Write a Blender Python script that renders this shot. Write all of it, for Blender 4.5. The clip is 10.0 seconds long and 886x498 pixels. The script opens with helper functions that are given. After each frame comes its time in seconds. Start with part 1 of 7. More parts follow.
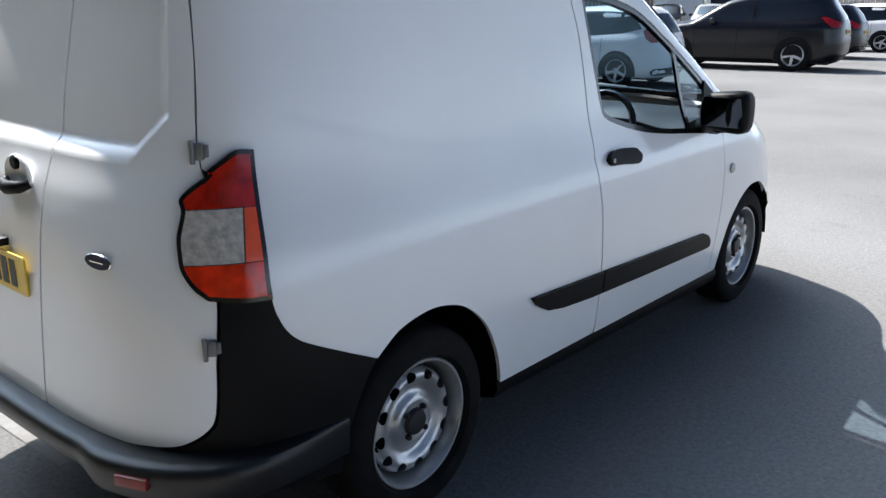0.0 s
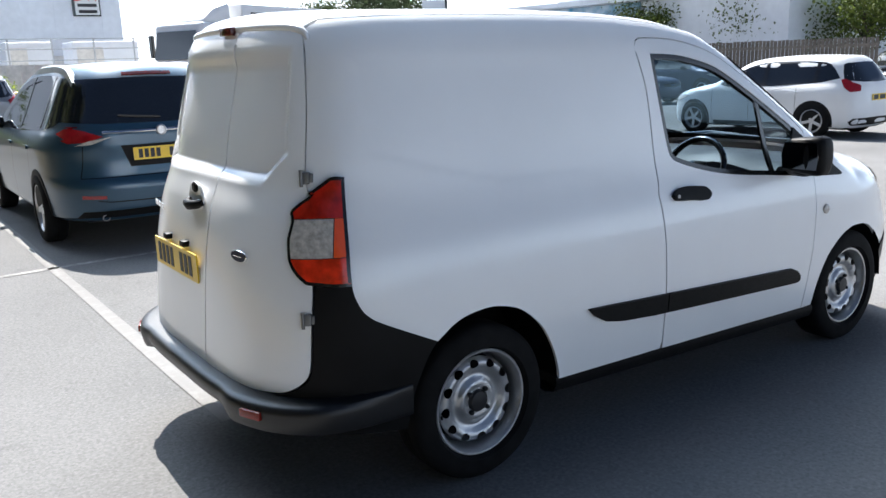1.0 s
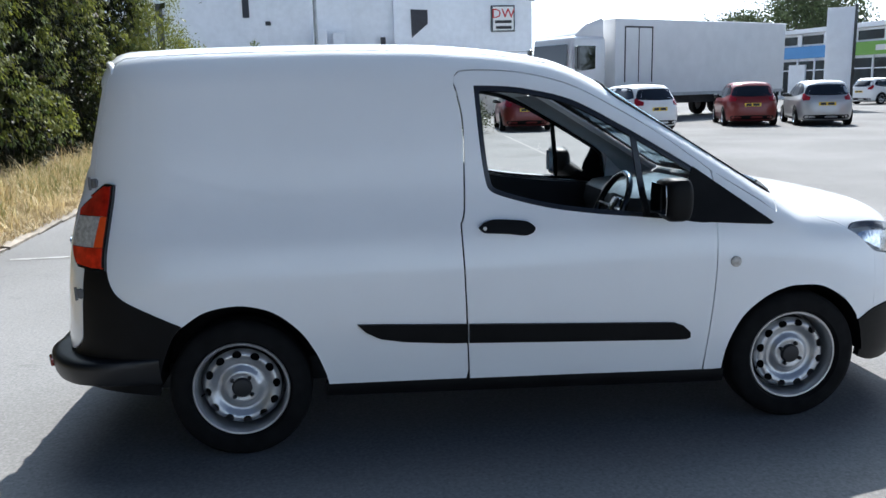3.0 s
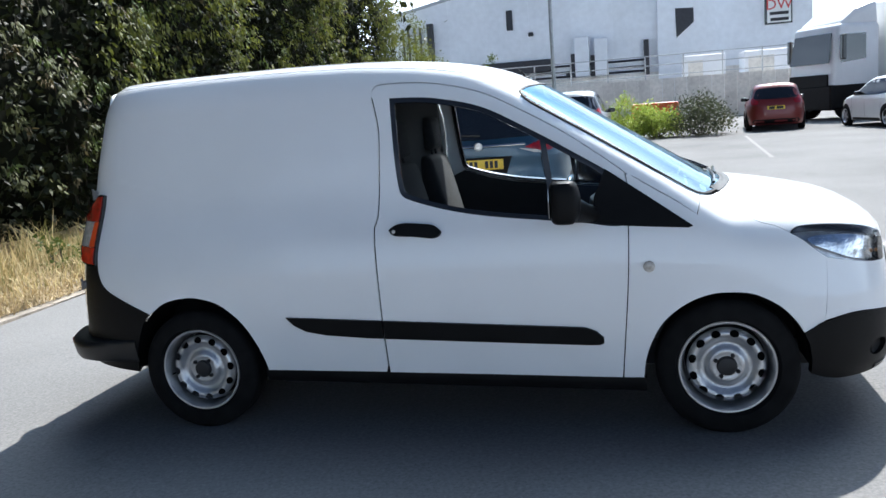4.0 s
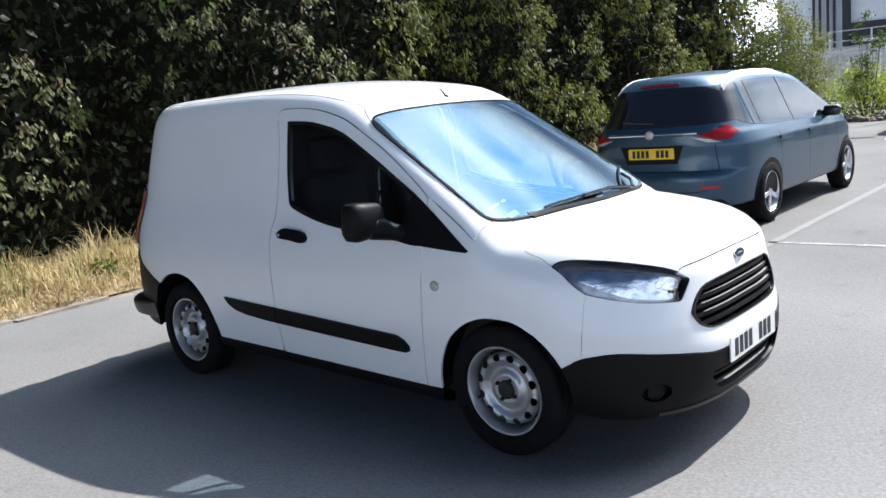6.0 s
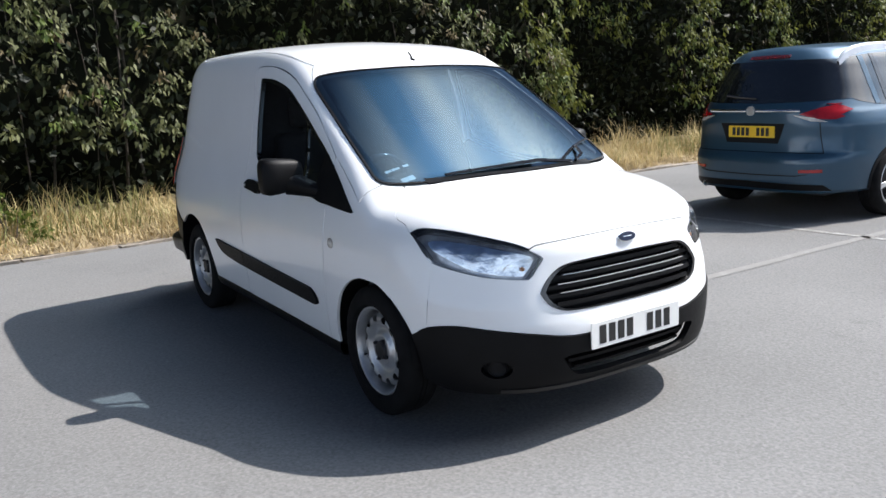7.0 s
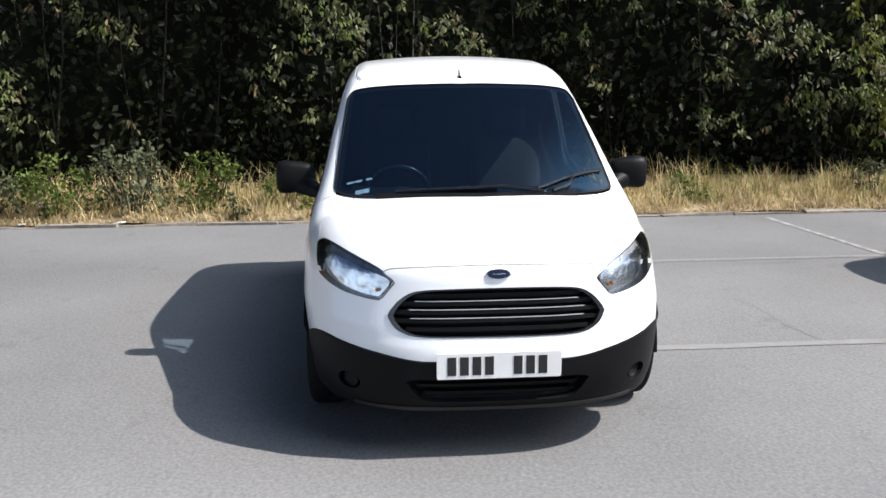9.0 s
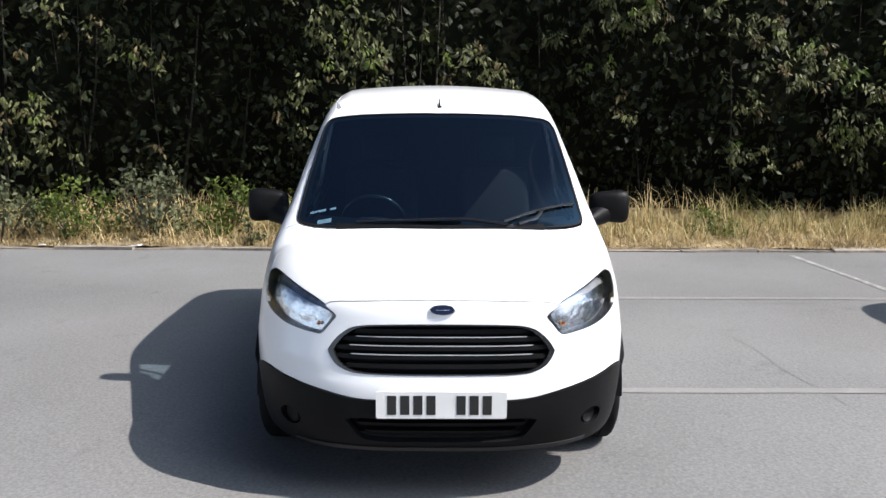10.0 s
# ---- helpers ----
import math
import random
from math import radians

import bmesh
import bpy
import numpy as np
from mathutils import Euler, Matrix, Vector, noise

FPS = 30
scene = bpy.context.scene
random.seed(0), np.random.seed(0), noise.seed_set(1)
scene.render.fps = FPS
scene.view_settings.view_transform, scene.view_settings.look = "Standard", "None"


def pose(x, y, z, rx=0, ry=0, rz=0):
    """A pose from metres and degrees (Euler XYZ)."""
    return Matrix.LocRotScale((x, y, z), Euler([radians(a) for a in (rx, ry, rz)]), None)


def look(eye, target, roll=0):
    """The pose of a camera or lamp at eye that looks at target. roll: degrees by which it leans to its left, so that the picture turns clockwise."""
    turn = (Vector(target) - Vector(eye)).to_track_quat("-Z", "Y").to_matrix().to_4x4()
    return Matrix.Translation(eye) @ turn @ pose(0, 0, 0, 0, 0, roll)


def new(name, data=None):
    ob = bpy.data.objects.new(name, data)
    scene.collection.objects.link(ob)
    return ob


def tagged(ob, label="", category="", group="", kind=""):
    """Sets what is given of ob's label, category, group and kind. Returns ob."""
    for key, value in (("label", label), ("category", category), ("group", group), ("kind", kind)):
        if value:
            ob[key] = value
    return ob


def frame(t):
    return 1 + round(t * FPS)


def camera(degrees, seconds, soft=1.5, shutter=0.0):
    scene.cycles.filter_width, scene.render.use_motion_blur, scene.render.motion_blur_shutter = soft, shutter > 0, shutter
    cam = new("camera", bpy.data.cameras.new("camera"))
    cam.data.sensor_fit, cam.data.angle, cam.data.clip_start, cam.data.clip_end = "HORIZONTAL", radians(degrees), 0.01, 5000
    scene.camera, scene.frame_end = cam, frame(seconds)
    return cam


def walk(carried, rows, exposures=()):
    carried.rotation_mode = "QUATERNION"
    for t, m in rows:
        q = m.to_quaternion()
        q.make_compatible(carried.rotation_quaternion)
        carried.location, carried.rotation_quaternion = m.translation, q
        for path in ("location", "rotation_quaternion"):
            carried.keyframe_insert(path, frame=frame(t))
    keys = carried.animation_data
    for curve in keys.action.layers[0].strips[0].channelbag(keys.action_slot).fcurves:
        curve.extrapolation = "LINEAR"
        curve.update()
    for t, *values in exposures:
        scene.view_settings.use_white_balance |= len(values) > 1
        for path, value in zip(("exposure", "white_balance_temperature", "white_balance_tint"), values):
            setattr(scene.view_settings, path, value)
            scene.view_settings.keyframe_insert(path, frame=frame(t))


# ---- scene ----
cam = camera(56.1, 10.0)
PATH = [
    (0, (-1.675, -2.342, 1.515), (-0.215, -1.097, 0.95), -0.3),
    (0.2, (-1.792, -2.474, 1.537), (-0.397, -1.176, 0.929), -0.0),
    (0.5, (-1.875, -2.703, 1.514), (-0.583, -1.276, 0.973), -2.1),
    (0.7, (-1.865, -2.914, 1.551), (-0.704, -1.367, 1.039), -2.7),
    (1, (-1.765, -3.132, 1.538), (-0.648, -1.531, 1.103), -1.9),
    (1.2, (-1.614, -3.285, 1.516), (-0.599, -1.614, 1.094), -0.0),
    (1.5, (-1.291, -3.482, 1.553), (-0.433, -1.744, 1.059), -1.6),
    (1.7, (-1.071, -3.66, 1.549), (-0.321, -1.86, 1.105), -2.5),
    (2, (-0.691, -3.916, 1.517), (-0.137, -2.034, 1.127), -1.1),
    (2.2, (-0.467, -4.014, 1.527), (-0.006, -2.117, 1.093), -2.3),
    (2.5, (-0.051, -4.124, 1.502), (0.229, -2.178, 1.135), -1.7),
    (2.7, (0.157, -4.183, 1.55), (0.446, -2.242, 1.167), -1.0),
    (3.8, (1.755, -4.45, 1.53), (1.455, -2.506, 1.165), -4.4),
    (4, (2.119, -4.422, 1.49), (1.67, -2.502, 1.156), -4.4),
    (4.2, (2.396, -4.407, 1.525), (1.765, -2.539, 1.193), -4.0),
    (4.5, (2.832, -4.306, 1.518), (2.124, -2.462, 1.203), -3.6),
    (4.8, (3.208, -4.165, 1.545), (2.356, -2.387, 1.208), -3.9),
    (5, (3.499, -4.1, 1.561), (2.527, -2.384, 1.23), -4.2),
    (5.3, (3.914, -3.941, 1.546), (2.83, -2.291, 1.232), -3.6),
    (5.5, (4.156, -3.798, 1.532), (3.01, -2.189, 1.22), -3.7),
    (5.7, (4.354, -3.736, 1.573), (3.159, -2.167, 1.239), -4.6),
    (6.8, (5.52, -2.737, 1.525), (3.902, -1.622, 1.154), -3.3),
    (7, (5.691, -2.517, 1.482), (4.047, -1.449, 1.087), -3.0),
    (7.3, (5.957, -2.257, 1.485), (4.238, -1.287, 1.165), -2.9),
    (7.5, (6.087, -2.016, 1.502), (4.309, -1.156, 1.187), -2.4),
    (7.8, (6.308, -1.734, 1.556), (4.473, -1.019, 1.207), -1.4),
    (8, (6.395, -1.511, 1.499), (4.52, -0.904, 1.16), -1.7),
    (8.5, (6.503, -0.99, 1.573), (4.577, -0.606, 1.198), -2.1),
    (9, (6.543, -0.475, 1.576), (4.587, -0.328, 1.185), -0.4),
    (9.5, (6.468, -0.175, 1.56), (4.5, -0.121, 1.207), 0.8),
    (10, (6.449, -0.043, 1.578), (4.475, -0.015, 1.254), 0.4),
]
EXPOSURES = [(0, 1.18, 6700, 11), (0.7, 1.28, 6700, 11), (1.7, 1.09, 6600, 10), (2.5, 1.04, 6450, 9), (4.0, 1.1, 6400, 9), (5.5, 1.1, 6550, 11), (7.0, 0.82, 6680, 12), (8.0, 0.76, 6700, 13), (10, 0.67, 6780, 13)]
walk(cam, [(t, look(eye, target, roll)) for t, eye, target, roll in PATH], EXPOSURES)

# ---- world, sun, exposure ----
SUN = Vector((0.20, 0.86, 1.0)).normalized()
world = bpy.data.worlds.new("world")
scene.world = world
world.use_nodes = True
wn = world.node_tree.nodes
sky = wn.new("ShaderNodeTexSky")
sky.sky_type, sky.sun_disc = "NISHITA", False
sky.sun_elevation = math.asin(SUN.z)
sky.sun_rotation = math.atan2(SUN.x, SUN.y)
sky.air_density, sky.dust_density, sky.ozone_density = 0.55, 0.35, 3.2
# thin bright cloud all over the sky
w_tc, w_map, w_noise, w_ramp, w_mix = wn.new("ShaderNodeTexCoord"), wn.new("ShaderNodeMapping"), wn.new("ShaderNodeTexNoise"), wn.new("ShaderNodeMapRange"), wn.new("ShaderNodeMix")
w_map.inputs["Scale"].default_value = (1.0, 1.0, 2.6)
w_noise.inputs["Scale"].default_value, w_noise.inputs["Detail"].default_value, w_noise.inputs["Roughness"].default_value = 2.2, 7, 0.6
w_ramp.inputs["From Min"].default_value, w_ramp.inputs["From Max"].default_value = 0.44, 0.68
w_ramp.inputs["To Min"].default_value, w_ramp.inputs["To Max"].default_value = 0.30, 1.0
w_mix.data_type = "RGBA"
wl = world.node_tree.links
wl.new(w_tc.outputs["Generated"], w_map.inputs["Vector"])
wl.new(w_map.outputs["Vector"], w_noise.inputs["Vector"])
wl.new(w_noise.outputs["Fac"], w_ramp.inputs["Value"])
# haze thick near the horizon, none overhead
w_sep, w_low, w_mul, w_max = wn.new("ShaderNodeSeparateXYZ"), wn.new("ShaderNodeMapRange"), wn.new("ShaderNodeMath"), wn.new("ShaderNodeMath")
wl.new(w_tc.outputs["Generated"], w_sep.inputs[0])
wl.new(w_sep.outputs["Z"], w_low.inputs["Value"])
w_low.inputs["From Min"].default_value, w_low.inputs["From Max"].default_value = 0.03, 0.36
w_low.inputs["To Min"].default_value, w_low.inputs["To Max"].default_value = 1.0, 0.0
w_mul.operation = "MULTIPLY"
wl.new(w_ramp.outputs["Result"], w_mul.inputs[0])
wl.new(w_low.outputs["Result"], w_mul.inputs[1])
wl.new(w_mul.outputs[0], w_mix.inputs["Factor"])
wl.new(sky.outputs[0], w_mix.inputs["A"])
# the haze is brighter towards the sun
w_az, w_fwd, w_haze = wn.new("ShaderNodeVectorMath"), wn.new("ShaderNodeMapRange"), wn.new("ShaderNodeMix")
w_az.operation, w_haze.data_type, w_fwd.interpolation_type = "DOT_PRODUCT", "RGBA", "SMOOTHSTEP"
w_az.inputs[1].default_value = Vector((SUN.x, SUN.y, 0)).normalized()
w_fwd.inputs["From Min"].default_value, w_fwd.inputs["From Max"].default_value = 0.1, 1.0
w_haze.inputs["A"].default_value, w_haze.inputs["B"].default_value = (21.5, 26.5, 33.0, 1), (52.0, 57.0, 62.0, 1)
wl.new(w_tc.outputs["Generated"], w_az.inputs[0])
wl.new(w_az.outputs["Value"], w_fwd.inputs["Value"])
wl.new(w_fwd.outputs["Result"], w_haze.inputs["Factor"])
wl.new(w_haze.outputs["Result"], w_mix.inputs["B"])
# bright thin cloud round the sun
w_dot, w_near, w_str, w_smap, w_sr, w_halo = wn.new("ShaderNodeVectorMath"), wn.new("ShaderNodeMapRange"), wn.new("ShaderNodeTexNoise"), wn.new("ShaderNodeMapping"), wn.new("ShaderNodeMapRange"), wn.new("ShaderNodeMix")
w_dot.operation, w_halo.data_type = "DOT_PRODUCT", "RGBA"
w_dot.inputs[1].default_value = SUN
w_near.inputs["From Min"].default_value, w_near.inputs["From Max"].default_value = 0.78, 1.0
w_near.interpolation_type = "SMOOTHSTEP"
w_smap.inputs["Scale"].default_value, w_smap.inputs["Rotation"].default_value = (1.2, 3.6, 1.4), (0.3, 0.2, 0.7)
w_str.inputs["Scale"].default_value, w_str.inputs["Detail"].default_value, w_str.inputs["Roughness"].default_value = 1.6, 2, 0.45
w_sr.inputs["From Min"].default_value, w_sr.inputs["From Max"].default_value = 0.42, 0.64
w_near.inputs["To Max"].default_value = 0.9
w_col = wn.new("ShaderNodeMix")
w_col.data_type = "RGBA"
w_col.inputs["A"].default_value, w_col.inputs["B"].default_value = (17.0, 34.0, 56.0, 1), (76.0, 80.0, 84.0, 1)
wl.new(w_tc.outputs["Generated"], w_dot.inputs[0])
wl.new(w_dot.outputs["Value"], w_near.inputs["Value"])
wl.new(w_tc.outputs["Generated"], w_smap.inputs["Vector"])
wl.new(w_smap.outputs["Vector"], w_str.inputs["Vector"])
wl.new(w_str.outputs["Fac"], w_sr.inputs["Value"])
wl.new(w_sr.outputs["Result"], w_col.inputs["Factor"])
wl.new(w_col.outputs["Result"], w_halo.inputs["B"])
wl.new(w_near.outputs["Result"], w_halo.inputs["Factor"])
wl.new(w_mix.outputs["Result"], w_halo.inputs["A"])
wl.new(w_halo.outputs["Result"], wn["Background"].inputs["Color"])
wn["Background"].inputs["Strength"].default_value = 0.05
sun = new("sun", bpy.data.lights.new("sun", "SUN"))
sun.data.energy, sun.data.angle, sun.data.color = 5.0, radians(0.53), (1.0, 0.98, 0.95)
sun.matrix_world = look(SUN * 50, (0, 0, 0))


# ---- materials ----
def mat(name, color, rough=0.5, metal=0.0, vary=0.12, scale=8.0, fine=0.0, bump=0.0, bump_scale=60.0, coat=0.0, emit=0.0, spec=0.5, random_piece=0.0, second=None):
    """A principled surface: colour broken up by noise at two scales, with bump and coat."""
    m = bpy.data.materials.new(name)
    m.use_nodes = True
    nt = m.node_tree
    n, l = nt.nodes, nt.links
    b = n["Principled BSDF"]
    b.inputs["Roughness"].default_value = rough
    b.inputs["Metallic"].default_value = metal
    b.inputs["Coat Weight"].default_value = coat
    b.inputs["Coat Roughness"].default_value = 0.03
    b.inputs["Specular IOR Level"].default_value = spec
    tc = n.new("ShaderNodeTexCoord")
    big = n.new("ShaderNodeTexNoise")
    big.inputs["Scale"].default_value = scale
    big.inputs["Detail"].default_value = 5
    l.new(tc.outputs["Object"], big.inputs["Vector"])
    ramp = n.new("ShaderNodeMapRange")
    ramp.inputs["From Min"].default_value, ramp.inputs["From Max"].default_value = 0.3, 0.7
    l.new(big.outputs["Fac"], ramp.inputs["Value"])
    mix = n.new("ShaderNodeMix")
    mix.data_type = "RGBA"
    c2 = second or tuple(v * (1 - vary) for v in color)
    c1 = color if second else tuple(min(v * (1 + vary), 1) for v in color)
    mix.inputs["A"].default_value = (*c2, 1)
    mix.inputs["B"].default_value = (*c1, 1)
    l.new(ramp.outputs["Result"], mix.inputs["Factor"])
    out = mix.outputs["Result"]
    if fine > 0:
        small = n.new("ShaderNodeTexNoise")
        small.inputs["Scale"].default_value = bump_scale
        small.inputs["Detail"].default_value = 3
        l.new(tc.outputs["Object"], small.inputs["Vector"])
        r2 = n.new("ShaderNodeMapRange")
        r2.inputs["From Min"].default_value, r2.inputs["From Max"].default_value = 0.25, 0.75
        r2.inputs["To Min"].default_value, r2.inputs["To Max"].default_value = 1 - fine, 1 + fine
        l.new(small.outputs["Fac"], r2.inputs["Value"])
        mul = n.new("ShaderNodeMix")
        mul.data_type, mul.blend_type = "RGBA", "MULTIPLY"
        mul.inputs["Factor"].default_value = 1.0
        l.new(out, mul.inputs["A"])
        l.new(r2.outputs["Result"], mul.inputs["B"])
        out = mul.outputs["Result"]
    if random_piece > 0:
        info = n.new("ShaderNodeObjectInfo")
        r3 = n.new("ShaderNodeMapRange")
        r3.inputs["To Min"].default_value, r3.inputs["To Max"].default_value = 1 - random_piece, 1 + random_piece
        l.new(info.outputs["Random"], r3.inputs["Value"])
        mul = n.new("ShaderNodeMix")
        mul.data_type, mul.blend_type = "RGBA", "MULTIPLY"
        mul.inputs["Factor"].default_value = 1.0
        l.new(out, mul.inputs["A"])
        l.new(r3.outputs["Result"], mul.inputs["B"])
        out = mul.outputs["Result"]
    l.new(out, b.inputs["Base Color"])
    if bump > 0:
        bn = n.new("ShaderNodeTexNoise")
        bn.inputs["Scale"].default_value = bump_scale
        bn.inputs["Detail"].default_value = 4
        l.new(tc.outputs["Object"], bn.inputs["Vector"])
        bp = n.new("ShaderNodeBump")
        bp.inputs["Strength"].default_value = 0.6
        bp.inputs["Distance"].default_value = bump
        l.new(bn.outputs["Fac"], bp.inputs["Height"])
        l.new(bp.outputs["Normal"], b.inputs["Normal"])
    if emit > 0:
        b.inputs["Emission Color"].default_value = (*color, 1)
        b.inputs["Emission Strength"].default_value = emit
    return m


def glass_mat(name, tint, gloss_rough=0.01, ior=1.55, sheen=(1, 1, 1)):
    """Thin automotive glass: see-through with a tint, mirror-like at grazing angles, alike from both sides."""
    m = bpy.data.materials.new(name)
    m.use_nodes = True
    nt = m.node_tree
    n, l = nt.nodes, nt.links
    n.remove(n["Principled BSDF"])
    tr, gl, mx, lw, pw, ma = n.new("ShaderNodeBsdfTransparent"), n.new("ShaderNodeBsdfGlossy"), n.new("ShaderNodeMixShader"), n.new("ShaderNodeLayerWeight"), n.new("ShaderNodeMath"), n.new("ShaderNodeMath")
    f0 = ((ior - 1) / (ior + 1)) ** 2
    tr.inputs["Color"].default_value = (*tint, 1)
    gl.inputs["Roughness"].default_value = gloss_rough
    gl.inputs["Color"].default_value = (*sheen, 1)
    pw.operation, ma.operation = "POWER", "MULTIPLY_ADD"
    pw.inputs[1].default_value = 5.0
    ma.inputs[1].default_value, ma.inputs[2].default_value = 1 - f0, f0
    l.new(lw.outputs["Facing"], pw.inputs[0])
    l.new(pw.outputs[0], ma.inputs[0])
    l.new(ma.outputs[0], mx.inputs[0])
    l.new(tr.outputs[0], mx.inputs[1])
    l.new(gl.outputs[0], mx.inputs[2])
    l.new(mx.outputs[0], n["Material Output"].inputs["Surface"])
    return m


WHITE_PAINT = mat("white_paint", (0.85, 0.86, 0.87), 0.30, vary=0.02, scale=2.5, coat=0.8)
BLACK_PLASTIC = mat("black_plastic", (0.0060, 0.0060, 0.0065), 0.46, vary=0.25, scale=6, bump=0.0006, bump_scale=700, spec=0.11)
SATIN_BLACK = mat("satin_black_plastic", (0.009, 0.009, 0.010), 0.38, vary=0.25, scale=6, bump=0.0004, bump_scale=700, spec=0.42)
GLOSS_BLACK = mat("gloss_black", (0.012, 0.012, 0.013), 0.18, vary=0.2, coat=0.3)
LAMP_SILVER = mat("lamp_silver", (0.46, 0.47, 0.49), 0.2, metal=0.6, vary=0.3, scale=26)
RUBBER = mat("rubber", (0.009, 0.009, 0.0095), 0.8, vary=0.3, scale=14, spec=0.10, bump=0.001, bump_scale=200)
SEAL = mat("seal_rubber", (0.008, 0.008, 0.009), 0.6, spec=0.15)
PILLAR_GREY = mat("pillar_trim_grey", (0.36, 0.37, 0.37), 0.7, vary=0.08, bump=0.0004, bump_scale=300)
STEEL = mat("silver_steel", (0.50, 0.505, 0.515), 0.33, metal=0.7, vary=0.16, scale=9, fine=0.08, bump_scale=180)
DARK_METAL = mat("dark_metal", (0.03, 0.03, 0.032), 0.5, metal=0.4, vary=0.3)
CHROME = mat("chrome", (0.75, 0.76, 0.78), 0.10, metal=1.0, vary=0.04)
RED_LENS = mat("red_lens", (0.42, 0.014, 0.006), 0.12, vary=0.40, scale=22, coat=0.6, bump=0.002, bump_scale=60)
LOW_RED_LENS = mat("orange_red_low_lens", (0.70, 0.035, 0.010), 0.12, vary=0.35, scale=24, coat=0.6)
ORANGE_LENS = mat("orange_red_lens", (0.90, 0.10, 0.02), 0.12, vary=0.1, scale=20, coat=0.6)
CLEAR_LENS = mat("clear_lens", (0.46, 0.43, 0.39), 0.12, vary=0.28, scale=60, coat=0.6, bump=0.004, bump_scale=60)
REFLECTOR = mat("red_reflector", (0.22, 0.018, 0.012), 0.25, vary=0.2, scale=40)
DARK_STOP = mat("dark_stop_lamp", (0.10, 0.008, 0.007), 0.15, vary=0.3, scale=20, coat=0.5)
AMBER = mat("amber_lens", (0.50, 0.22, 0.08), 0.2)
WINDSCREEN = glass_mat("windscreen_glass", (0.40, 0.54, 0.64), 0.01, 2.4, (0.70, 0.90, 1.0))
SIDE_GLASS = glass_mat("side_glass", (0.90, 0.93, 0.93), 0.01, 1.3)
LAMP_FACETS = mat("lamp_facets", (0.72, 0.74, 0.76), 0.17, metal=1.0, vary=0.25, scale=16, bump=0.012, bump_scale=14)
# mirror colour darkened to stand for the shadowed ground it reflects
MIRROR_DARK = mat("mirror_darkened", (0.16, 0.17, 0.18), 0.06, metal=1.0, vary=0.02)
SATIN = mat("satin_grey", (0.52, 0.52, 0.53), 0.3, metal=0.4, vary=0.1)
LAMP_GLASS = glass_mat("lamp_cover", (0.94, 0.95, 0.96))
HINGE_GREY = mat("hinge_grey", (0.17, 0.172, 0.175), 0.45, metal=0.4, vary=0.15)
DASH = mat("dash_plastic", (0.028, 0.029, 0.031), 0.6, vary=0.15, bump=0.0005, bump_scale=400)
TRIM_GREY = mat("trim_grey", (0.085, 0.088, 0.088), 0.7, vary=0.08, bump=0.0004, bump_scale=300)
CLOTH = mat("seat_cloth", (0.008, 0.0083, 0.0092), 0.9, vary=0.3, scale=30, bump=0.001, bump_scale=500)
PLATE_WHITE = mat("plate_white", (0.78, 0.78, 0.76), 0.35, vary=0.03)
PLATE_YELLOW = mat("plate_yellow", (0.78, 0.52, 0.03), 0.35, vary=0.05)
PRINT_BLACK = mat("print_black", (0.015, 0.015, 0.015), 0.5)
PAPER = mat("paper", (0.75, 0.75, 0.72), 0.7)
BADGE_BLUE = mat("badge_blue", (0.006, 0.012, 0.035), 0.45, spec=0.2)


# ---- building helpers ----
def finish(name, bm, material, parent=None, label="", smooth=True):
    me = bpy.data.meshes.new(name)
    bm.to_mesh(me)
    bm.free()
    for mm in material if isinstance(material, (list, tuple)) else [material]:
        me.materials.append(mm)
    if smooth:
        me.polygons.foreach_set("use_smooth", [True] * len(me.polygons))
        me.set_sharp_from_angle(angle=radians(38))
    ob = new(name, me)
    if parent:
        ob.parent = parent
    if label:
        ob["label"] = label
    return ob


part = finish


def thing(name, label, category, group="", at=None, kind=""):
    ob = tagged(new(name), label, category, group, kind)
    if at is not None:
        ob.matrix_world = at
    return ob


def box_bm(x0, x1, y0, y1, z0, z1, bevel=0.0, seg=2, bm=None):
    made = bmesh.new()
    bmesh.ops.create_cube(made, size=1)
    for v in made.verts:
        v.co = Vector(((x0 + x1) / 2 + v.co.x * (x1 - x0), (y0 + y1) / 2 + v.co.y * (y1 - y0), (z0 + z1) / 2 + v.co.z * (z1 - z0)))
    if bevel > 0:
        bmesh.ops.bevel(made, geom=list(made.edges), offset=bevel, segments=seg, affect="EDGES", profile=0.5)
    if bm is None:
        return made
    join(bm, made)
    return bm


def join(bm, other, m=None):
    if m is not None:
        bmesh.ops.transform(other, matrix=m, verts=other.verts)
    tmp = bpy.data.meshes.new("tmp")
    other.to_mesh(tmp)
    other.free()
    bm.from_mesh(tmp)
    bpy.data.meshes.remove(tmp)
    return bm


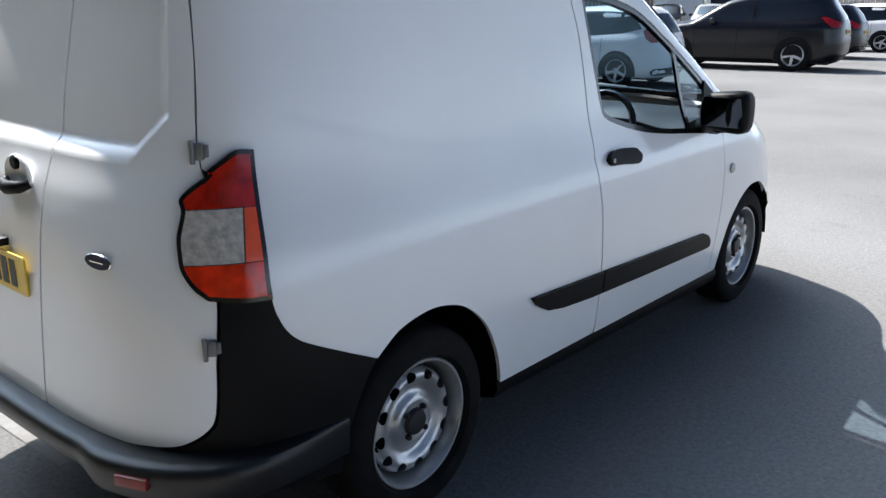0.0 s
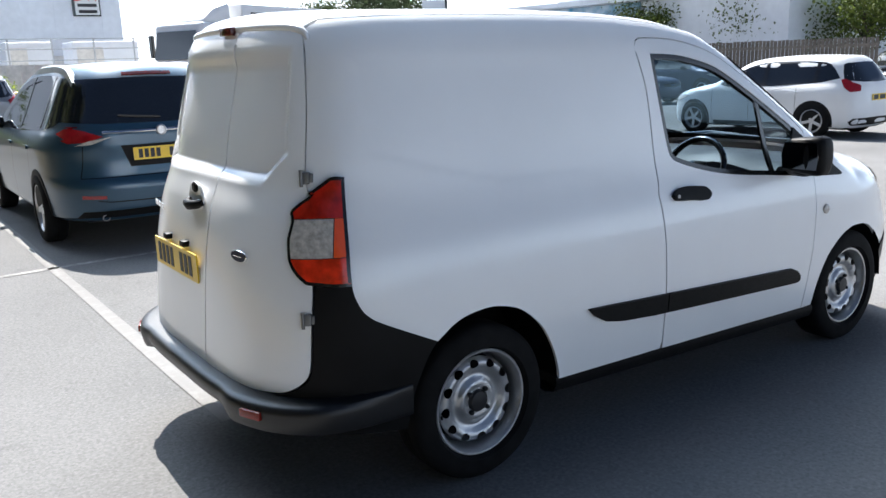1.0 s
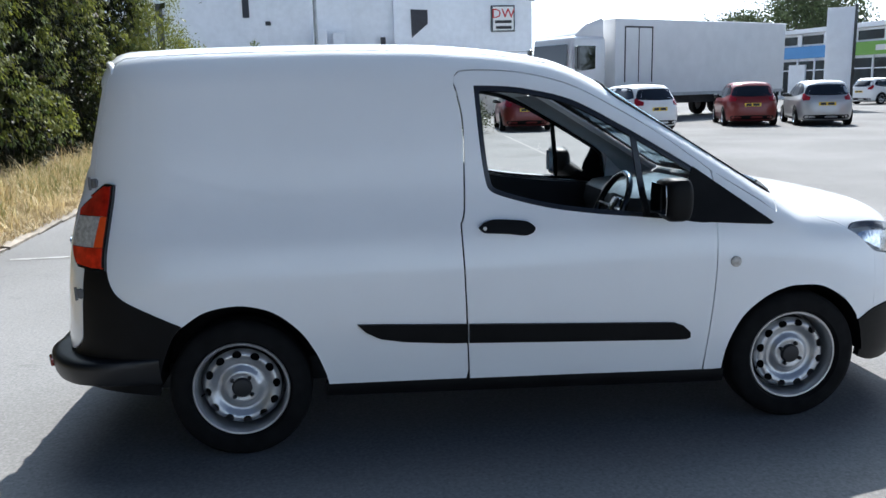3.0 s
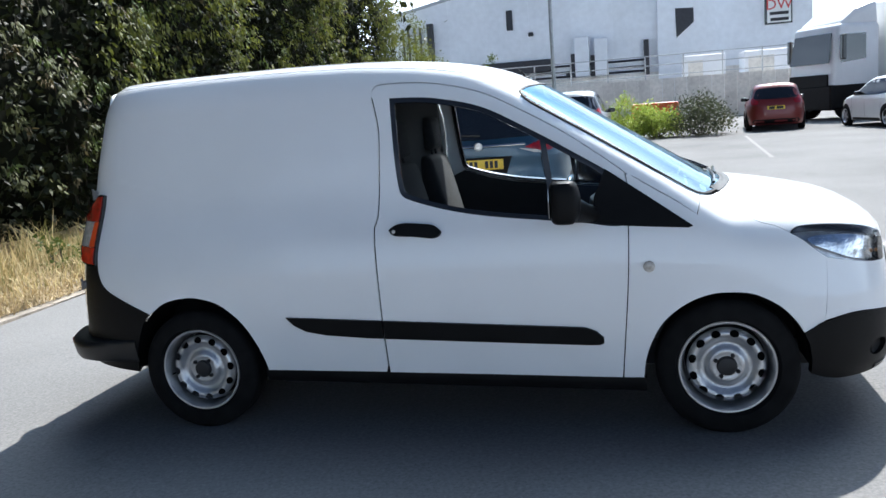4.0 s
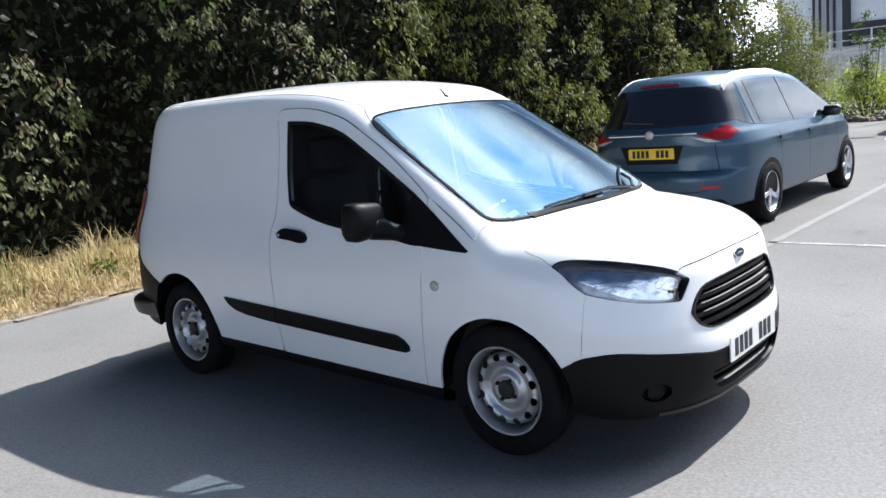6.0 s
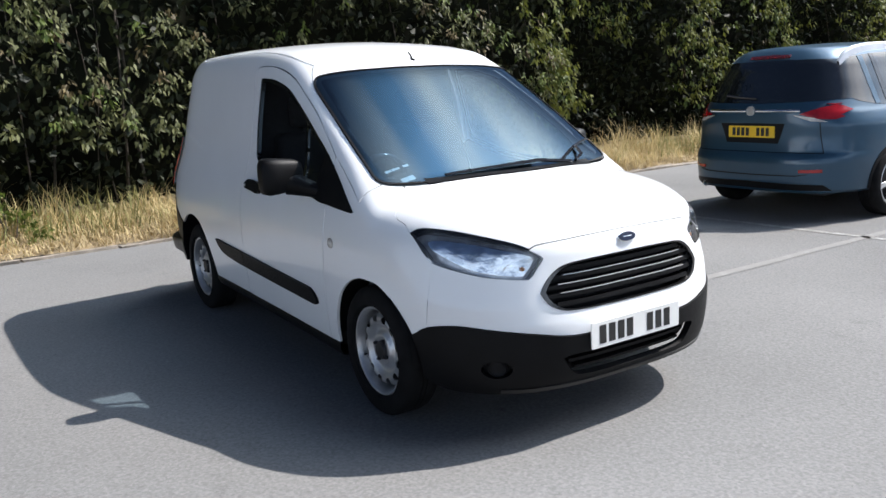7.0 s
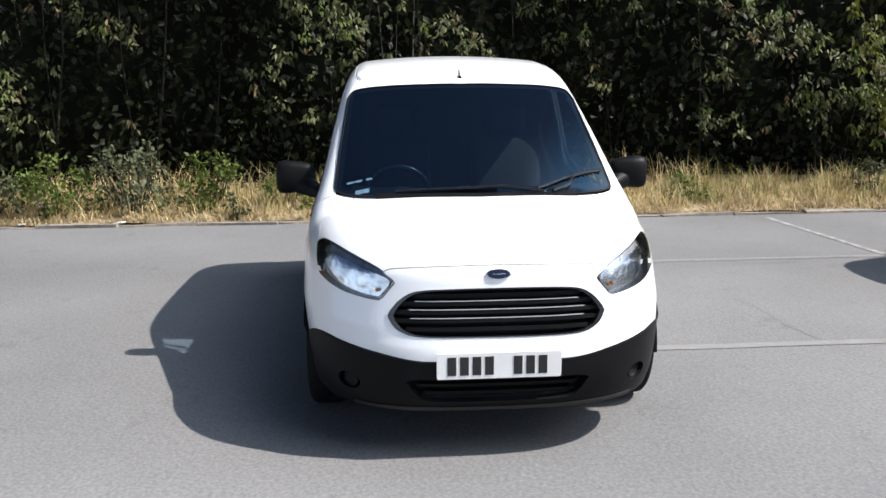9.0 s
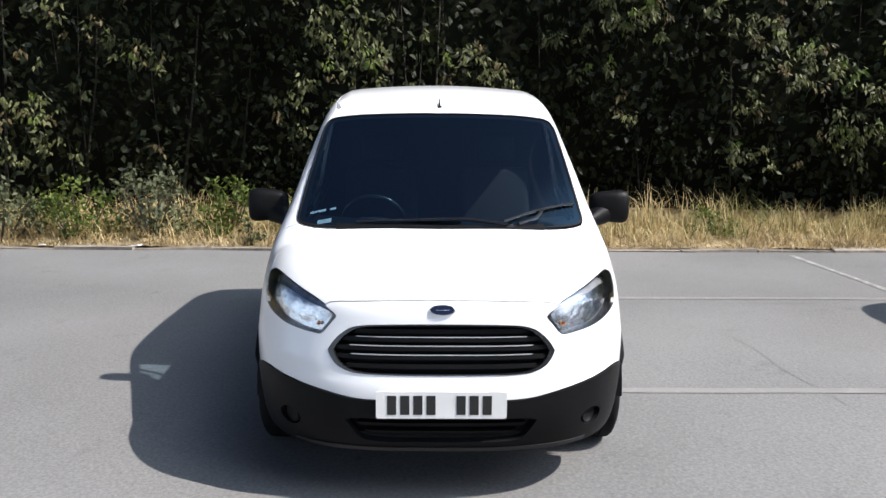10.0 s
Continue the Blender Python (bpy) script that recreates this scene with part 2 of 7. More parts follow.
def tube_bm(points, radius, seg=8, closed=False, bm=None):
    """A round bar along a polyline; radius may be one number or one for each point."""
    bm = bm or bmesh.new()
    pts = [Vector(p) for p in points]
    rings, up = [], None
    n = len(pts)
    for i, p in enumerate(pts):
        a, b = pts[(i - 1) % n] if closed or i else p, pts[(i + 1) % n] if closed or i < n - 1 else p
        d = (b - a).normalized()
        if up is None:
            up = d.orthogonal().normalized()
        up = (up - d * up.dot(d)).normalized()
        side = d.cross(up)
        r = radius[i] if isinstance(radius, (list, tuple)) else radius
        rings.append([bm.verts.new(p + r * (math.cos(2 * math.pi * k / seg) * up + math.sin(2 * math.pi * k / seg) * side)) for k in range(seg)])
    for i in range(n if closed else n - 1):
        a, b = rings[i], rings[(i + 1) % n]
        for k in range(seg):
            bm.faces.new((a[k], a[(k + 1) % seg], b[(k + 1) % seg], b[k]))
    if not closed:
        bm.faces.new(rings[0][::-1])
        bm.faces.new(rings[-1])
    bmesh.ops.recalc_face_normals(bm, faces=bm.faces)
    return bm


def lathe_bm(profile, seg=48, bm=None):
    """Turns (radius, y) pairs about the y axis."""
    bm = bm or bmesh.new()
    rings = []
    for r, y in profile:
        rings.append([bm.verts.new((r * math.cos(2 * math.pi * k / seg), y, r * math.sin(2 * math.pi * k / seg))) for k in range(seg)] if r > 1e-5 else [bm.verts.new((0, y, 0))])
    for a, b in zip(rings, rings[1:]):
        for k in range(seg):
            quad = [a[k % len(a)], a[(k + 1) % len(a)], b[(k + 1) % len(b)], b[k % len(b)]]
            quad = list(dict.fromkeys(quad))
            if len(quad) > 2:
                bm.faces.new(quad)
    bmesh.ops.recalc_face_normals(bm, faces=bm.faces)
    return bm


def prism_bm(outline, depth, m=None, bevel=0.0):
    """A polygon in the xz plane, thick along +y."""
    bm = bmesh.new()
    face = bm.faces.new([bm.verts.new((x, 0, z)) for x, z in outline])
    geo = bmesh.ops.extrude_face_region(bm, geom=[face])
    bmesh.ops.translate(bm, vec=(0, depth, 0), verts=[g for g in geo["geom"] if isinstance(g, bmesh.types.BMVert)])
    bmesh.ops.recalc_face_normals(bm, faces=bm.faces)
    if bevel > 0:
        bmesh.ops.bevel(bm, geom=list(bm.edges), offset=bevel, segments=2, affect="EDGES", profile=0.5)
    if m is not None:
        bmesh.ops.transform(bm, matrix=m, verts=bm.verts)
    return bm


def text_bm(words, size):
    """Letters of the built-in font as a thin mesh in the xz plane, centred."""
    cu = bpy.data.curves.new("letters", "FONT")
    cu.body, cu.size, cu.align_x, cu.align_y, cu.extrude, cu.resolution_u = words, size, "CENTER", "CENTER", 0.0015, 2
    ob = bpy.data.objects.new("letters", cu)
    scene.collection.objects.link(ob)
    bpy.context.view_layer.update()
    me = bpy.data.meshes.new_from_object(ob.evaluated_get(bpy.context.evaluated_depsgraph_get()))
    bm = bmesh.new()
    bm.from_mesh(me)
    bpy.data.objects.remove(ob)
    bpy.data.curves.remove(cu)
    bpy.data.meshes.remove(me)
    bmesh.ops.transform(bm, matrix=pose(0, 0, 0, 90), verts=bm.verts)
    return bm


def smooth_line(points, n=6):
    """Catmull-Rom through the points (tuples of any length)."""
    p = np.array(points, float)
    q = np.vstack([2 * p[0] - p[1], p, 2 * p[-1] - p[-2]])
    out = []
    for i in range(len(p) - 1):
        a, b, c, d = q[i], q[i + 1], q[i + 2], q[i + 3]
        for k in range(n):
            t = k / n
            out.append(0.5 * (2 * b + (c - a) * t + (2 * a - 5 * b + 4 * c - d) * t * t + (3 * b - a - 3 * c + d) * t**3))
    return [tuple(v) for v in out] + [tuple(p[-1])]


class Curve:
    """A smooth monotone-ish function through (x, y) pairs."""

    def __init__(self, *pairs):
        self.x, self.y = np.array(pairs, float).T
        h = np.diff(self.x)
        d = np.diff(self.y) / h
        m = np.r_[d[0], np.where(d[:-1] * d[1:] > 0, 2 * d[:-1] * d[1:] / (d[:-1] + d[1:] + 1e-12), 0), d[-1]]
        self.m = m
        self.table_x = np.linspace(self.x[0], self.x[-1], 4001)
        self.table_y = self.exact(self.table_x)

    def __call__(self, v):
        return np.interp(v, self.table_x, self.table_y)

    def exact(self, v):
        v = np.clip(v, self.x[0], self.x[-1])
        i = np.clip(np.searchsorted(self.x, v) - 1, 0, len(self.x) - 2)
        h = self.x[i + 1] - self.x[i]
        t = (v - self.x[i]) / h
        return (2 * t**3 - 3 * t**2 + 1) * self.y[i] + (t**3 - 2 * t**2 + t) * h * self.m[i] + (3 * t**2 - 2 * t**3) * self.y[i + 1] + (t**3 - t**2) * h * self.m[i + 1]


def smax(a, b, k):
    return np.maximum(a, b) + np.maximum(k - np.abs(a - b), 0) ** 2 / (4 * k)


def smin(a, b, k):
    return -smax(-a, -b, k)


class Shell:
    """A car body as a level set f(x, y, z) = 0, on which panels are laid out in 2D and cast."""

    def __init__(self, f, front_axis=2.0, rear_axis=0.3, top_z=0.5):
        self.f, self.fa, self.ra, self.tz = f, front_axis, rear_axis, top_z

    def rays(self, way, uv):
        u, v = uv[:, 0], uv[:, 1]
        o, d = np.zeros((len(u), 3)), np.zeros((len(u), 3))
        if way == "side":
            o[:, 0], o[:, 2], d[:, 1] = u, v, -1
        elif way == "top":
            o[:, 0], o[:, 1], o[:, 2], d[:, 2] = u, v, self.tz, 1
        elif way == "front":
            o[:, 0], o[:, 2], d[:, 0], d[:, 1] = self.fa, v, np.cos(u), np.sin(u)
        elif way == "rear":
            o[:, 0], o[:, 2], d[:, 0], d[:, 1] = self.ra, v, -np.cos(u), np.sin(u)
        elif way == "round":
            o[:, 0], o[:, 2], d[:, 1], d[:, 2] = u, self.tz + 0.4, np.sin(v), np.cos(v)
        return o, d

    def flat(self, way, p):
        p = np.asarray(p, float)
        if way == "side":
            return p[:, [0, 2]]
        if way == "top":
            return p[:, [0, 1]]
        if way == "front":
            return np.stack([np.arctan2(p[:, 1], p[:, 0] - self.fa), p[:, 2]], 1)
        if way == "rear":
            return np.stack([np.arctan2(p[:, 1], self.ra - p[:, 0]), p[:, 2]], 1)
        return np.stack([p[:, 0], np.arctan2(p[:, 1], p[:, 2] - self.tz - 0.4)], 1)

    def cast(self, way, uv):
        o, d = self.rays(way, np.asarray(uv, float))
        lo, hi = np.zeros(len(o)), np.full(len(o), 3.2)
        for _ in range(24):
            mid = (lo + hi) / 2
            inside = self.f(o + d * mid[:, None]) < 0
            lo, hi = np.where(inside, mid, lo), np.where(inside, hi, mid)
        return o + d * lo[:, None]

    def normal(self, p):
        e = 2e-3
        g = np.stack([self.f(p + e * k) - self.f(p - e * k) for k in np.eye(3)], 1)
        return g / (np.linalg.norm(g, axis=1, keepdims=True) + 1e-9)

    def line(self, way, uv, n=6, smooth=True):
        """A 3D curve on the body from 2D points."""
        return [tuple(p) for p in self.cast(way, smooth_line(uv, n) if smooth else uv)]


def inside_loop(pts, loop):
    x, y = pts[:, 0], pts[:, 1]
    res = np.zeros(len(pts), bool)
    a = loop
    b = np.roll(loop, -1, 0)
    for (x1, y1), (x2, y2) in zip(a, b):
        c = (y1 > y) != (y2 > y)
        res ^= c & (x < (x2 - x1) * (y - y1) / (y2 - y1 + 1e-15) + x1)
    return res


def densify(loop, step):
    out = []
    for a, b in zip(loop, np.roll(loop, -1, 0)):
        n = max(1, int(math.ceil(np.linalg.norm(b - a) / step)))
        out += [a + (b - a) * k / n for k in range(n)]
    return np.array(out)


def fill2d(loops, step, aspect=1.0):
    """Points and triangles that fill a polygon with holes."""
    from mathutils.geometry import delaunay_2d_cdt

    sc = np.array([aspect, 1.0])
    loops = [densify(np.asarray(q, float) * sc, step) for q in loops]
    allb = np.vstack(loops)
    lo, hi = loops[0].min(0), loops[0].max(0)
    gx, gy = np.meshgrid(np.arange(lo[0] + step / 2, hi[0], step), np.arange(lo[1] + step / 2, hi[1], step))
    grid = np.stack([gx.ravel(), gy.ravel()], 1)
    ok = inside_loop(grid, loops[0])
    for h in loops[1:]:
        ok &= ~inside_loop(grid, h)
    grid = grid[ok]
    if len(grid):
        far = np.ones(len(grid), bool)
        for i in range(0, len(grid), 2000):
            dd = ((grid[i : i + 2000, None] - allb[None]) ** 2).sum(-1).min(1)
            far[i : i + 2000] = dd > (0.55 * step) ** 2
        grid = grid[far]
    verts = np.vstack([allb, grid]) if len(grid) else allb
    edges, k = [], 0
    for q in loops:
        edges += [(k + i, k + (i + 1) % len(q)) for i in range(len(q))]
        k += len(q)
    vs, _, fs, _, _, _ = delaunay_2d_cdt([Vector(v) for v in verts], edges, [], 0, 1e-7)
    v = np.array([tuple(q) for q in vs])
    f = np.array([tuple(q) for q in fs])
    c = v[f].mean(1)
    ok = inside_loop(c, loops[0])
    for h in loops[1:]:
        ok &= ~inside_loop(c, h)
    f = f[ok]
    used = np.unique(f)
    remap = -np.ones(len(v), int)
    remap[used] = np.arange(len(used))
    return v[used] / sc, remap[f]


def mesh_from(name, v, f, normals=None):
    me = bpy.data.meshes.new(name)
    me.from_pydata([tuple(p) for p in v], [], [tuple(q) for q in f])
    me.polygons.foreach_set("use_smooth", [True] * len(me.polygons))
    if normals is not None:
        me.normals_split_custom_set_from_vertices([tuple(q) for q in normals])
    return me


def panel(shell, name, way, loops, material, parent, label="", step=0.03, off=0.0, flange=0.014, mirror=False, flat_uv=False):
    """A body panel: loops are closed 3D curves on the body (or 2D with flat_uv); it has turned-in edges. mirror: also its twin on the other side."""
    uvs = [np.asarray(q, float) if flat_uv else shell.flat(way, q) for q in loops]
    aspect = {"front": 1.1, "rear": 0.85, "round": 0.7}.get(way, 1.0)
    if way == "round":
        uvs = [q * np.array([1.0, 1.0]) for q in uvs]
        aspect = 1.0
    uv, tri = fill2d(uvs, step, aspect)
    p = shell.cast(way, uv)
    nrm = shell.normal(p)
    a, b, c = p[tri[:, 0]], p[tri[:, 1]], p[tri[:, 2]]
    flip = (np.cross(b - a, c - a) * nrm[tri[:, 0]]).sum(1) < 0
    tri[flip] = tri[flip][:, ::-1]
    p = p + nrm * off
    if flange > 0:
        seen = {}
        for t in tri:
            for i, j in ((t[0], t[1]), (t[1], t[2]), (t[2], t[0])):
                seen[(i, j)] = True
        rim = [(i, j) for i, j in seen if (j, i) not in seen]
        ids = sorted({i for e in rim for i in e})
        k = len(p)
        top = {i: k + n for n, i in enumerate(ids)}
        low = {i: k + len(ids) + n for n, i in enumerate(ids)}
        extra = [(j, i, low[i], low[j]) for i, j in rim]
        faces = [tuple(t) for t in tri] + [(top[j], top[i], low[i], low[j]) for i, j in rim]
        sidev = {}
        for i, j in rim:
            e = p[j] - p[i]
            s = np.cross(e, nrm[i])
            for q in (i, j):
                sidev[q] = sidev.get(q, 0) + s
        sn = np.array([sidev[i] / (np.linalg.norm(sidev[i]) + 1e-9) for i in ids])
        p = np.vstack([p, p[ids], p[ids] - nrm[ids] * flange])
        nrm = np.vstack([nrm, sn, sn])
    else:
        faces = [tuple(t) for t in tri]
    out = []
    for side in (1, -1) if mirror else (1,):
        v = p * np.array([1, side, 1])
        me = mesh_from(name, v, faces if side == 1 else [q[::-1] for q in faces], nrm * np.array([1, side, 1]))
        me.materials.append(material)
        ob = new(name, me)
        ob.parent = parent
        if label:
            ob["label"] = label
        out.append(ob)
    return out

# ---- the white van ----
V_W = Curve((0.15, 0.79), (0.25, 0.832), (0.35, 0.848), (0.45, 0.858), (0.60, 0.866), (0.75, 0.863), (0.85, 0.852), (0.92, 0.838), (0.98, 0.818), (1.05, 0.793), (1.12, 0.773), (1.30, 0.738), (1.50, 0.695), (1.62, 0.668), (1.80, 0.63))
V_NOSE = Curve((0.15, 3.20), (0.22, 3.245), (0.30, 3.275), (0.40, 3.285), (0.48, 3.285), (0.54, 3.275), (0.62, 3.26), (0.72, 3.243), (0.80, 3.232), (0.90, 3.19), (1.0, 3.12), (1.8, 3.0))
V_REAR = Curve((0.15, -0.70), (0.30, -0.78), (0.45, -0.80), (0.60, -0.79), (0.80, -0.77), (0.95, -0.748), (1.05, -0.725), (1.15, -0.69), (1.30, -0.662), (1.50, -0.615), (1.65, -0.58), (1.80, -0.56))
V_ROOF = Curve((-0.9, 1.70), (-0.6, 1.732), (-0.45, 1.745), (-0.1, 1.758), (0.4, 1.762), (0.8, 1.755), (1.1, 1.734), (1.35, 1.697), (1.6, 1.625), (1.9, 1.50), (2.4, 1.25))
V_BONNET = Curve((2.0, 1.095), (2.4, 1.058), (2.6, 1.038), (2.8, 1.007), (3.0, 0.963), (3.12, 0.927), (3.22, 0.880), (3.35, 0.78))


def v_recess(x, z):
    """The shallow pressing in the load bay's side, and the raised lip round the arches."""
    low = 1.09 + 0.16 * np.clip((0.25 - x) / 0.65, 0, 1) ** 1.4
    d = np.minimum(x + 0.385, np.minimum(z - low, (1.585 - z) * 0.5))
    t = np.clip(d / 0.032, 0, 1)
    fade = np.clip((0.85 - x) / 0.75, 0, 1)
    return 0.002 * (3 * t**2 - 2 * t**3) * fade * fade * (3 - 2 * fade)


def v_door_recess(ay, z):
    """The blank window pressing of the rear doors, with a broad ledge below it."""
    d = np.minimum(np.minimum(z - 1.158, (z - 1.160 - (ay - 0.49) * 1.05) / 1.4), np.minimum(0.612 - 0.2 * (z - 1.12) - ay, (1.62 - z) * 0.4))
    t = np.clip(d / 0.036, 0, 1)
    return 0.026 * (3 * t**2 - 2 * t**3)


def v_shape(p):
    x, ay, z = p[:, 0], np.abs(p[:, 1]), p[:, 2]
    w = V_W(z) - v_recess(x, z)
    x0 = 2.2 - 0.3 * np.clip((z - 0.6) / 0.3, 0, 1)
    fr = np.maximum(x - x0, 0) / (V_NOSE(z) - x0)
    rr = np.maximum(0.1 - x, 0) / (0.1 - V_REAR(z) - v_door_recess(ay, z))
    q = np.where(x > 1.0, 3.2, 4.2)
    side = (((ay / w) ** q + np.maximum(fr, rr) ** q) ** (1 / q) - 1) * 0.85
    roof = V_ROOF(x) - 0.03 * (ay / 0.55) ** 2
    screen = 1.564 - (x + 0.28 * ay**2 - 1.70) * 0.63
    bonnet = V_BONNET(x) - 0.118 * (ay / 0.8) ** 3
    top = smax(smin(roof, screen, 0.05), bonnet, 0.02)
    k = 0.14 - 0.06 * np.clip((x - 1.5) / 0.8, 0, 1)
    return smax(smax(side, (z - top) * 0.9, k), 0.17 - z, 0.02)


VAN = Shell(v_shape, 2.0, 0.1, 0.5)
van = thing("van", "small white panel van with black lower bumpers parked on tarmac", "van")


def by_width(shell, way, pts, reach):
    """(y, z) on the nose or tail to angle and height."""
    us = -np.linspace(0, reach, 90)
    out = []
    grid = np.array([(u, z) for _, z in pts for u in us])
    ys = -shell.cast(way, grid)[:, 1].reshape(len(pts), -1)
    for (y, z), row in zip(pts, ys):
        u = np.interp(abs(y), np.maximum.accumulate(row) + np.arange(len(row)) * 1e-9, us)
        out.append((float(u) * (1 if y < 0 else -1), z))
    return out


def yz_rear(pts):
    return by_width(VAN, "rear", pts, 1.5)


EDGE = yz_rear([(-0.50, 1.672), (-0.54, 1.62), (-0.597, 1.42), (-0.632, 1.215), (-0.648, 1.15)])
# lines on the body, in side view (x, z)
R_ARCH = [(-0.335, 0.30), (-0.315, 0.42), (-0.262, 0.545), (-0.218, 0.598), (-0.13, 0.653), (-0.03, 0.675), (0.06, 0.672), (0.165, 0.637), (0.262, 0.555), (0.325, 0.455), (0.362, 0.36), (0.374, 0.306)]
F_ARCH = [(2.139, 0.262), (2.150, 0.345), (2.178, 0.43), (2.232, 0.522), (2.325, 0.597), (2.42, 0.634), (2.50, 0.640), (2.60, 0.628), (2.70, 0.573), (2.765, 0.505), (2.80, 0.449)]
SEAM_B = [(0.982, 0.292), (0.976, 0.50), (0.971, 0.72), (0.963, 0.955), (0.968, 0.985), (0.980, 1.03), (0.987, 1.16), (0.991, 1.39), (0.975, 1.50), (0.960, 1.565)]
SEAM_T = [(0.960, 1.565), (0.968, 1.598), (1.02, 1.615), (1.238, 1.603), (1.468, 1.545), (1.666, 1.443), (1.835, 1.342), (2.0, 1.225), (2.085, 1.160)]
SEAM_C = [(2.085, 1.160), (2.094, 1.10), (2.094, 0.943), (2.084, 0.686), (2.048, 0.262)]
WINDOW = [(1.045, 1.552), (1.15, 1.548), (1.273, 1.534), (1.474, 1.482), (1.693, 1.366), (1.884, 1.252), (2.026, 1.160), (2.07, 1.10), (2.085, 0.945), (1.90, 0.957), (1.721, 0.976), (1.56, 0.993), (1.39, 1.018), (1.25, 1.050), (1.13, 1.088), (1.092, 1.112), (1.078, 1.15), (1.064, 1.254), (1.052, 1.42)]
SAIL = [(2.005, 1.178), (2.09, 1.118), (2.20, 1.040), (2.362, 0.924), (2.345, 0.917), (2.20, 0.927), (2.089, 0.936), (1.985, 0.945), (1.945, 0.962), (1.955, 1.06)]
PILLAR = [(float(q[0]), float(q[2])) for q in VAN.cast("top", [(2.400, -0.696), (2.36, -0.708), (2.28, -0.704), (2.10, -0.692), (1.90, -0.675), (1.72, -0.659), (1.672, -0.650)])]


def ditch(x):
    return float(V_ROOF(np.array([x]))[0]) - 0.052


DITCH = [(x, ditch(x)) for x in np.linspace(1.54, -0.43, 30)]
REAR_EDGE = [(p[0] + 0.001, p[2] - (0.012 if p[2] > 1.66 else 0.0)) for p in VAN.cast("rear", [(a - 0.0025, b) for a, b in EDGE])]
TRIM_TOP = [(-0.508, 0.838), (-0.503, 0.80), (-0.485, 0.755), (-0.455, 0.722), (-0.41, 0.695), (-0.30, 0.640), (-0.222, 0.602)]
LAMP_SIDE = [(-0.508, 0.838), (-0.505, 0.90), (-0.486, 1.03), (-0.472, 1.12), (-0.464, 1.182)]
LAMP_TOP = [(-0.464, 1.182), (-0.500, 1.184), (-0.532, 1.162), (-0.569, 1.132)]

lower_arch = [q for q in R_ARCH if q[0] > -0.222]
side_loop = smooth_line(TRIM_TOP)[:-1] + smooth_line(lower_arch)[:-1] + [(0.374, 0.306), (0.968, 0.294)]
side_loop += [(a - 0.004, b) for a, b in smooth_line(SEAM_B)][1:-1] + [(a, b + 0.005) for a, b in smooth_line(SEAM_T)]
side_loop += [(2.092, 1.158)] + [(2.16, 1.118), (2.30, 1.03), (2.38, 0.97)] + smooth_line(PILLAR) + DITCH + smooth_line(REAR_EDGE, 4)
side_loop += [(-0.570, 1.145)] + smooth_line(LAMP_TOP)[::-1][1:] + smooth_line(LAMP_SIDE)[::-1][1:-1]
panel(VAN, "body_side", "side", [VAN.line("side", side_loop, smooth=False)], WHITE_PAINT, van, step=0.023, mirror=True)

inset = [(a + 0.003, b) for a, b in smooth_line(SEAM_B)]
door_loop = inset[:-1] + [(a, b - 0.001) for a, b in smooth_line(SEAM_T)] + smooth_line(SEAM_C)[1:]
door_loop += [(1.5, 0.279)]
win_loop = smooth_line(WINDOW + WINDOW[:1], 5)[:-1]
doors = panel(VAN, "front_door", "side", [VAN.line("side", door_loop, smooth=False), VAN.line("side", win_loop, smooth=False)], WHITE_PAINT, van, step=0.035, mirror=True)


def grow(loop, d):
    """Moves a closed 2D outline outwards by d."""
    q = np.array(loop)
    t = np.roll(q, -1, 0) - np.roll(q, 1, 0)
    t /= np.linalg.norm(t, axis=1, keepdims=True) + 1e-9
    n = np.stack([t[:, 1], -t[:, 0]], 1)
    area = (q[:, 0] * np.roll(q[:, 1], -1) - np.roll(q[:, 0], -1) * q[:, 1]).sum()
    return q + n * (d if area > 0 else -d)


outer = VAN.cast("side", grow(win_loop, 0.002))
inner = VAN.cast("side", grow(win_loop, -0.022))
panel(VAN, "window_seal", "side", [outer, inner], GLOSS_BLACK, van, "gloss black window surround", step=0.03, off=-0.003, flange=0.02, mirror=True)
# the driver's glass is wound down; the far door's is up
far_pane = panel(VAN, "window_pane", "side", [VAN.cast("side", grow(win_loop, -0.018))], SIDE_GLASS, van, "clear door glass", step=0.06, off=-0.012, flange=0, mirror=True)
bpy.data.objects.remove(far_pane[0])
QUARTER = [(1.755, 1.325), (1.88, 1.25), (2.01, 1.165), (1.965, 0.955), (1.80, 0.968)]
panel(VAN, "quarter_pane", "side", [VAN.line("side", QUARTER, smooth=False)], SIDE_GLASS, van, "small fixed front pane", step=0.06, off=-0.012, flange=0)
# bar between the door glass and the small front pane
panel(VAN, "window_bar", "side", [VAN.line("side", [(1.725, 1.345), (1.752, 1.328), (1.80, 0.972), (1.772, 0.972)], smooth=False)], GLOSS_BLACK, van, step=0.04, off=-0.004, flange=0.012, mirror=True)
panel(VAN, "mirror_sail", "side", [VAN.line("side", SAIL, smooth=False)], BLACK_PLASTIC, van, "black triangular panel at the door mirror", step=0.03, off=0.004, flange=0.012, mirror=True)

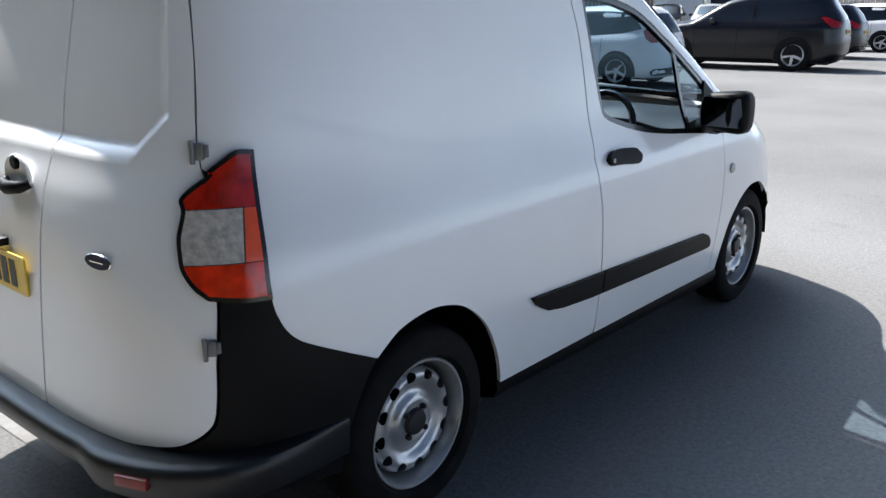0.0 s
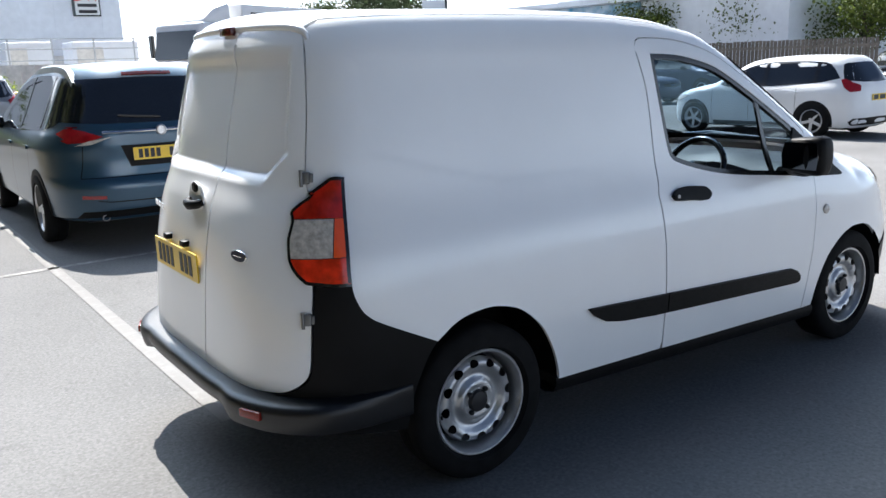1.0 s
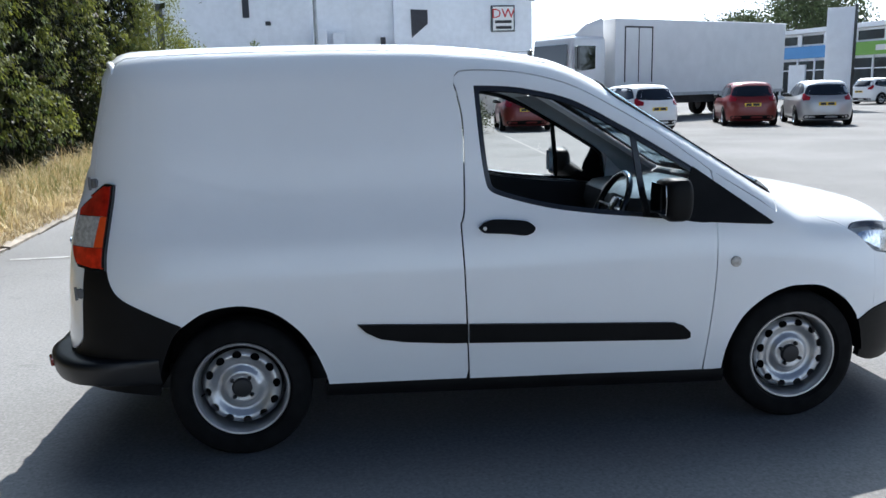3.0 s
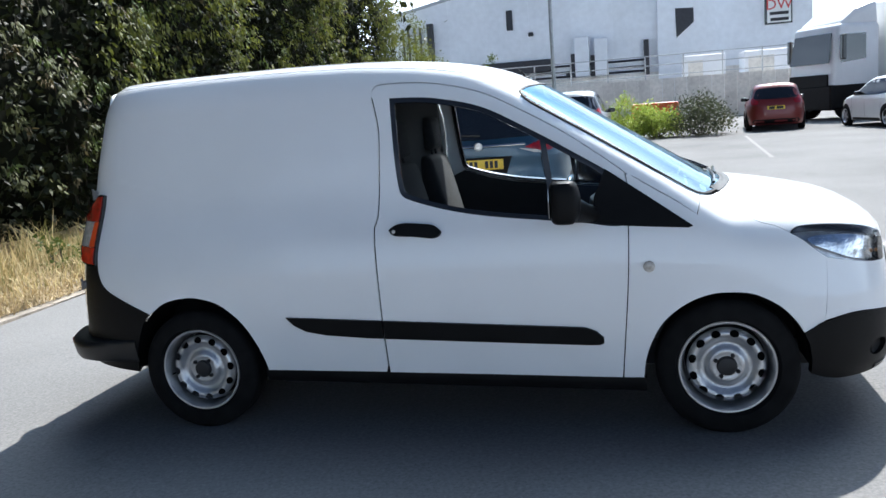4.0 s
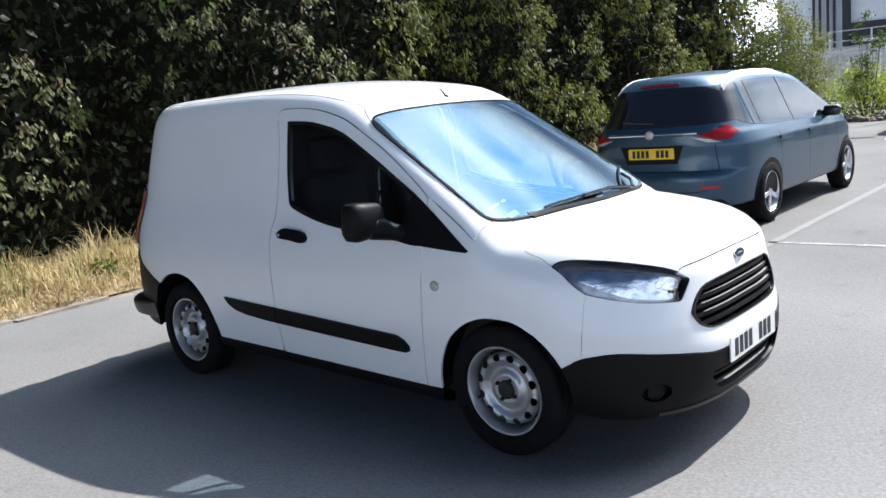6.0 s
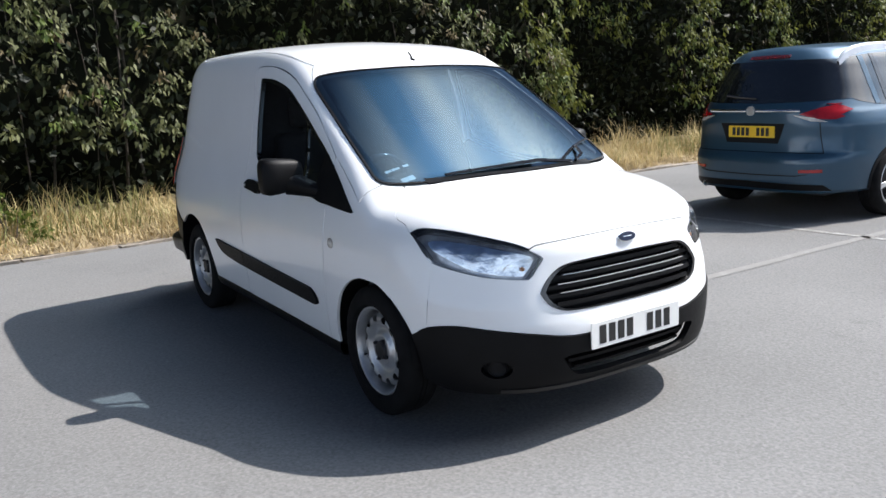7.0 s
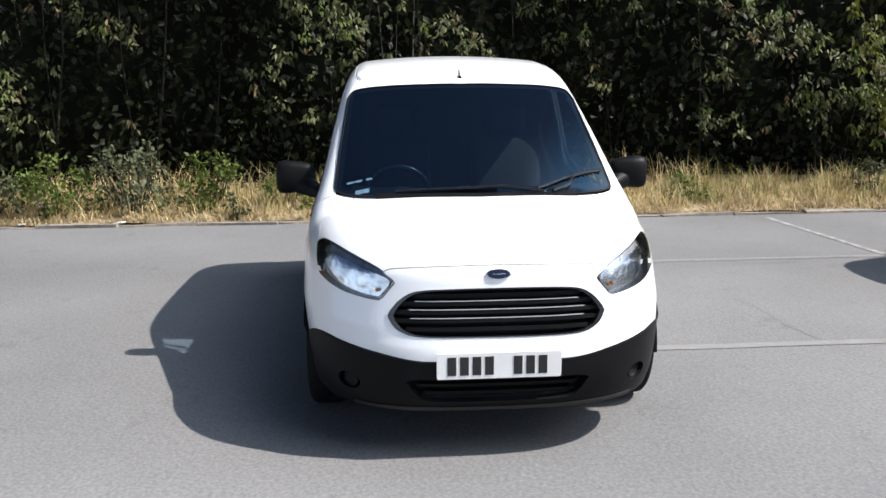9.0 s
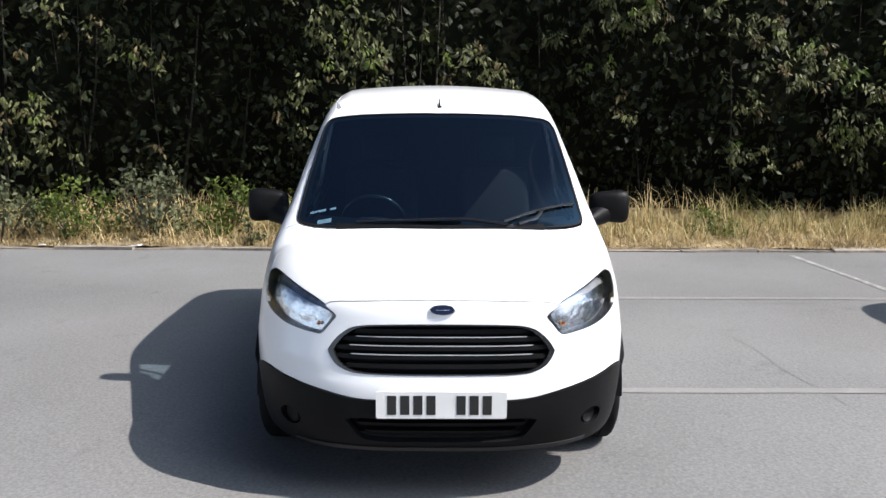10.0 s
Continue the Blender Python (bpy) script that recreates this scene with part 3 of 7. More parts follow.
# front wing
SCREEN_FOOT = [(float(q[0]), float(q[2])) for q in VAN.cast("top", [(2.405, -0.692), (2.424, -0.668), (2.440, -0.640), (2.453, -0.612)])]
WING_TOP = SCREEN_FOOT[-1:] + [(float(q[0]), float(q[2])) for q in VAN.cast("top", [(2.50, -0.634), (2.55, -0.663), (2.582, -0.706)])] + [(2.612, 0.928), (2.65, 0.911), (2.70, 0.897), (2.752, 0.868)]
LAMP_LOW = [(2.752, 0.868), (2.80, 0.838), (2.855, 0.790), (2.897, 0.758)]
wing_loop = [(2.054, 0.262)] + [(a + 0.005, b) for a, b in smooth_line(SEAM_C)[::-1]][1:-2] + [(2.099, 1.155), (2.16, 1.112), (2.30, 1.024), (2.384, 0.966)] + SCREEN_FOOT[:-1] + smooth_line(WING_TOP) + smooth_line(LAMP_LOW)[1:]
wing_loop += [(2.894, 0.62), (2.884, 0.494)] + [(2.84, 0.470)] + smooth_line(F_ARCH)[::-1]
panel(VAN, "front_wing", "side", [VAN.line("side", wing_loop, smooth=False)], WHITE_PAINT, van, step=0.03, mirror=True)

# nose: laid out by angle round a vertical axis at x = 2
def yz(pts):
    return by_width(VAN, "front", pts, 1.45)


def side_to_front(pts):
    return [tuple(q) for q in VAN.flat("front", VAN.line("side", pts, smooth=False))]


def flip(pts):
    return [(-a, b) for a, b in pts][::-1]


BUMP_TOP = smooth_line(side_to_front([(2.80, 0.449), (2.84, 0.472), (2.88, 0.492), (2.93, 0.510)])[:-1] + yz([(-0.735, 0.514), (-0.63, 0.500), (-0.50, 0.478), (-0.36, 0.452), (-0.25, 0.447), (-0.12, 0.455), (0, 0.457)]))
LAMP_EDGE_LOW = side_to_front([(2.752, 0.868), (2.80, 0.838), (2.855, 0.790), (2.90, 0.757)]) + yz([(-0.66, 0.716), (-0.57, 0.700), (-0.50, 0.693), (-0.482, 0.699)])
LAMP_EDGE_TOP = yz([(-0.482, 0.699), (-0.445, 0.745), (-0.425, 0.777), (-0.47, 0.812)]) + [tuple(q) for q in VAN.flat("front", [(3.10, -0.513, 0.838), (3.007, -0.592, 0.866), (2.90, -0.668, 0.885), (2.80, -0.742, 0.889), (2.752, -0.775, 0.868)])]
SHUT = yz([(-0.47, 0.812), (-0.44, 0.825), (-0.35, 0.832), (-0.2, 0.838), (0, 0.840)])
GRILLE = yz([(-0.450, 0.636), (-0.430, 0.668), (-0.40, 0.700), (-0.355, 0.728), (-0.29, 0.740), (-0.15, 0.745), (0, 0.746)])
GRILLE_B = yz([(0, 0.547), (-0.15, 0.548), (-0.29, 0.550), (-0.36, 0.557), (-0.41, 0.578), (-0.437, 0.607), (-0.450, 0.636)])
low_lamp = smooth_line(LAMP_EDGE_LOW)
half = [q for q in BUMP_TOP if q[0] >= VAN.flat("front", VAN.line("side", [(2.882, 0.49)], smooth=False))[0][0]]
start = VAN.flat("front", VAN.line("side", [(2.8848, 0.495), (2.8948, 0.62), (2.8978, 0.757)], smooth=False))
fascia = [tuple(start[0]), tuple(start[1]), tuple(start[2])] + [q for q in low_lamp if q[0] > start[2][0]] + [(a, b - 0.004) for a, b in smooth_line(LAMP_EDGE_TOP[:4], 4)[1:-1]] + [(a, b - 0.004) for a, b in smooth_line(SHUT, 4)]
low = [(a, b + 0.002) for a, b in half]
loop = low[::-1] + fascia
right = loop
full = flip(low)[1:][::-1]
outline = [(-a, b) for a, b in low][:-1] + low[::-1] + fascia + [(-a, b) for a, b in fascia][::-1][1:]
g_half = smooth_line(GRILLE, 4)
g_low = smooth_line(GRILLE_B, 4)
grille_loop = g_half + [(-a, b) for a, b in g_half][::-1][1:] + [(-a, b) for a, b in g_low][::-1][1:] + g_low[1:-1]
panel(VAN, "nose_panel", "front", [outline, grille_loop], WHITE_PAINT, van, step=0.028, flat_uv=True, flange=0.02)

# black lower bumper
BUMP_BOT = side_to_front([(2.83, 0.262), (2.90, 0.235)]) + yz([(-0.70, 0.222), (-0.5, 0.222), (-0.25, 0.226), (0, 0.228)])
bot = smooth_line(BUMP_BOT)
arch_low = side_to_front([(2.80, 0.449), (2.822, 0.39), (2.832, 0.32), (2.83, 0.262)])
lip = [(a, b - 0.002) for a, b in BUMP_TOP]
bumper_loop = lip[::-1] + arch_low[1:-1] + bot + [(-a, b) for a, b in bot][::-1][1:] + [(-a, b) for a, b in arch_low[1:-1]][::-1] + [(-a, b) for a, b in lip][:-1]
INTAKE = yz([(-0.385, 0.360), (-0.34, 0.300), (-0.30, 0.276), (-0.2, 0.270), (0, 0.268)])
INTAKE_T = yz([(0, 0.372), (-0.2, 0.371), (-0.34, 0.371), (-0.385, 0.360)])
i_low, i_top = smooth_line(INTAKE, 4), smooth_line(INTAKE_T, 3)
intake_loop = i_low + [(-a, b) for a, b in i_low][::-1][1:] + [(-a, b) for a, b in i_top][::-1][1:] + i_top[1:-1]
FOG = (0.625, 0.335)
fogs = []
for s in (-1, 1):
    cy = yz([(s * FOG[0], FOG[1])])[0]
    fogs.append([(cy[0] + 0.048 * math.cos(i * math.pi / 10), cy[1] + 0.038 * math.sin(i * math.pi / 10)) for i in range(20)])
panel(VAN, "front_bumper", "front", [bumper_loop, intake_loop] + fogs, BLACK_PLASTIC, van, "textured black plastic lower bumper", step=0.028, off=0.006, flat_uv=True, flange=0.03)


def nose_backing(name, loop, depth, material):
    panel(VAN, name, "front", [loop], material, van, step=0.05, off=-depth, flat_uv=True, flange=0)


def wide(loop, k):
    c = np.mean(loop, 0)
    return [tuple(c + (np.array(q) - c) * k) for q in loop]


nose_backing("grille_backing", wide(grille_loop, 1.06), 0.075, SEAL)
nose_backing("intake_backing", wide(intake_loop, 1.22), 0.055, SEAL)
for f in fogs:
    nose_backing("fog_recess", wide(f, 1.15), 0.028, SEAL)


def nose_strip(name, z0, z1, y_end, depth, thick, material, label=""):
    """A bar across the nose that follows its curve."""
    bm = bmesh.new()
    rows = []
    ys = np.linspace(-y_end, y_end, 41)
    p = VAN.cast("front", [(u, z) for u, _ in yz([(y, (z0 + z1) / 2) for y in ys]) for z in (z0, z1)])
    n = VAN.normal(p)
    for i in range(0, len(p), 2):
        a, b = p[i] - n[i] * depth, p[i + 1] - n[i + 1] * depth
        a2, b2 = a - n[i] * thick, b - n[i + 1] * thick
        rows.append([bm.verts.new(v) for v in (a, b, b2, a2)])
    for r, s in zip(rows, rows[1:]):
        for i in range(4):
            bm.faces.new((r[i], r[(i + 1) % 4], s[(i + 1) % 4], s[i]))
    bm.faces.new(rows[0])
    bm.faces.new(rows[-1][::-1])
    bmesh.ops.recalc_face_normals(bm, faces=bm.faces)
    return part(name, bm, material, van, label, smooth=False)


for z, ye in ((0.580, 0.385), (0.615, 0.425), (0.650, 0.430), (0.685, 0.405), (0.717, 0.350)):
    nose_strip("grille_bar", z - 0.008, z + 0.009, ye, 0.012, 0.045, BLACK_PLASTIC)
    # pale strips stand in for sun glints on the middle bars
    if 0.59 < z < 0.70:
        nose_strip("grille_edge", z + 0.0085, z + 0.0115, ye - 0.06, 0.0095, 0.012, SATIN, "pale strip standing for the glint on a grille bar")
for z, ye in ((0.300, 0.31), (0.335, 0.345)):
    nose_strip("intake_bar", z - 0.006, z + 0.006, ye, 0.02, 0.03, BLACK_PLASTIC)
nose_strip("bumper_chin", 0.228, 0.246, 0.60, -0.010, 0.03, SATIN_BLACK, "protruding lower lip of the bumper")
panel(VAN, "grille_surround", "front", [wide(grille_loop, 1.015), wide(grille_loop, 0.965)], GLOSS_BLACK, van, step=0.03, off=0.003, flat_uv=True, flange=0.03)

# headlamps
lamp_loop = low_lamp + smooth_line(LAMP_EDGE_TOP, 4)[1:-1]
panel(VAN, "headlamp_bowl", "front", [lamp_loop], LAMP_SILVER, van, "grey headlamp housing", step=0.02, off=-0.05, flat_uv=True, flange=0.0, mirror=True)
panel(VAN, "headlamp_rim", "front", [lamp_loop, wide(lamp_loop, 0.982)], GLOSS_BLACK, van, step=0.02, off=-0.001, flat_uv=True, flange=0.045, mirror=True)
for ob in panel(VAN, "headlamp_cover", "front", [lamp_loop], LAMP_GLASS, van, "clear headlamp lens", step=0.03, off=0.003, flat_uv=True, flange=0.0, mirror=True):
    ob.visible_shadow = False


def on_nose(y, z, off=0.0):
    u = yz([(y, z)])[0]
    p = VAN.cast("front", [u])
    n = VAN.normal(p)[0]
    p = Vector(p[0] + n * off)
    n = Vector(n)
    return Matrix.Translation(p) @ n.to_track_quat("Y", "Z").to_matrix().to_4x4()


chamber = [(-0.755, 0.812), (-0.72, 0.770), (-0.675, 0.738), (-0.60, 0.718), (-0.520, 0.708), (-0.495, 0.716), (-0.456, 0.768), (-0.49, 0.794), (-0.56, 0.820), (-0.64, 0.846), (-0.715, 0.858), (-0.752, 0.846)]
chamber = smooth_line(yz(chamber + chamber[:1]), 4)[:-1]
panel(VAN, "headlamp_chamber", "front", [chamber], LAMP_FACETS, van, "bright faceted reflector chamber", step=0.012, off=-0.030, flat_uv=True, flange=0.015, mirror=True)
for s in (-1, 1):
    for y, z, r in ((0.632, 0.772, 0.040), (0.545, 0.760, 0.036)):
        bm = lathe_bm([(r, 0.0), (r * 0.94, 0.001), (r * 0.80, -0.008), (r * 0.45, -0.018), (0.010, -0.020), (0.008, -0.004), (0, -0.002)], 7)
        part("headlamp_reflector", bm, CHROME, van, "bright reflector").matrix_world = on_nose(s * y, z, -0.032)
    bm = lathe_bm([(0.009, 0.010), (0.008, 0.005), (0.004, 0.0), (0, 0)], 18)
    part("indicator_bulb", bm, AMBER, van).matrix_world = on_nose(s * 0.505, 0.735, -0.026)
    bm = lathe_bm([(0.040, 0.0), (0.040, 0.014), (0.036, 0.018), (0.031, 0.012), (0.020, 0.008), (0, 0.010)], 28)
    part("fog_lamp", bm, SEAL, van, "black fog lamp blank").matrix_world = on_nose(s * FOG[0], FOG[1], -0.025)

# bonnet, cut from above
front_edge = [tuple(q) for q in VAN.cast("front", [(a, b + 0.001) for a, b in smooth_line(SHUT, 4)])]
lamp_edge = [tuple(q) for q in VAN.cast("front", [(a, b + 0.002) for a, b in smooth_line(LAMP_EDGE_TOP[3:], 4)])]
wing_edge = VAN.line("side", [(a, b + (0.002 if a > 2.62 else 0.0008)) for a, b in smooth_line(WING_TOP)[::-1]], smooth=False)
half_b = wing_edge[::-1] + lamp_edge[::-1][1:-1] + front_edge
back = [(2.457, 0.603), (2.505, 0.48), (2.550, 0.34), (2.580, 0.17), (2.592, 0.0)]
back3 = [tuple(q) for q in VAN.cast("top", [(a, -b) for a, b in smooth_line(back, 4)])]
lp = back3[::-1] + half_b[1:]
bonnet_loop = [(x, y) for x, y, z in lp] + [(x, -y) for x, y, z in lp[::-1][1:-1]]
panel(VAN, "bonnet", "top", [bonnet_loop], WHITE_PAINT, van, step=0.035, flat_uv=True, flange=0.02)

# windscreen and the cowl below it
WS = [(2.560, 0.0), (2.546, -0.20), (2.505, -0.42), (2.445, -0.60), (2.405, -0.675), (2.36, -0.700), (2.28, -0.697), (2.10, -0.685), (1.90, -0.668), (1.72, -0.652), (1.668, -0.640), (1.640, -0.610), (1.645, -0.50), (1.675, -0.25), (1.688, 0.0)]
ws = smooth_line(WS, 5)
ws_loop = ws + [(a, -b) for a, b in ws[::-1][1:-1]]
panel(VAN, "windscreen", "top", [ws_loop], WINDSCREEN, van, "clear windscreen reflecting the sky", step=0.03, off=0.004, flat_uv=True, flange=0.0)
inner_edge = [(a - (0.035 if a > 2.40 else 0.0), b) for a, b in grow(ws_loop, -0.034)]
panel(VAN, "windscreen_frit", "top", [grow(ws_loop, -0.002), inner_edge], SEAL, van, "black printed band round the screen", step=0.03, off=0.001, flat_uv=True, flange=0.0)
frit = grow(ws_loop, -0.006)
panel(VAN, "windscreen_border", "top", [grow(ws_loop, 0.003), frit], SEAL, van, "black screen seal", step=0.04, off=0.007, flat_uv=True, flange=0.006)
cowl = [(2.500, -0.50), (2.548, -0.34), (2.578, -0.17), (2.590, 0.0)]
cowl = smooth_line(cowl, 4)
cowl_in = [(a - 0.045, b) for a, b in cowl]
cowl_loop = cowl + [(a, -b) for a, b in cowl[::-1][1:]] + [(a, -b) for a, b in cowl_in][:-1] + cowl_in[::-1]
panel(VAN, "wiper_cowl", "top", [cowl_loop], BLACK_PLASTIC, van, step=0.04, off=0.006, flat_uv=True, flange=0.01)

# roof
th0 = [VAN.flat("round", [q])[0] for q in VAN.line("side", [(x, ditch(x) + 0.006) for x in np.linspace(1.53, -0.425, 30)], smooth=False)]
edge_r = [(a, -abs(b)) for a, b in th0]
ftop = VAN.cast("top", [(a - 0.005, b) for a, b in smooth_line([(1.670, -0.649), (1.640, -0.618), (1.645, -0.50), (1.675, -0.25), (1.688, 0.0)], 5)])
fr = [tuple(q) for q in VAN.flat("round", ftop)]
back_r = [(-0.478, -0.58), (-0.532, -0.45), (-0.558, -0.25), (-0.568, 0.0)]
rr = edge_r[::-1] + fr
rloop = rr + [(a, -b) for a, b in rr[::-1][1:]] + [(a, -b) for a, b in smooth_line(back_r, 4)][:-1] + smooth_line(back_r, 4)[::-1]
panel(VAN, "roof", "round", [rloop], WHITE_PAINT, van, step=0.05, flat_uv=True, flange=0.012)
bm = tube_bm([(1.60, 0, 1.612), (1.585, 0, 1.635), (1.56, 0, 1.655)], [0.006, 0.005, 0.003], 10)
join(bm, lathe_bm([(0.015, 0), (0.014, 0.010), (0.007, 0.014), (0, 0.014)], 16), pose(1.605, 0, 1.603, 80))
part("aerial", bm, BLACK_PLASTIC, van, "black stub aerial")
# white backing added under the roof so its gaps don't read black
panel(VAN, "roof_frame", "round", [[(-0.485, -0.70), (1.52, -0.70)] + fr + [(a, -b) for a, b in fr[::-1][1:]] + [(1.52, 0.70), (-0.485, 0.70)]], WHITE_PAINT, van, step=0.08, off=-0.012, flat_uv=True, flange=0)

# rear doors: angle round a vertical axis at x = 0.1
LOWER = yz_rear([(-0.660, 1.125), (-0.656, 1.106), (-0.643, 1.076), (-0.653, 1.046), (-0.658, 0.992), (-0.669, 0.950), (-0.680, 0.917), (-0.705, 0.878), (-0.728, 0.850), (-0.738, 0.836), (-0.743, 0.70), (-0.743, 0.60), (-0.738, 0.545), (-0.722, 0.516), (-0.695, 0.493), (-0.655, 0.476), (-0.57, 0.467)])
TOPE = yz_rear([(0.0, 1.685), (-0.25, 1.682), (-0.42, 1.678), (-0.50, 1.672)])
BOTE = yz_rear([(-0.57, 0.467), (-0.35, 0.455), (-0.15, 0.451), (0, 0.451)])
SEAM_Y = -0.155
seam_pts = lambda d: yz_rear([(SEAM_Y + d, z) for z in np.linspace(0.453, 1.684, 24)])
rside = smooth_line(TOPE, 4) + smooth_line(EDGE, 4)[1:] + smooth_line(LOWER, 4) + smooth_line(BOTE, 4)[1:]
cut = seam_pts(0)[0][0]
r_loop = seam_pts(-0.0045) + [q for q in smooth_line(TOPE, 4) if q[0] < cut - 0.02] + smooth_line(EDGE, 4)[1:] + smooth_line(LOWER, 4) + [q for q in smooth_line(BOTE, 4)[1:] if q[0] < cut - 0.02]
panel(VAN, "rear_door", "rear", [r_loop], WHITE_PAINT, van, step=0.019, flat_uv=True, flange=0.02)
l_half = [(-a, b) for a, b in rside]
l_loop = seam_pts(0.0045)[::-1] + [q for q in smooth_line(BOTE, 4)[::-1] if q[0] > cut + 0.02][:-1] + l_half[::-1][:-1] + [q for q in smooth_line(TOPE, 4)[0:] if q[0] > cut + 0.02]
panel(VAN, "rear_door", "rear", [l_loop], WHITE_PAINT, van, step=0.019, flat_uv=True, flange=0.02)
for ob in panel(VAN, "rear_shut_backing", "rear", [wide([(a, b) for a, b in rside] + [(-a, b) for a, b in rside[::-1][1:-1]], 1.03)], SEAL, van, step=0.08, off=-0.022, flat_uv=True, flange=0):
    pass


def on_rear(y, z, off=0.0):
    u = yz_rear([(y, z)])[0]
    p = VAN.cast("rear", [u])
    n = VAN.normal(p)[0]
    n = Vector((n[0], n[1], 0)).normalized()
    return Matrix.Translation(Vector(p[0]) + n * off) @ Matrix.Rotation(math.atan2(n.y, n.x) - math.pi / 2, 4, "Z")


# lip over the doors with the high stop lamp
lipc = VAN.cast("rear", smooth_line(yz_rear([(-0.545, 1.628), (-0.525, 1.650), (-0.49, 1.666), (-0.43, 1.674), (-0.30, 1.680), (-0.155, 1.683), (0, 1.684)]), 5))
lip_r = np.vstack([lipc, (lipc * np.array([1, -1, 1]))[::-1]])
part("roof_lip", tube_bm([tuple(q + np.array([0.006, 0, 0.002])) for q in lip_r], [0.006 + 0.009 * min(1.0, min(k, len(lip_r) - 1 - k) / 8) for k in range(len(lip_r))], 10), WHITE_PAINT, van)
bm = box_bm(-0.055, 0.055, -0.02, 0.006, -0.016, 0.016, 0.005)
part("high_stop_lamp", bm, DARK_STOP, van, "dark red stop lamp").matrix_world = on_rear(-0.07, 1.678, 0.018)
for s in (-1, 1):
    for z, y in ((1.185, 0.640), (0.735, 0.735)):
        bm = box_bm(-0.014, 0.012, -0.012, 0.010, -0.020, 0.020, 0.004)
        join(bm, tube_bm([(0.012, 0.012, -0.028), (0.012, 0.012, 0.028)], 0.006, 10))
        join(bm, box_bm(-0.024, -0.012, -0.012, 0.005, -0.015, 0.015, 0.003))
        part("door_hinge", bm, HINGE_GREY, van, "grey metal door hinge").matrix_world = on_rear(s * y, z, 0.004)
bm = lathe_bm([(1, 0.0), (1, 0.006), (0.93, 0.010), (0.84, 0.004), (0.5, -0.004), (0, -0.006)], 36)
bmesh.ops.scale(bm, vec=(0.075, 1, 0.062), verts=bm.verts)
handle = part("rear_door_handle", bm, WHITE_PAINT, van, "white handle cup with a black pull")
handle.matrix_world = on_rear(-0.01, 1.070, 0.003)
bm = tube_bm([(-0.072, 0.008, -0.012), (-0.05, 0.026, -0.020), (0.0, 0.036, -0.026), (0.05, 0.028, -0.024), (0.072, 0.008, -0.016)], [0.012, 0.017, 0.019, 0.017, 0.012], 12)
part("pull", bm, BLACK_PLASTIC, handle, "black plastic pull")
bm = lathe_bm([(0.020, 0.0), (0.020, 0.008), (0.015, 0.012), (0, 0.012)], 24)
bmesh.ops.translate(bm, vec=(0.0, 0.004, 0.040), verts=bm.verts)
part("lock_cover", bm, BLACK_PLASTIC, handle)
for y in (0.06, 0.27):
    part("plate_lamp", box_bm(-0.024, 0.024, -0.005, 0.026, -0.012, 0.012, 0.006), BLACK_PLASTIC, van).matrix_world = on_rear(y, 0.885, 0.0)


def number_plate(parent, m, plate, glyphs, w=0.52, h=0.111):
    """A plate whose registration is drawn as plain bars."""
    pl = part("number_plate", prism_bm([(-w / 2 + 0.006, -h / 2), (w / 2 - 0.006, -h / 2), (w / 2, -h / 2 + 0.006), (w / 2, h / 2 - 0.006), (w / 2 - 0.006, h / 2), (-w / 2 + 0.006, h / 2), (-w / 2, h / 2 - 0.006), (-w / 2, -h / 2 + 0.006)], 0.006), plate, parent, "flat number plate with dark bars")
    pl.matrix_world = m
    for x0, x1 in glyphs:
        part("plate_bar", box_bm(x0 * w, x1 * w, 0.0062, 0.0075, -h * 0.355, h * 0.355), PRINT_BLACK, pl)
    return pl


GLYPHS = [(-0.415 + 0.1 * i, -0.345 + 0.1 * i) for i in range(4)] + [(0.115 + 0.1 * i, 0.185 + 0.1 * i) for i in range(3)]
number_plate(van, Matrix.Translation((3.287, 0, 0.431)) @ pose(0, 0, 0, 0, 0, -90), PLATE_WHITE, [(-b, -a) for a, b in GLYPHS])
number_plate(van, on_rear(0.168, 0.808, 0.004), PLATE_YELLOW, [(-b, -a) for a, b in GLYPHS])


def oval_badge(m, w=0.052, h=0.021):
    bm = lathe_bm([(1, 0), (1, 0.004), (0.93, 0.006), (0.91, 0.004)], 32)
    bmesh.ops.scale(bm, vec=(w, 1, h), verts=bm.verts)
    ob = part("badge", bm, CHROME, van, "blue oval badge with a bright rim")
    ob.matrix_world = m
    bm = lathe_bm([(0.90, 0.002), (0.90, 0.0068), (0, 0.0075)], 32)
    bmesh.ops.scale(bm, vec=(w, 1, h), verts=bm.verts)
    part("badge_field", bm, BADGE_BLUE, ob)
    part("badge_mark", box_bm(-w * 0.5, w * 0.5, 0.0070, 0.0086, -h * 0.10, h * 0.10, 0.0006), CHROME, ob)


oval_badge(on_nose(0.003, 0.803, 0.002))
oval_badge(on_rear(-0.44, 0.915, 0.002))
bm = bmesh.new()
for k in range(4):
    join(bm, box_bm(-0.03 + k * 0.055, 0.01 + k * 0.055, 0, 0.003, -0.012, 0.012))
part("model_mark", bm, CHROME, van, "bright model lettering drawn as bars").matrix_world = on_rear(0.42, 0.985, 0.002)

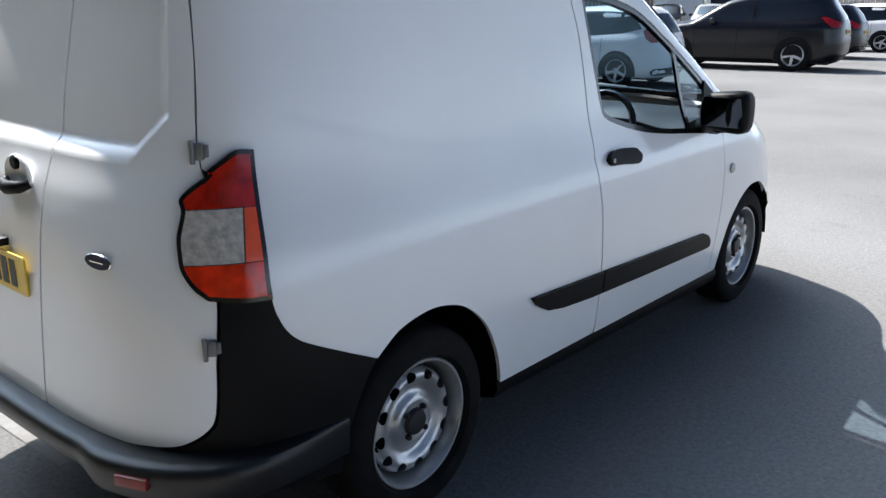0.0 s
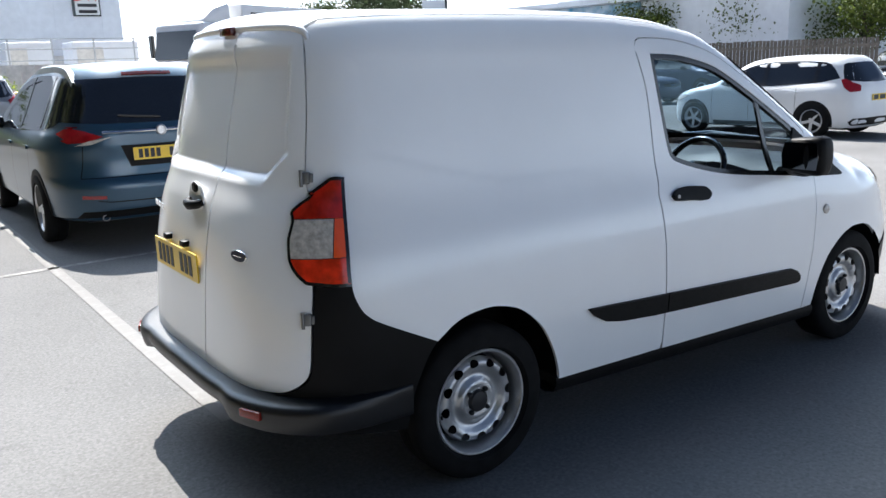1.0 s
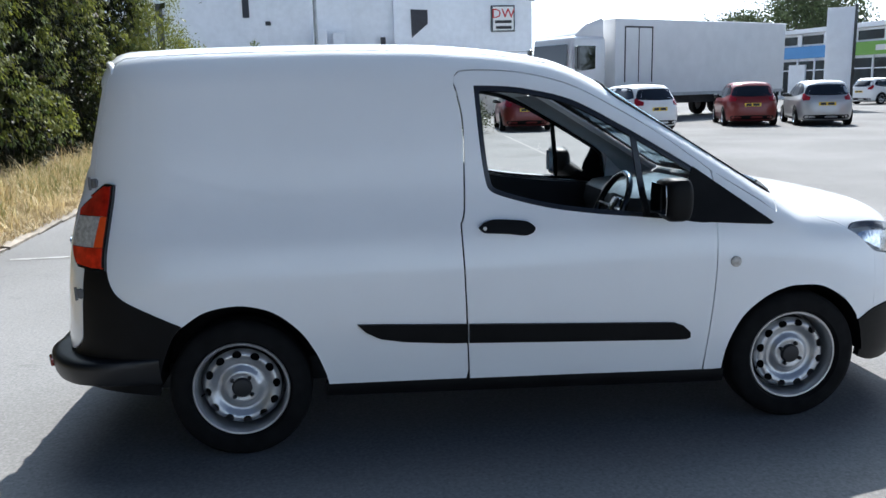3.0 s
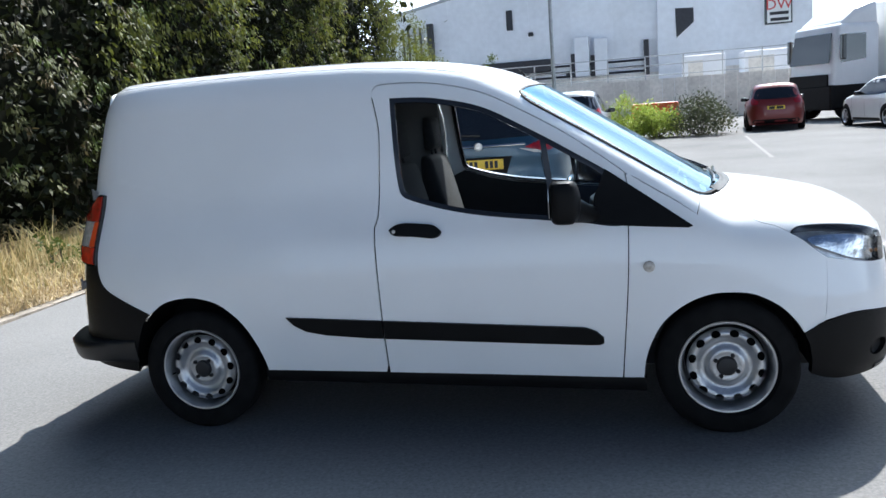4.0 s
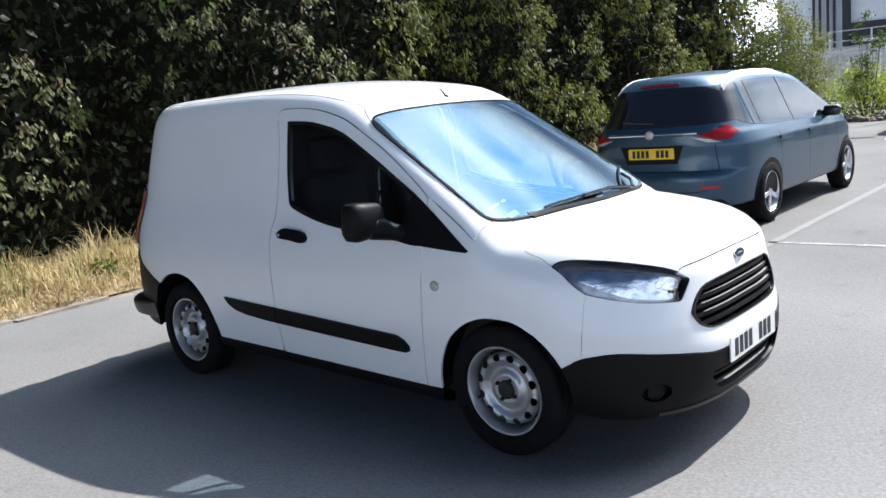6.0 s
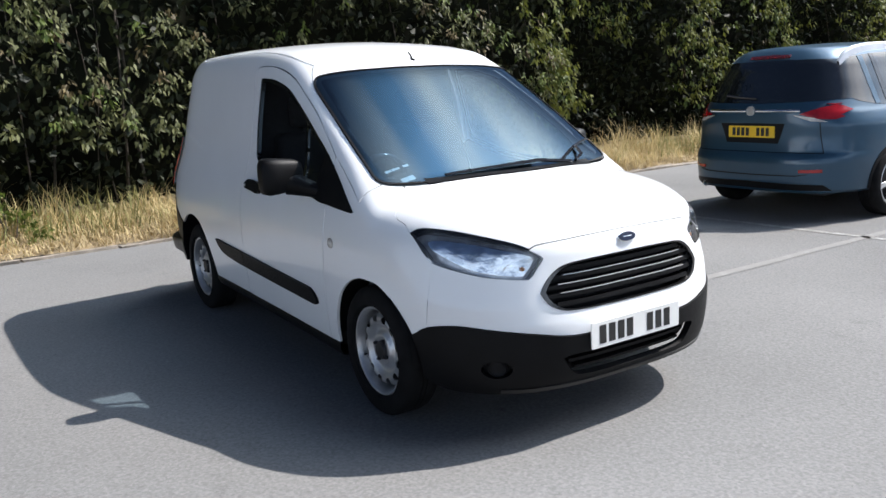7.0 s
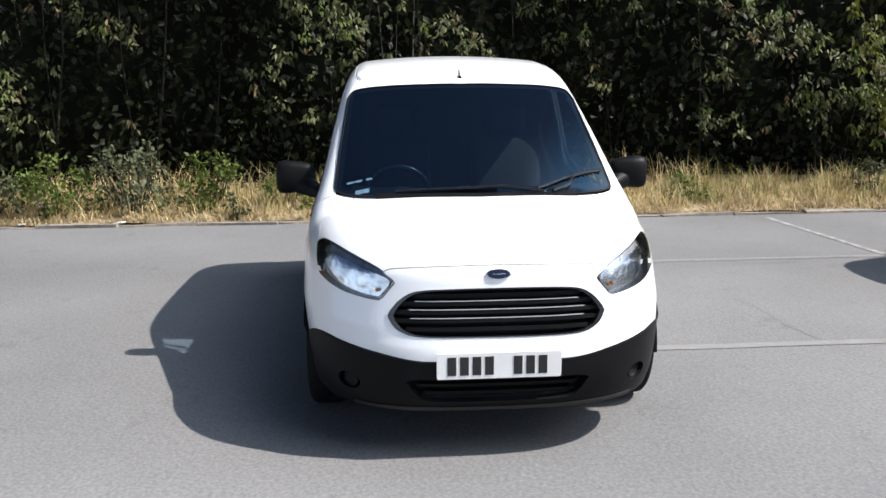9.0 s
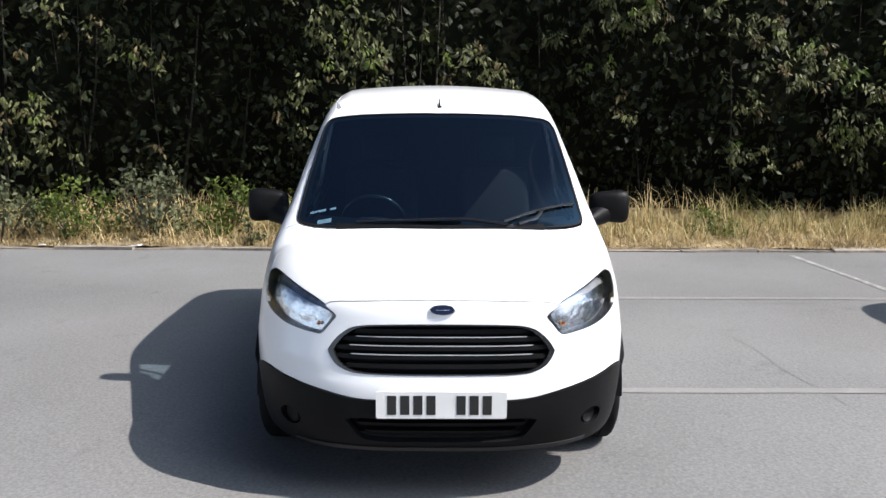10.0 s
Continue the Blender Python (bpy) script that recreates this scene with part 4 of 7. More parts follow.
# tail lamps
L_IN = yz_rear([(-0.672, 1.132), (-0.652, 1.108), (-0.635, 1.076), (-0.646, 1.046), (-0.651, 0.992), (-0.662, 0.95), (-0.673, 0.917), (-0.698, 0.878), (-0.726, 0.849)])
l_out = [tuple(q) for q in VAN.flat("rear", VAN.line("side", LAMP_SIDE))]
l_top = [tuple(q) for q in VAN.flat("rear", VAN.line("side", LAMP_TOP))]
l_bot = [tuple(q) for q in VAN.flat("rear", VAN.line("side", [(-0.615, 0.842), (-0.56, 0.838), (-0.508, 0.838)], smooth=False))]
tail = l_out[:-1] + l_top + smooth_line(L_IN, 4)[1:] + l_bot[1:-1]
tail_in = [tuple(q) for q in grow(tail, -0.012)]
panel(VAN, "tail_lamp_rim", "rear", [tail, tail_in], GLOSS_BLACK, van, "black tail lamp border", step=0.02, off=0.017, flat_uv=True, flange=0.035, mirror=True)


def band(loop, z0, z1, u1=None):
    """The part of an outline between two heights (and outside u1)."""
    q = [np.array(p) for p in loop]
    for axis, lim, keep in ((1, z0, 1), (1, z1, -1)) + (((0, u1, -1),) if u1 is not None else ()):
        out = []
        for a, b in zip(q, q[1:] + q[:1]):
            da, db = (a[axis] - lim) * keep, (b[axis] - lim) * keep
            if da >= 0:
                out.append(a)
            if da * db < 0:
                out.append(a + (b - a) * da / (da - db))
        q = out
    return [tuple(p) for p in q]


panel(VAN, "tail_lamp_lens", "rear", [band(tail_in, 1.052, 1.3)], RED_LENS, van, "deep red upper lens", step=0.02, off=0.023, flat_uv=True, flange=0.02, mirror=True)
panel(VAN, "tail_lamp_lens", "rear", [band(tail_in, 0.80, 0.928)], LOW_RED_LENS, van, "orange red lower lens", step=0.02, off=0.023, flat_uv=True, flange=0.02, mirror=True)
strip_u = float(VAN.flat("rear", [(-0.540, -0.755, 0.99)])[0][0])
panel(VAN, "tail_lamp_lens", "rear", [band(tail_in, 0.930, 1.050, strip_u)], ORANGE_LENS, van, "orange red edge strip", step=0.02, off=0.023, flat_uv=True, flange=0.02, mirror=True)
clear = [(-a, b) for a, b in band([(-a, b) for a, b in tail_in], 0.930, 1.050, -strip_u - 0.003)]
panel(VAN, "tail_lamp_lens", "rear", [clear], CLEAR_LENS, van, "clear reversing and indicator lens", step=0.02, off=0.022, flat_uv=True, flange=0.02, mirror=True)

# black rear corner trims and bumper
t_top = [tuple(q) for q in VAN.flat("rear", VAN.line("side", TRIM_TOP))]
a_low = [tuple(q) for q in VAN.flat("rear", VAN.line("side", smooth_line(R_ARCH)[: 6 * 3 + 1], smooth=False))]
d_edge = smooth_line(yz_rear([(-0.744, 0.842), (-0.749, 0.70), (-0.749, 0.60), (-0.744, 0.541), (-0.728, 0.511), (-0.700, 0.488), (-0.658, 0.470), (-0.575, 0.46)]), 4)
b_low = smooth_line(yz_rear([(-0.575, 0.46), (-0.58, 0.41), (-0.60, 0.345)]), 4)[1:]
bl = [tuple(q) for q in VAN.flat("rear", VAN.line("side", [(-0.335, 0.298)], smooth=False))]
trim_loop = t_top + a_low[::-1][1:] + bl + b_low[::-1] + d_edge[::-1][1:] + l_bot[1:-1]
panel(VAN, "rear_corner_trim", "rear", [trim_loop], BLACK_PLASTIC, van, "textured black corner panel", step=0.03, off=0.004, flat_uv=True, flange=0.02, mirror=True)
u_end = VAN.flat("rear", VAN.line("side", [(-0.318, 0.36)], smooth=False))[0][0]
bm = bmesh.new()
rows = []
for t in np.linspace(-1, 1, 91):
    u = u_end * -t
    fade = min(1.0, (1 - abs(t)) / 0.30)
    fade = fade * fade * (3 - 2 * fade)
    p = VAN.cast("rear", [(u, 0.42)])
    n = VAN.normal(p)[0]
    n = np.array([n[0], n[1], 0]) / np.hypot(n[0], n[1])
    lobe = min(1.0, max(0.0, (abs(p[0][1]) - 0.40) / 0.10))
    lobe = lobe * lobe * (3 - 2 * lobe)
    zb = 0.388 - 0.036 * lobe
    deep = 0.062 + 0.018 * lobe
    ring = []
    for d, z in ((-0.02, zb + 0.02), (deep * 0.6, zb), (deep * 0.88, zb + 0.008), (deep - 0.004, zb + 0.026), (deep, 0.425), (deep - 0.004, 0.445), (deep - 0.016, 0.457), (deep * 0.5, 0.462), (0.006, 0.464), (-0.03, 0.466)):
        base = VAN.cast("rear", [(u, z)])[0]
        ring.append(bm.verts.new(base + n * (d * (0.08 + 0.92 * fade) + 0.005)))
    rows.append(ring)
for r, s in zip(rows, rows[1:]):
    for i in range(len(r) - 1):
        bm.faces.new((r[i], r[i + 1], s[i + 1], s[i]))
bmesh.ops.recalc_face_normals(bm, faces=bm.faces)
part("rear_bumper", bm, SATIN_BLACK, van, "black plastic step bumper")
for s in (-1, 1):
    bm = box_bm(-0.046, 0.046, -0.02, 0.006, -0.015, 0.015, 0.004)
    part("bumper_reflector", bm, REFLECTOR, van, "dark red bumper reflector").matrix_world = on_rear(s * 0.60, 0.420, 0.088)

# sills, side mouldings, handles, repeaters
for s in (-1, 1):
    bm = bmesh.new()
    ring = []
    for x in np.linspace(0.36, 2.15, 19):
        zt = 0.308 - (x - 0.376) * 0.0284
        ring.append([bm.verts.new((x, s * y, z)) for y, z in ((0.80, zt + 0.004), (0.838, zt + 0.002), (0.842, zt - 0.025), (0.825, zt - 0.060), (0.77, zt - 0.075), (0.70, zt - 0.06))])
    for a, b in zip(ring, ring[1:]):
        for i in range(5):
            bm.faces.new((a[i], a[i + 1], b[i + 1], b[i]))
    bmesh.ops.recalc_face_normals(bm, faces=bm.faces)
    if s > 0:
        bmesh.ops.reverse_faces(bm, faces=bm.faces)
        bmesh.ops.recalc_face_normals(bm, faces=bm.faces)
    part("sill", bm, BLACK_PLASTIC, van, "black plastic sill strip")
MOULD = [(0.505, 0.571), (0.62, 0.566), (0.763, 0.558), (1.30, 0.531), (1.86, 0.503), (1.90, 0.500), (1.945, 0.482), (1.975, 0.453), (1.975, 0.428), (1.955, 0.421), (1.90, 0.422), (1.30, 0.448), (0.90, 0.467), (0.70, 0.484), (0.60, 0.503), (0.54, 0.535)]
cut_x = 0.979
m_rear = band([(a, b) for a, b in MOULD], 0, 2, cut_x - 0.004)
m_front = [(-a, b) for a, b in band([(-a, b) for a, b in MOULD], 0, 2, -cut_x - 0.003)]
for lp in (m_rear, m_front):
    panel(VAN, "side_moulding", "side", [VAN.line("side", lp, smooth=False)], BLACK_PLASTIC, van, "black side rubbing strip", step=0.03, off=0.014, flange=0.018, mirror=True)
HANDLE = [(1.035, 0.955), (1.06, 0.974), (1.10, 0.984), (1.17, 0.981), (1.24, 0.972), (1.268, 0.955), (1.278, 0.940), (1.262, 0.922), (1.23, 0.916), (1.16, 0.925), (1.09, 0.930), (1.055, 0.935)]
panel(VAN, "door_handle", "side", [VAN.line("side", smooth_line(HANDLE + HANDLE[:1], 4)[:-1], smooth=False)], BLACK_PLASTIC, van, "black door handle", step=0.012, off=0.020, flange=0.03, mirror=True)
for s in (-1, 1):
    p = VAN.cast("side", [(1.06, 0.955)])[0]
    bm = lathe_bm([(0.008, 0), (0.008, 0.004), (0.003, 0.004), (0.002, 0.002), (0, 0.002)], 18)
    part("lock", bm, SATIN, van).matrix_world = Matrix.Translation((p[0], s * (-p[1] + 0.0205), p[2])) @ (pose(0, 0, 0) if s > 0 else pose(0, 0, 0, 0, 0, 180))
    p = VAN.cast("side", [(2.176, 0.763)])[0]
    bm = lathe_bm([(0.024, 0), (0.024, 0.006), (0.018, 0.010), (0.008, 0.012), (0, 0.012)], 22)
    part("side_repeater", bm, CLEAR_LENS, van, "round clear side indicator").matrix_world = Matrix.Translation((p[0], s * (-p[1]), p[2])) @ (pose(0, 0, 0) if s > 0 else pose(0, 0, 0, 0, 0, 180))


# door mirrors
def door_mirror(s):
    out = []
    bm = box_bm(-0.058, 0.058, -0.108, 0.108, -0.085, 0.085)
    bmesh.ops.subdivide_edges(bm, edges=bm.edges, cuts=5, use_grid_fill=True)
    for v in bm.verts:
        c = v.co.copy()
        q = Vector((abs(c.x / 0.058), abs(c.y / 0.108), abs(c.z / 0.085)))
        k = (q.x**5 + q.y**5 + q.z**5) ** 0.2
        c /= k
        if c.x > 0:
            c.x *= 1.0 - 0.25 * (c.z / 0.085) ** 2
        c.x *= 1.15 - 0.25 * abs(c.y / 0.108 + 0.3)
        c.z *= 1 - 0.14 * (c.y / 0.108)
        v.co = Vector((c.x, -s * c.y if s > 0 else c.y, c.z))
    for v in bm.verts:
        v.co.y = v.co.y
    bmesh.ops.recalc_face_normals(bm, faces=bm.faces)
    shellm = part("mirror_housing", bm, BLACK_PLASTIC, van, "black door mirror")
    shellm.matrix_world = pose(1.845, s * 0.945, 1.068)
    glassm = part("mirror_glass", prism_bm([(-0.085, -0.060), (0.085, -0.060), (0.092, 0.0), (0.08, 0.062), (-0.08, 0.062), (-0.092, 0)], 0.004), MIRROR_DARK, shellm, "mirror glass")
    glassm.matrix_local = pose(-0.0605, 0, 0, 0, 0, 90)
    arm = tube_bm([(1.955, s * 0.795, 0.985), (1.92, s * 0.83, 0.998), (1.88, s * 0.875, 1.018), (1.855, s * 0.91, 1.03)], [0.036, 0.042, 0.054, 0.060], 14)
    bmesh.ops.scale(arm, vec=(1, 1, 1), verts=arm.verts)
    part("mirror_arm", arm, BLACK_PLASTIC, van)


door_mirror(-1)
door_mirror(1)


# wheels
def tyre_profile(ro, ri, w):
    h = w / 2
    return [(ri, -h * 0.62), (ri + 0.012, -h * 0.78), (ri + 0.05, -h * 0.98), (ro - 0.035, -h * 0.98), (ro - 0.014, -h * 0.86), (ro - 0.003, -h * 0.72), (ro, -h * 0.5), (ro, -h * 0.16), (ro - 0.007, -h * 0.15), (ro - 0.007, -h * 0.11), (ro, -h * 0.10),
            (ro, h * 0.10), (ro - 0.007, h * 0.11), (ro - 0.007, h * 0.15), (ro, h * 0.16), (ro, h * 0.5), (ro - 0.003, h * 0.72), (ro - 0.014, h * 0.86), (ro - 0.035, h * 0.98), (ro + (ri - ro) * 0.8, h * 0.98), (ri, h * 0.62)]


def steel_wheel(parent, x, s, turn):
    """A tyre on a silver steel rim with a ring of holes, a hub and nuts; the outer face looks to side s."""
    w = part("wheel", lathe_bm(tyre_profile(0.300, 0.198, 0.18), 64), RUBBER, parent, "black tyre on a silver steel rim")
    w.matrix_world = Matrix.Translation((x, s * 0.750, 0.30)) @ (pose(0, 0, 0) if s > 0 else pose(0, 0, 0, 0, 0, 180)) @ pose(0, 0, 0, 0, turn)
    rim = lathe_bm([(0.150, -0.05), (0.180, -0.06), (0.192, -0.068), (0.200, -0.07), (0.203, -0.05), (0.196, 0.05), (0.203, 0.066), (0.208, 0.070), (0.209, 0.064), (0.207, 0.060)][::-1], 64)
    join(rim, lathe_bm([(0.209, 0.064), (0.203, 0.0725), (0.196, 0.0715), (0.190, 0.062), (0.187, 0.044), (0.184, 0.022), (0.183, -0.03)], 64))
    part("rim", rim, STEEL, w, "silver painted rim")
    g = Curve((0.0, 0.046), (0.030, 0.046), (0.045, 0.044), (0.058, 0.044), (0.066, 0.050), (0.074, 0.048), (0.084, 0.032), (0.100, 0.024), (0.112, 0.030), (0.126, 0.046), (0.146, 0.050), (0.160, 0.042), (0.168, 0.022), (0.174, 0.014))
    ring = lambda r, n, cx=0, cz=0, sx=1.0: [(cx + r * math.cos(2 * math.pi * i / n) * sx, cz + r * math.sin(2 * math.pi * i / n)) for i in range(n)]
    holes = []
    for k in range(12):
        a = 2 * math.pi * k / 12
        c, t = (math.cos(a), math.sin(a)), (-math.sin(a), math.cos(a))
        holes.append([(c[0] * (0.1465 + 0.0160 * math.cos(q)) + t[0] * 0.0205 * math.sin(q), c[1] * (0.1465 + 0.0160 * math.cos(q)) + t[1] * 0.0205 * math.sin(q)) for q in [2 * math.pi * i / 10 for i in range(10)]])
    uv, tri = fill2d([ring(0.167, 72), ring(0.030, 24)] + holes, 0.012)
    r = np.hypot(uv[:, 0], uv[:, 1])
    p = np.stack([uv[:, 0], g(r), uv[:, 1]], 1)
    a, b, c = p[tri[:, 0]], p[tri[:, 1]], p[tri[:, 2]]
    tri[np.cross(b - a, c - a)[:, 1] < 0] = tri[np.cross(b - a, c - a)[:, 1] < 0][:, ::-1]
    me = mesh_from("wheel_disc", p, tri)
    me.materials.append(STEEL)
    d = new("wheel_disc", me)
    d.parent = w
    part("hub", lathe_bm([(0.043, 0.03), (0.043, 0.052), (0.037, 0.060), (0.012, 0.063), (0, 0.063)], 28), DARK_METAL, w, "dark hub centre")
    for k in range(4):
        a = math.pi / 4 + k * math.pi / 2
        part("wheel_nut", lathe_bm([(0.009, 0.040), (0.009, 0.058), (0.006, 0.062), (0, 0.062)], 6), DARK_METAL, w).matrix_local = Matrix.Translation((0.052 * math.cos(a), 0, 0.052 * math.sin(a)))
    part("brake_drum", lathe_bm([(0.02, -0.02), (0.165, -0.02), (0.17, -0.03), (0.17, -0.06)], 40), SEAL, w)
    part("valve", tube_bm([(0.164, 0.038, -0.01), (0.172, 0.055, -0.012)], 0.004, 6), RUBBER, w)


for x in (0.0, 2.489):
    for s in (-1, 1):
        steel_wheel(van, x, s, 17 if x else 5)

# underbody, wheel wells
bm = box_bm(-0.50, 3.05, -0.58, 0.58, 0.23, 0.36, 0.03)
join(bm, box_bm(0.42, 2.08, -0.79, 0.79, 0.22, 0.30, 0.02))
part("underbody", bm, DARK_METAL, van, "dark underbody")
for cx, rx, rz in ((0.02, 0.365, 0.385), (2.475, 0.345, 0.355)):
    for s in (-1, 1):
        bm = bmesh.new()
        a, b = [], []
        for i in range(25):
            t = math.pi * i / 24
            x, z = cx + rx * math.cos(t), 0.305 + rz * math.sin(t)
            a.append(bm.verts.new((x, s * 0.845 if abs(math.cos(t)) < 0.9 else s * 0.83, z)))
            b.append(bm.verts.new((x, s * 0.54, z)))
        for i in range(24):
            bm.faces.new((a[i], a[i + 1], b[i + 1], b[i]))
        bm.faces.new(b)
        part("wheel_well", bm, BLACK_PLASTIC, van, "black wheel arch liner")

# unseen dark shell added in the load bay to stop sun leaking through
lin_a, lin_x = np.linspace(-1.80, 1.80, 33), np.linspace(-0.46, 0.93, 16)
lin = VAN.cast("round", [(x, a) for x in lin_x for a in lin_a])
lin = lin - VAN.normal(lin) * 0.03
na = len(lin_a)
me = mesh_from("load_lining", lin, [(i * na + j, i * na + j + 1, (i + 1) * na + j + 1, (i + 1) * na + j) for i in range(len(lin_x) - 1) for j in range(na - 1)] + [tuple(range(na)), tuple(range(len(lin) - na, len(lin)))[::-1]] + [(i * na, (i + 1) * na, (i + 1) * na + na - 1, i * na + na - 1) for i in range(len(lin_x) - 1)])
me.materials.append(DARK_METAL)
new("load_lining", me).parent = van

# ---- cab inside ----
sec = VAN.cast("round", [(0.945, a) for a in np.linspace(-2.2, 2.2, 41)])
bm = bmesh.new()
cen = np.array([0.945, 0, 0.9])
for dx in (0, 0.02):
    bm.faces.new([bm.verts.new(cen + (q - cen) * 0.965 + np.array([dx, 0, 0])) for q in sec])
# near-black seat colour stands in for the shade on the grey bulkhead
part("bulkhead", bm, CLOTH, van, "load bay bulkhead, near-black for the shade in the cab")
bm = box_bm(0.96, 2.1, -0.79, 0.79, 0.31, 0.36)
part("cab_floor", bm, CLOTH, van)
for ob in panel(VAN, "roof_lining", "round", [[(0.97, -0.72), (1.55, -0.72), (1.60, -0.4), (1.62, 0.0), (1.60, 0.4), (1.55, 0.72), (0.97, 0.72)]], TRIM_GREY, van, step=0.1, off=-0.05, flat_uv=True, flange=0):
    pass
pil = smooth_line([(2.38, 1.045), (2.2, 1.160), (2.0, 1.280), (1.8, 1.400), (1.62, 1.505)], 4)
pil2 = smooth_line([(1.50, 1.49), (1.68, 1.385), (1.88, 1.265), (2.03, 1.165), (2.17, 1.04), (2.25, 0.97)], 4)
panel(VAN, "pillar_trim", "side", [VAN.line("side", pil + pil2, smooth=False)], PILLAR_GREY, van, "light grey pillar trim", step=0.05, off=-0.035, flange=0, mirror=True)
DOOR_CARD = [(1.02, 0.36), (1.02, 1.08), (1.10, 1.110), (1.25, 1.058), (1.40, 1.026), (1.72, 0.984), (2.06, 0.955), (2.05, 0.36)]
panel(VAN, "door_card", "side", [VAN.line("side", DOOR_CARD, smooth=False)], DASH, van, "dark door trim", step=0.08, off=-0.06, flange=0, mirror=True)
rows = [(2.50, 0.98), (2.42, 1.005), (2.30, 1.0), (2.12, 0.985), (2.0, 0.975), (1.95, 0.94), (1.93, 0.86), (1.98, 0.72), (2.05, 0.5), (2.2, 0.40), (2.5, 0.40)]
bm = bmesh.new()
ys = np.linspace(-0.70, 0.70, 21)
ring = []
for y in ys:
    hump = 0.045 * math.exp(-(((y + 0.37) / 0.20) ** 2))
    mid = 0.03 * math.exp(-((y / 0.14) ** 2))
    k = 1 - 0.14 * (abs(y) / 0.7) ** 2
    ring.append([bm.verts.new((1.95 + (x - 1.95) * k - (0.05 * math.exp(-((y / 0.16) ** 2)) if x < 2.1 else 0), y, z + (hump + mid if 1.93 < x < 2.15 and z > 0.9 else 0))) for x, z in rows])
for a, b in zip(ring, ring[1:]):
    for i in range(len(rows)):
        bm.faces.new((a[i], a[(i + 1) % len(rows)], b[(i + 1) % len(rows)], b[i]))
bm.faces.new(ring[0])
bm.faces.new(ring[-1])
bmesh.ops.recalc_face_normals(bm, faces=bm.faces)
part("dashboard", bm, DASH, van, "dark grey dashboard")
bm = tube_bm([(0.175 * math.cos(2 * math.pi * i / 32), 0.175 * math.sin(2 * math.pi * i / 32), 0) for i in range(32)], 0.016, 10, closed=True)
join(bm, box_bm(-0.05, 0.06, -0.06, 0.06, -0.035, 0.0, 0.02))
for a in (0, 180, 270):
    join(bm, tube_bm([(0.05 * math.cos(radians(a - 90)), 0.05 * math.sin(radians(a - 90)), -0.015), (0.17 * math.cos(radians(a - 90)), 0.17 * math.sin(radians(a - 90)), 0)], 0.014, 8))
part("steering_wheel", bm, GLOSS_BLACK, van, "black steering wheel").matrix_world = pose(1.76, -0.37, 0.955, 0, -65, 0)
for y in (-0.37, 0.37):
    bm = box_bm(1.02, 1.52, y - 0.24, y + 0.24, 0.52, 0.68, 0.05, 3)
    part("seat_cushion", bm, CLOTH, van, "dark cloth seat")
    bm = box_bm(-0.07, 0.07, -0.235, 0.235, 0, 0.62, 0.05, 3)
    part("seat_back", bm, CLOTH, van, "dark cloth seat back").matrix_world = pose(1.10, y, 0.62, 0, -14)
    bm = box_bm(-0.045, 0.045, -0.13, 0.13, 0, 0.19, 0.04, 3)
    join(bm, tube_bm([(0, -0.05, -0.08), (0, -0.05, 0.02)], 0.007, 6))
    join(bm, tube_bm([(0, 0.05, -0.08), (0, 0.05, 0.02)], 0.007, 6))
    part("headrest", bm, CLOTH, van, "dark headrest").matrix_world = pose(0.985, y, 1.255, 0, -8)


# wipers, paper and writing behind the screen
def on_screen(x, y, off):
    p = VAN.cast("top", [(x, y)])
    n = VAN.normal(p)
    return Vector(p[0] + n[0] * off)


blade = [on_screen(2.50 + 0.012 * math.sin(3 * t) - 0.02 * t, 0.10 - 0.50 * t, 0.014) for t in np.linspace(0, 1, 9)]
arm = [on_screen(2.545, 0.32, 0.02), on_screen(2.52, 0.12, 0.03), on_screen(2.51, -0.10, 0.018)]
bm = tube_bm(blade, 0.007, 6)
join(bm, tube_bm(arm, 0.009, 6))
part("wiper", bm, GLOSS_BLACK, van, "black wiper arm and blade")
blade = [on_screen(2.49 - 0.21 * t - 0.01 * math.sin(3 * t), 0.30 + 0.37 * t, 0.014) for t in np.linspace(0, 1, 9)]
arm = [on_screen(2.52, 0.37, 0.02), on_screen(2.45, 0.46, 0.03), on_screen(2.38, 0.50, 0.018)]
bm = tube_bm(blade, 0.007, 6)
join(bm, tube_bm(arm, 0.009, 6))
part("wiper", bm, GLOSS_BLACK, van, "black wiper arm and blade")


def screen_card(name, x, y, w, h, material, label):
    """A small flat sheet stuck behind the windscreen."""
    a = on_screen(x, y, 0.001)
    u = (on_screen(x, y + 0.02, 0.001) - a).normalized()
    v = (on_screen(x - 0.02, y, 0.001) - a).normalized()
    bm = bmesh.new()
    bm.faces.new([bm.verts.new(a + u * du + v * dv) for du, dv in ((-w / 2, -h / 2), (w / 2, -h / 2), (w / 2, h / 2), (-w / 2, h / 2))])
    return part(name, bm, material, van, label, smooth=False)


screen_card("paper_tag", 2.425, -0.565, 0.07, 0.032, PAPER, "small white paper tag")
for k, (dy, w) in enumerate(((-0.625, 0.035), (-0.585, 0.04), (-0.53, 0.03))):
    screen_card("screen_writing", 2.35, dy, w, 0.016, PAPER, "white hand writing drawn as bars")

# ---- ground ----
KERB = mat("kerb_stone", (0.22, 0.19, 0.155), 0.9, vary=0.25, scale=3, fine=0.25, bump=0.006, bump_scale=22, random_piece=0.15)
DRY_SOIL = mat("dry_soil", (0.25, 0.19, 0.11), 0.95, vary=0.35, scale=2, fine=0.4, bump=0.02, bump_scale=14)


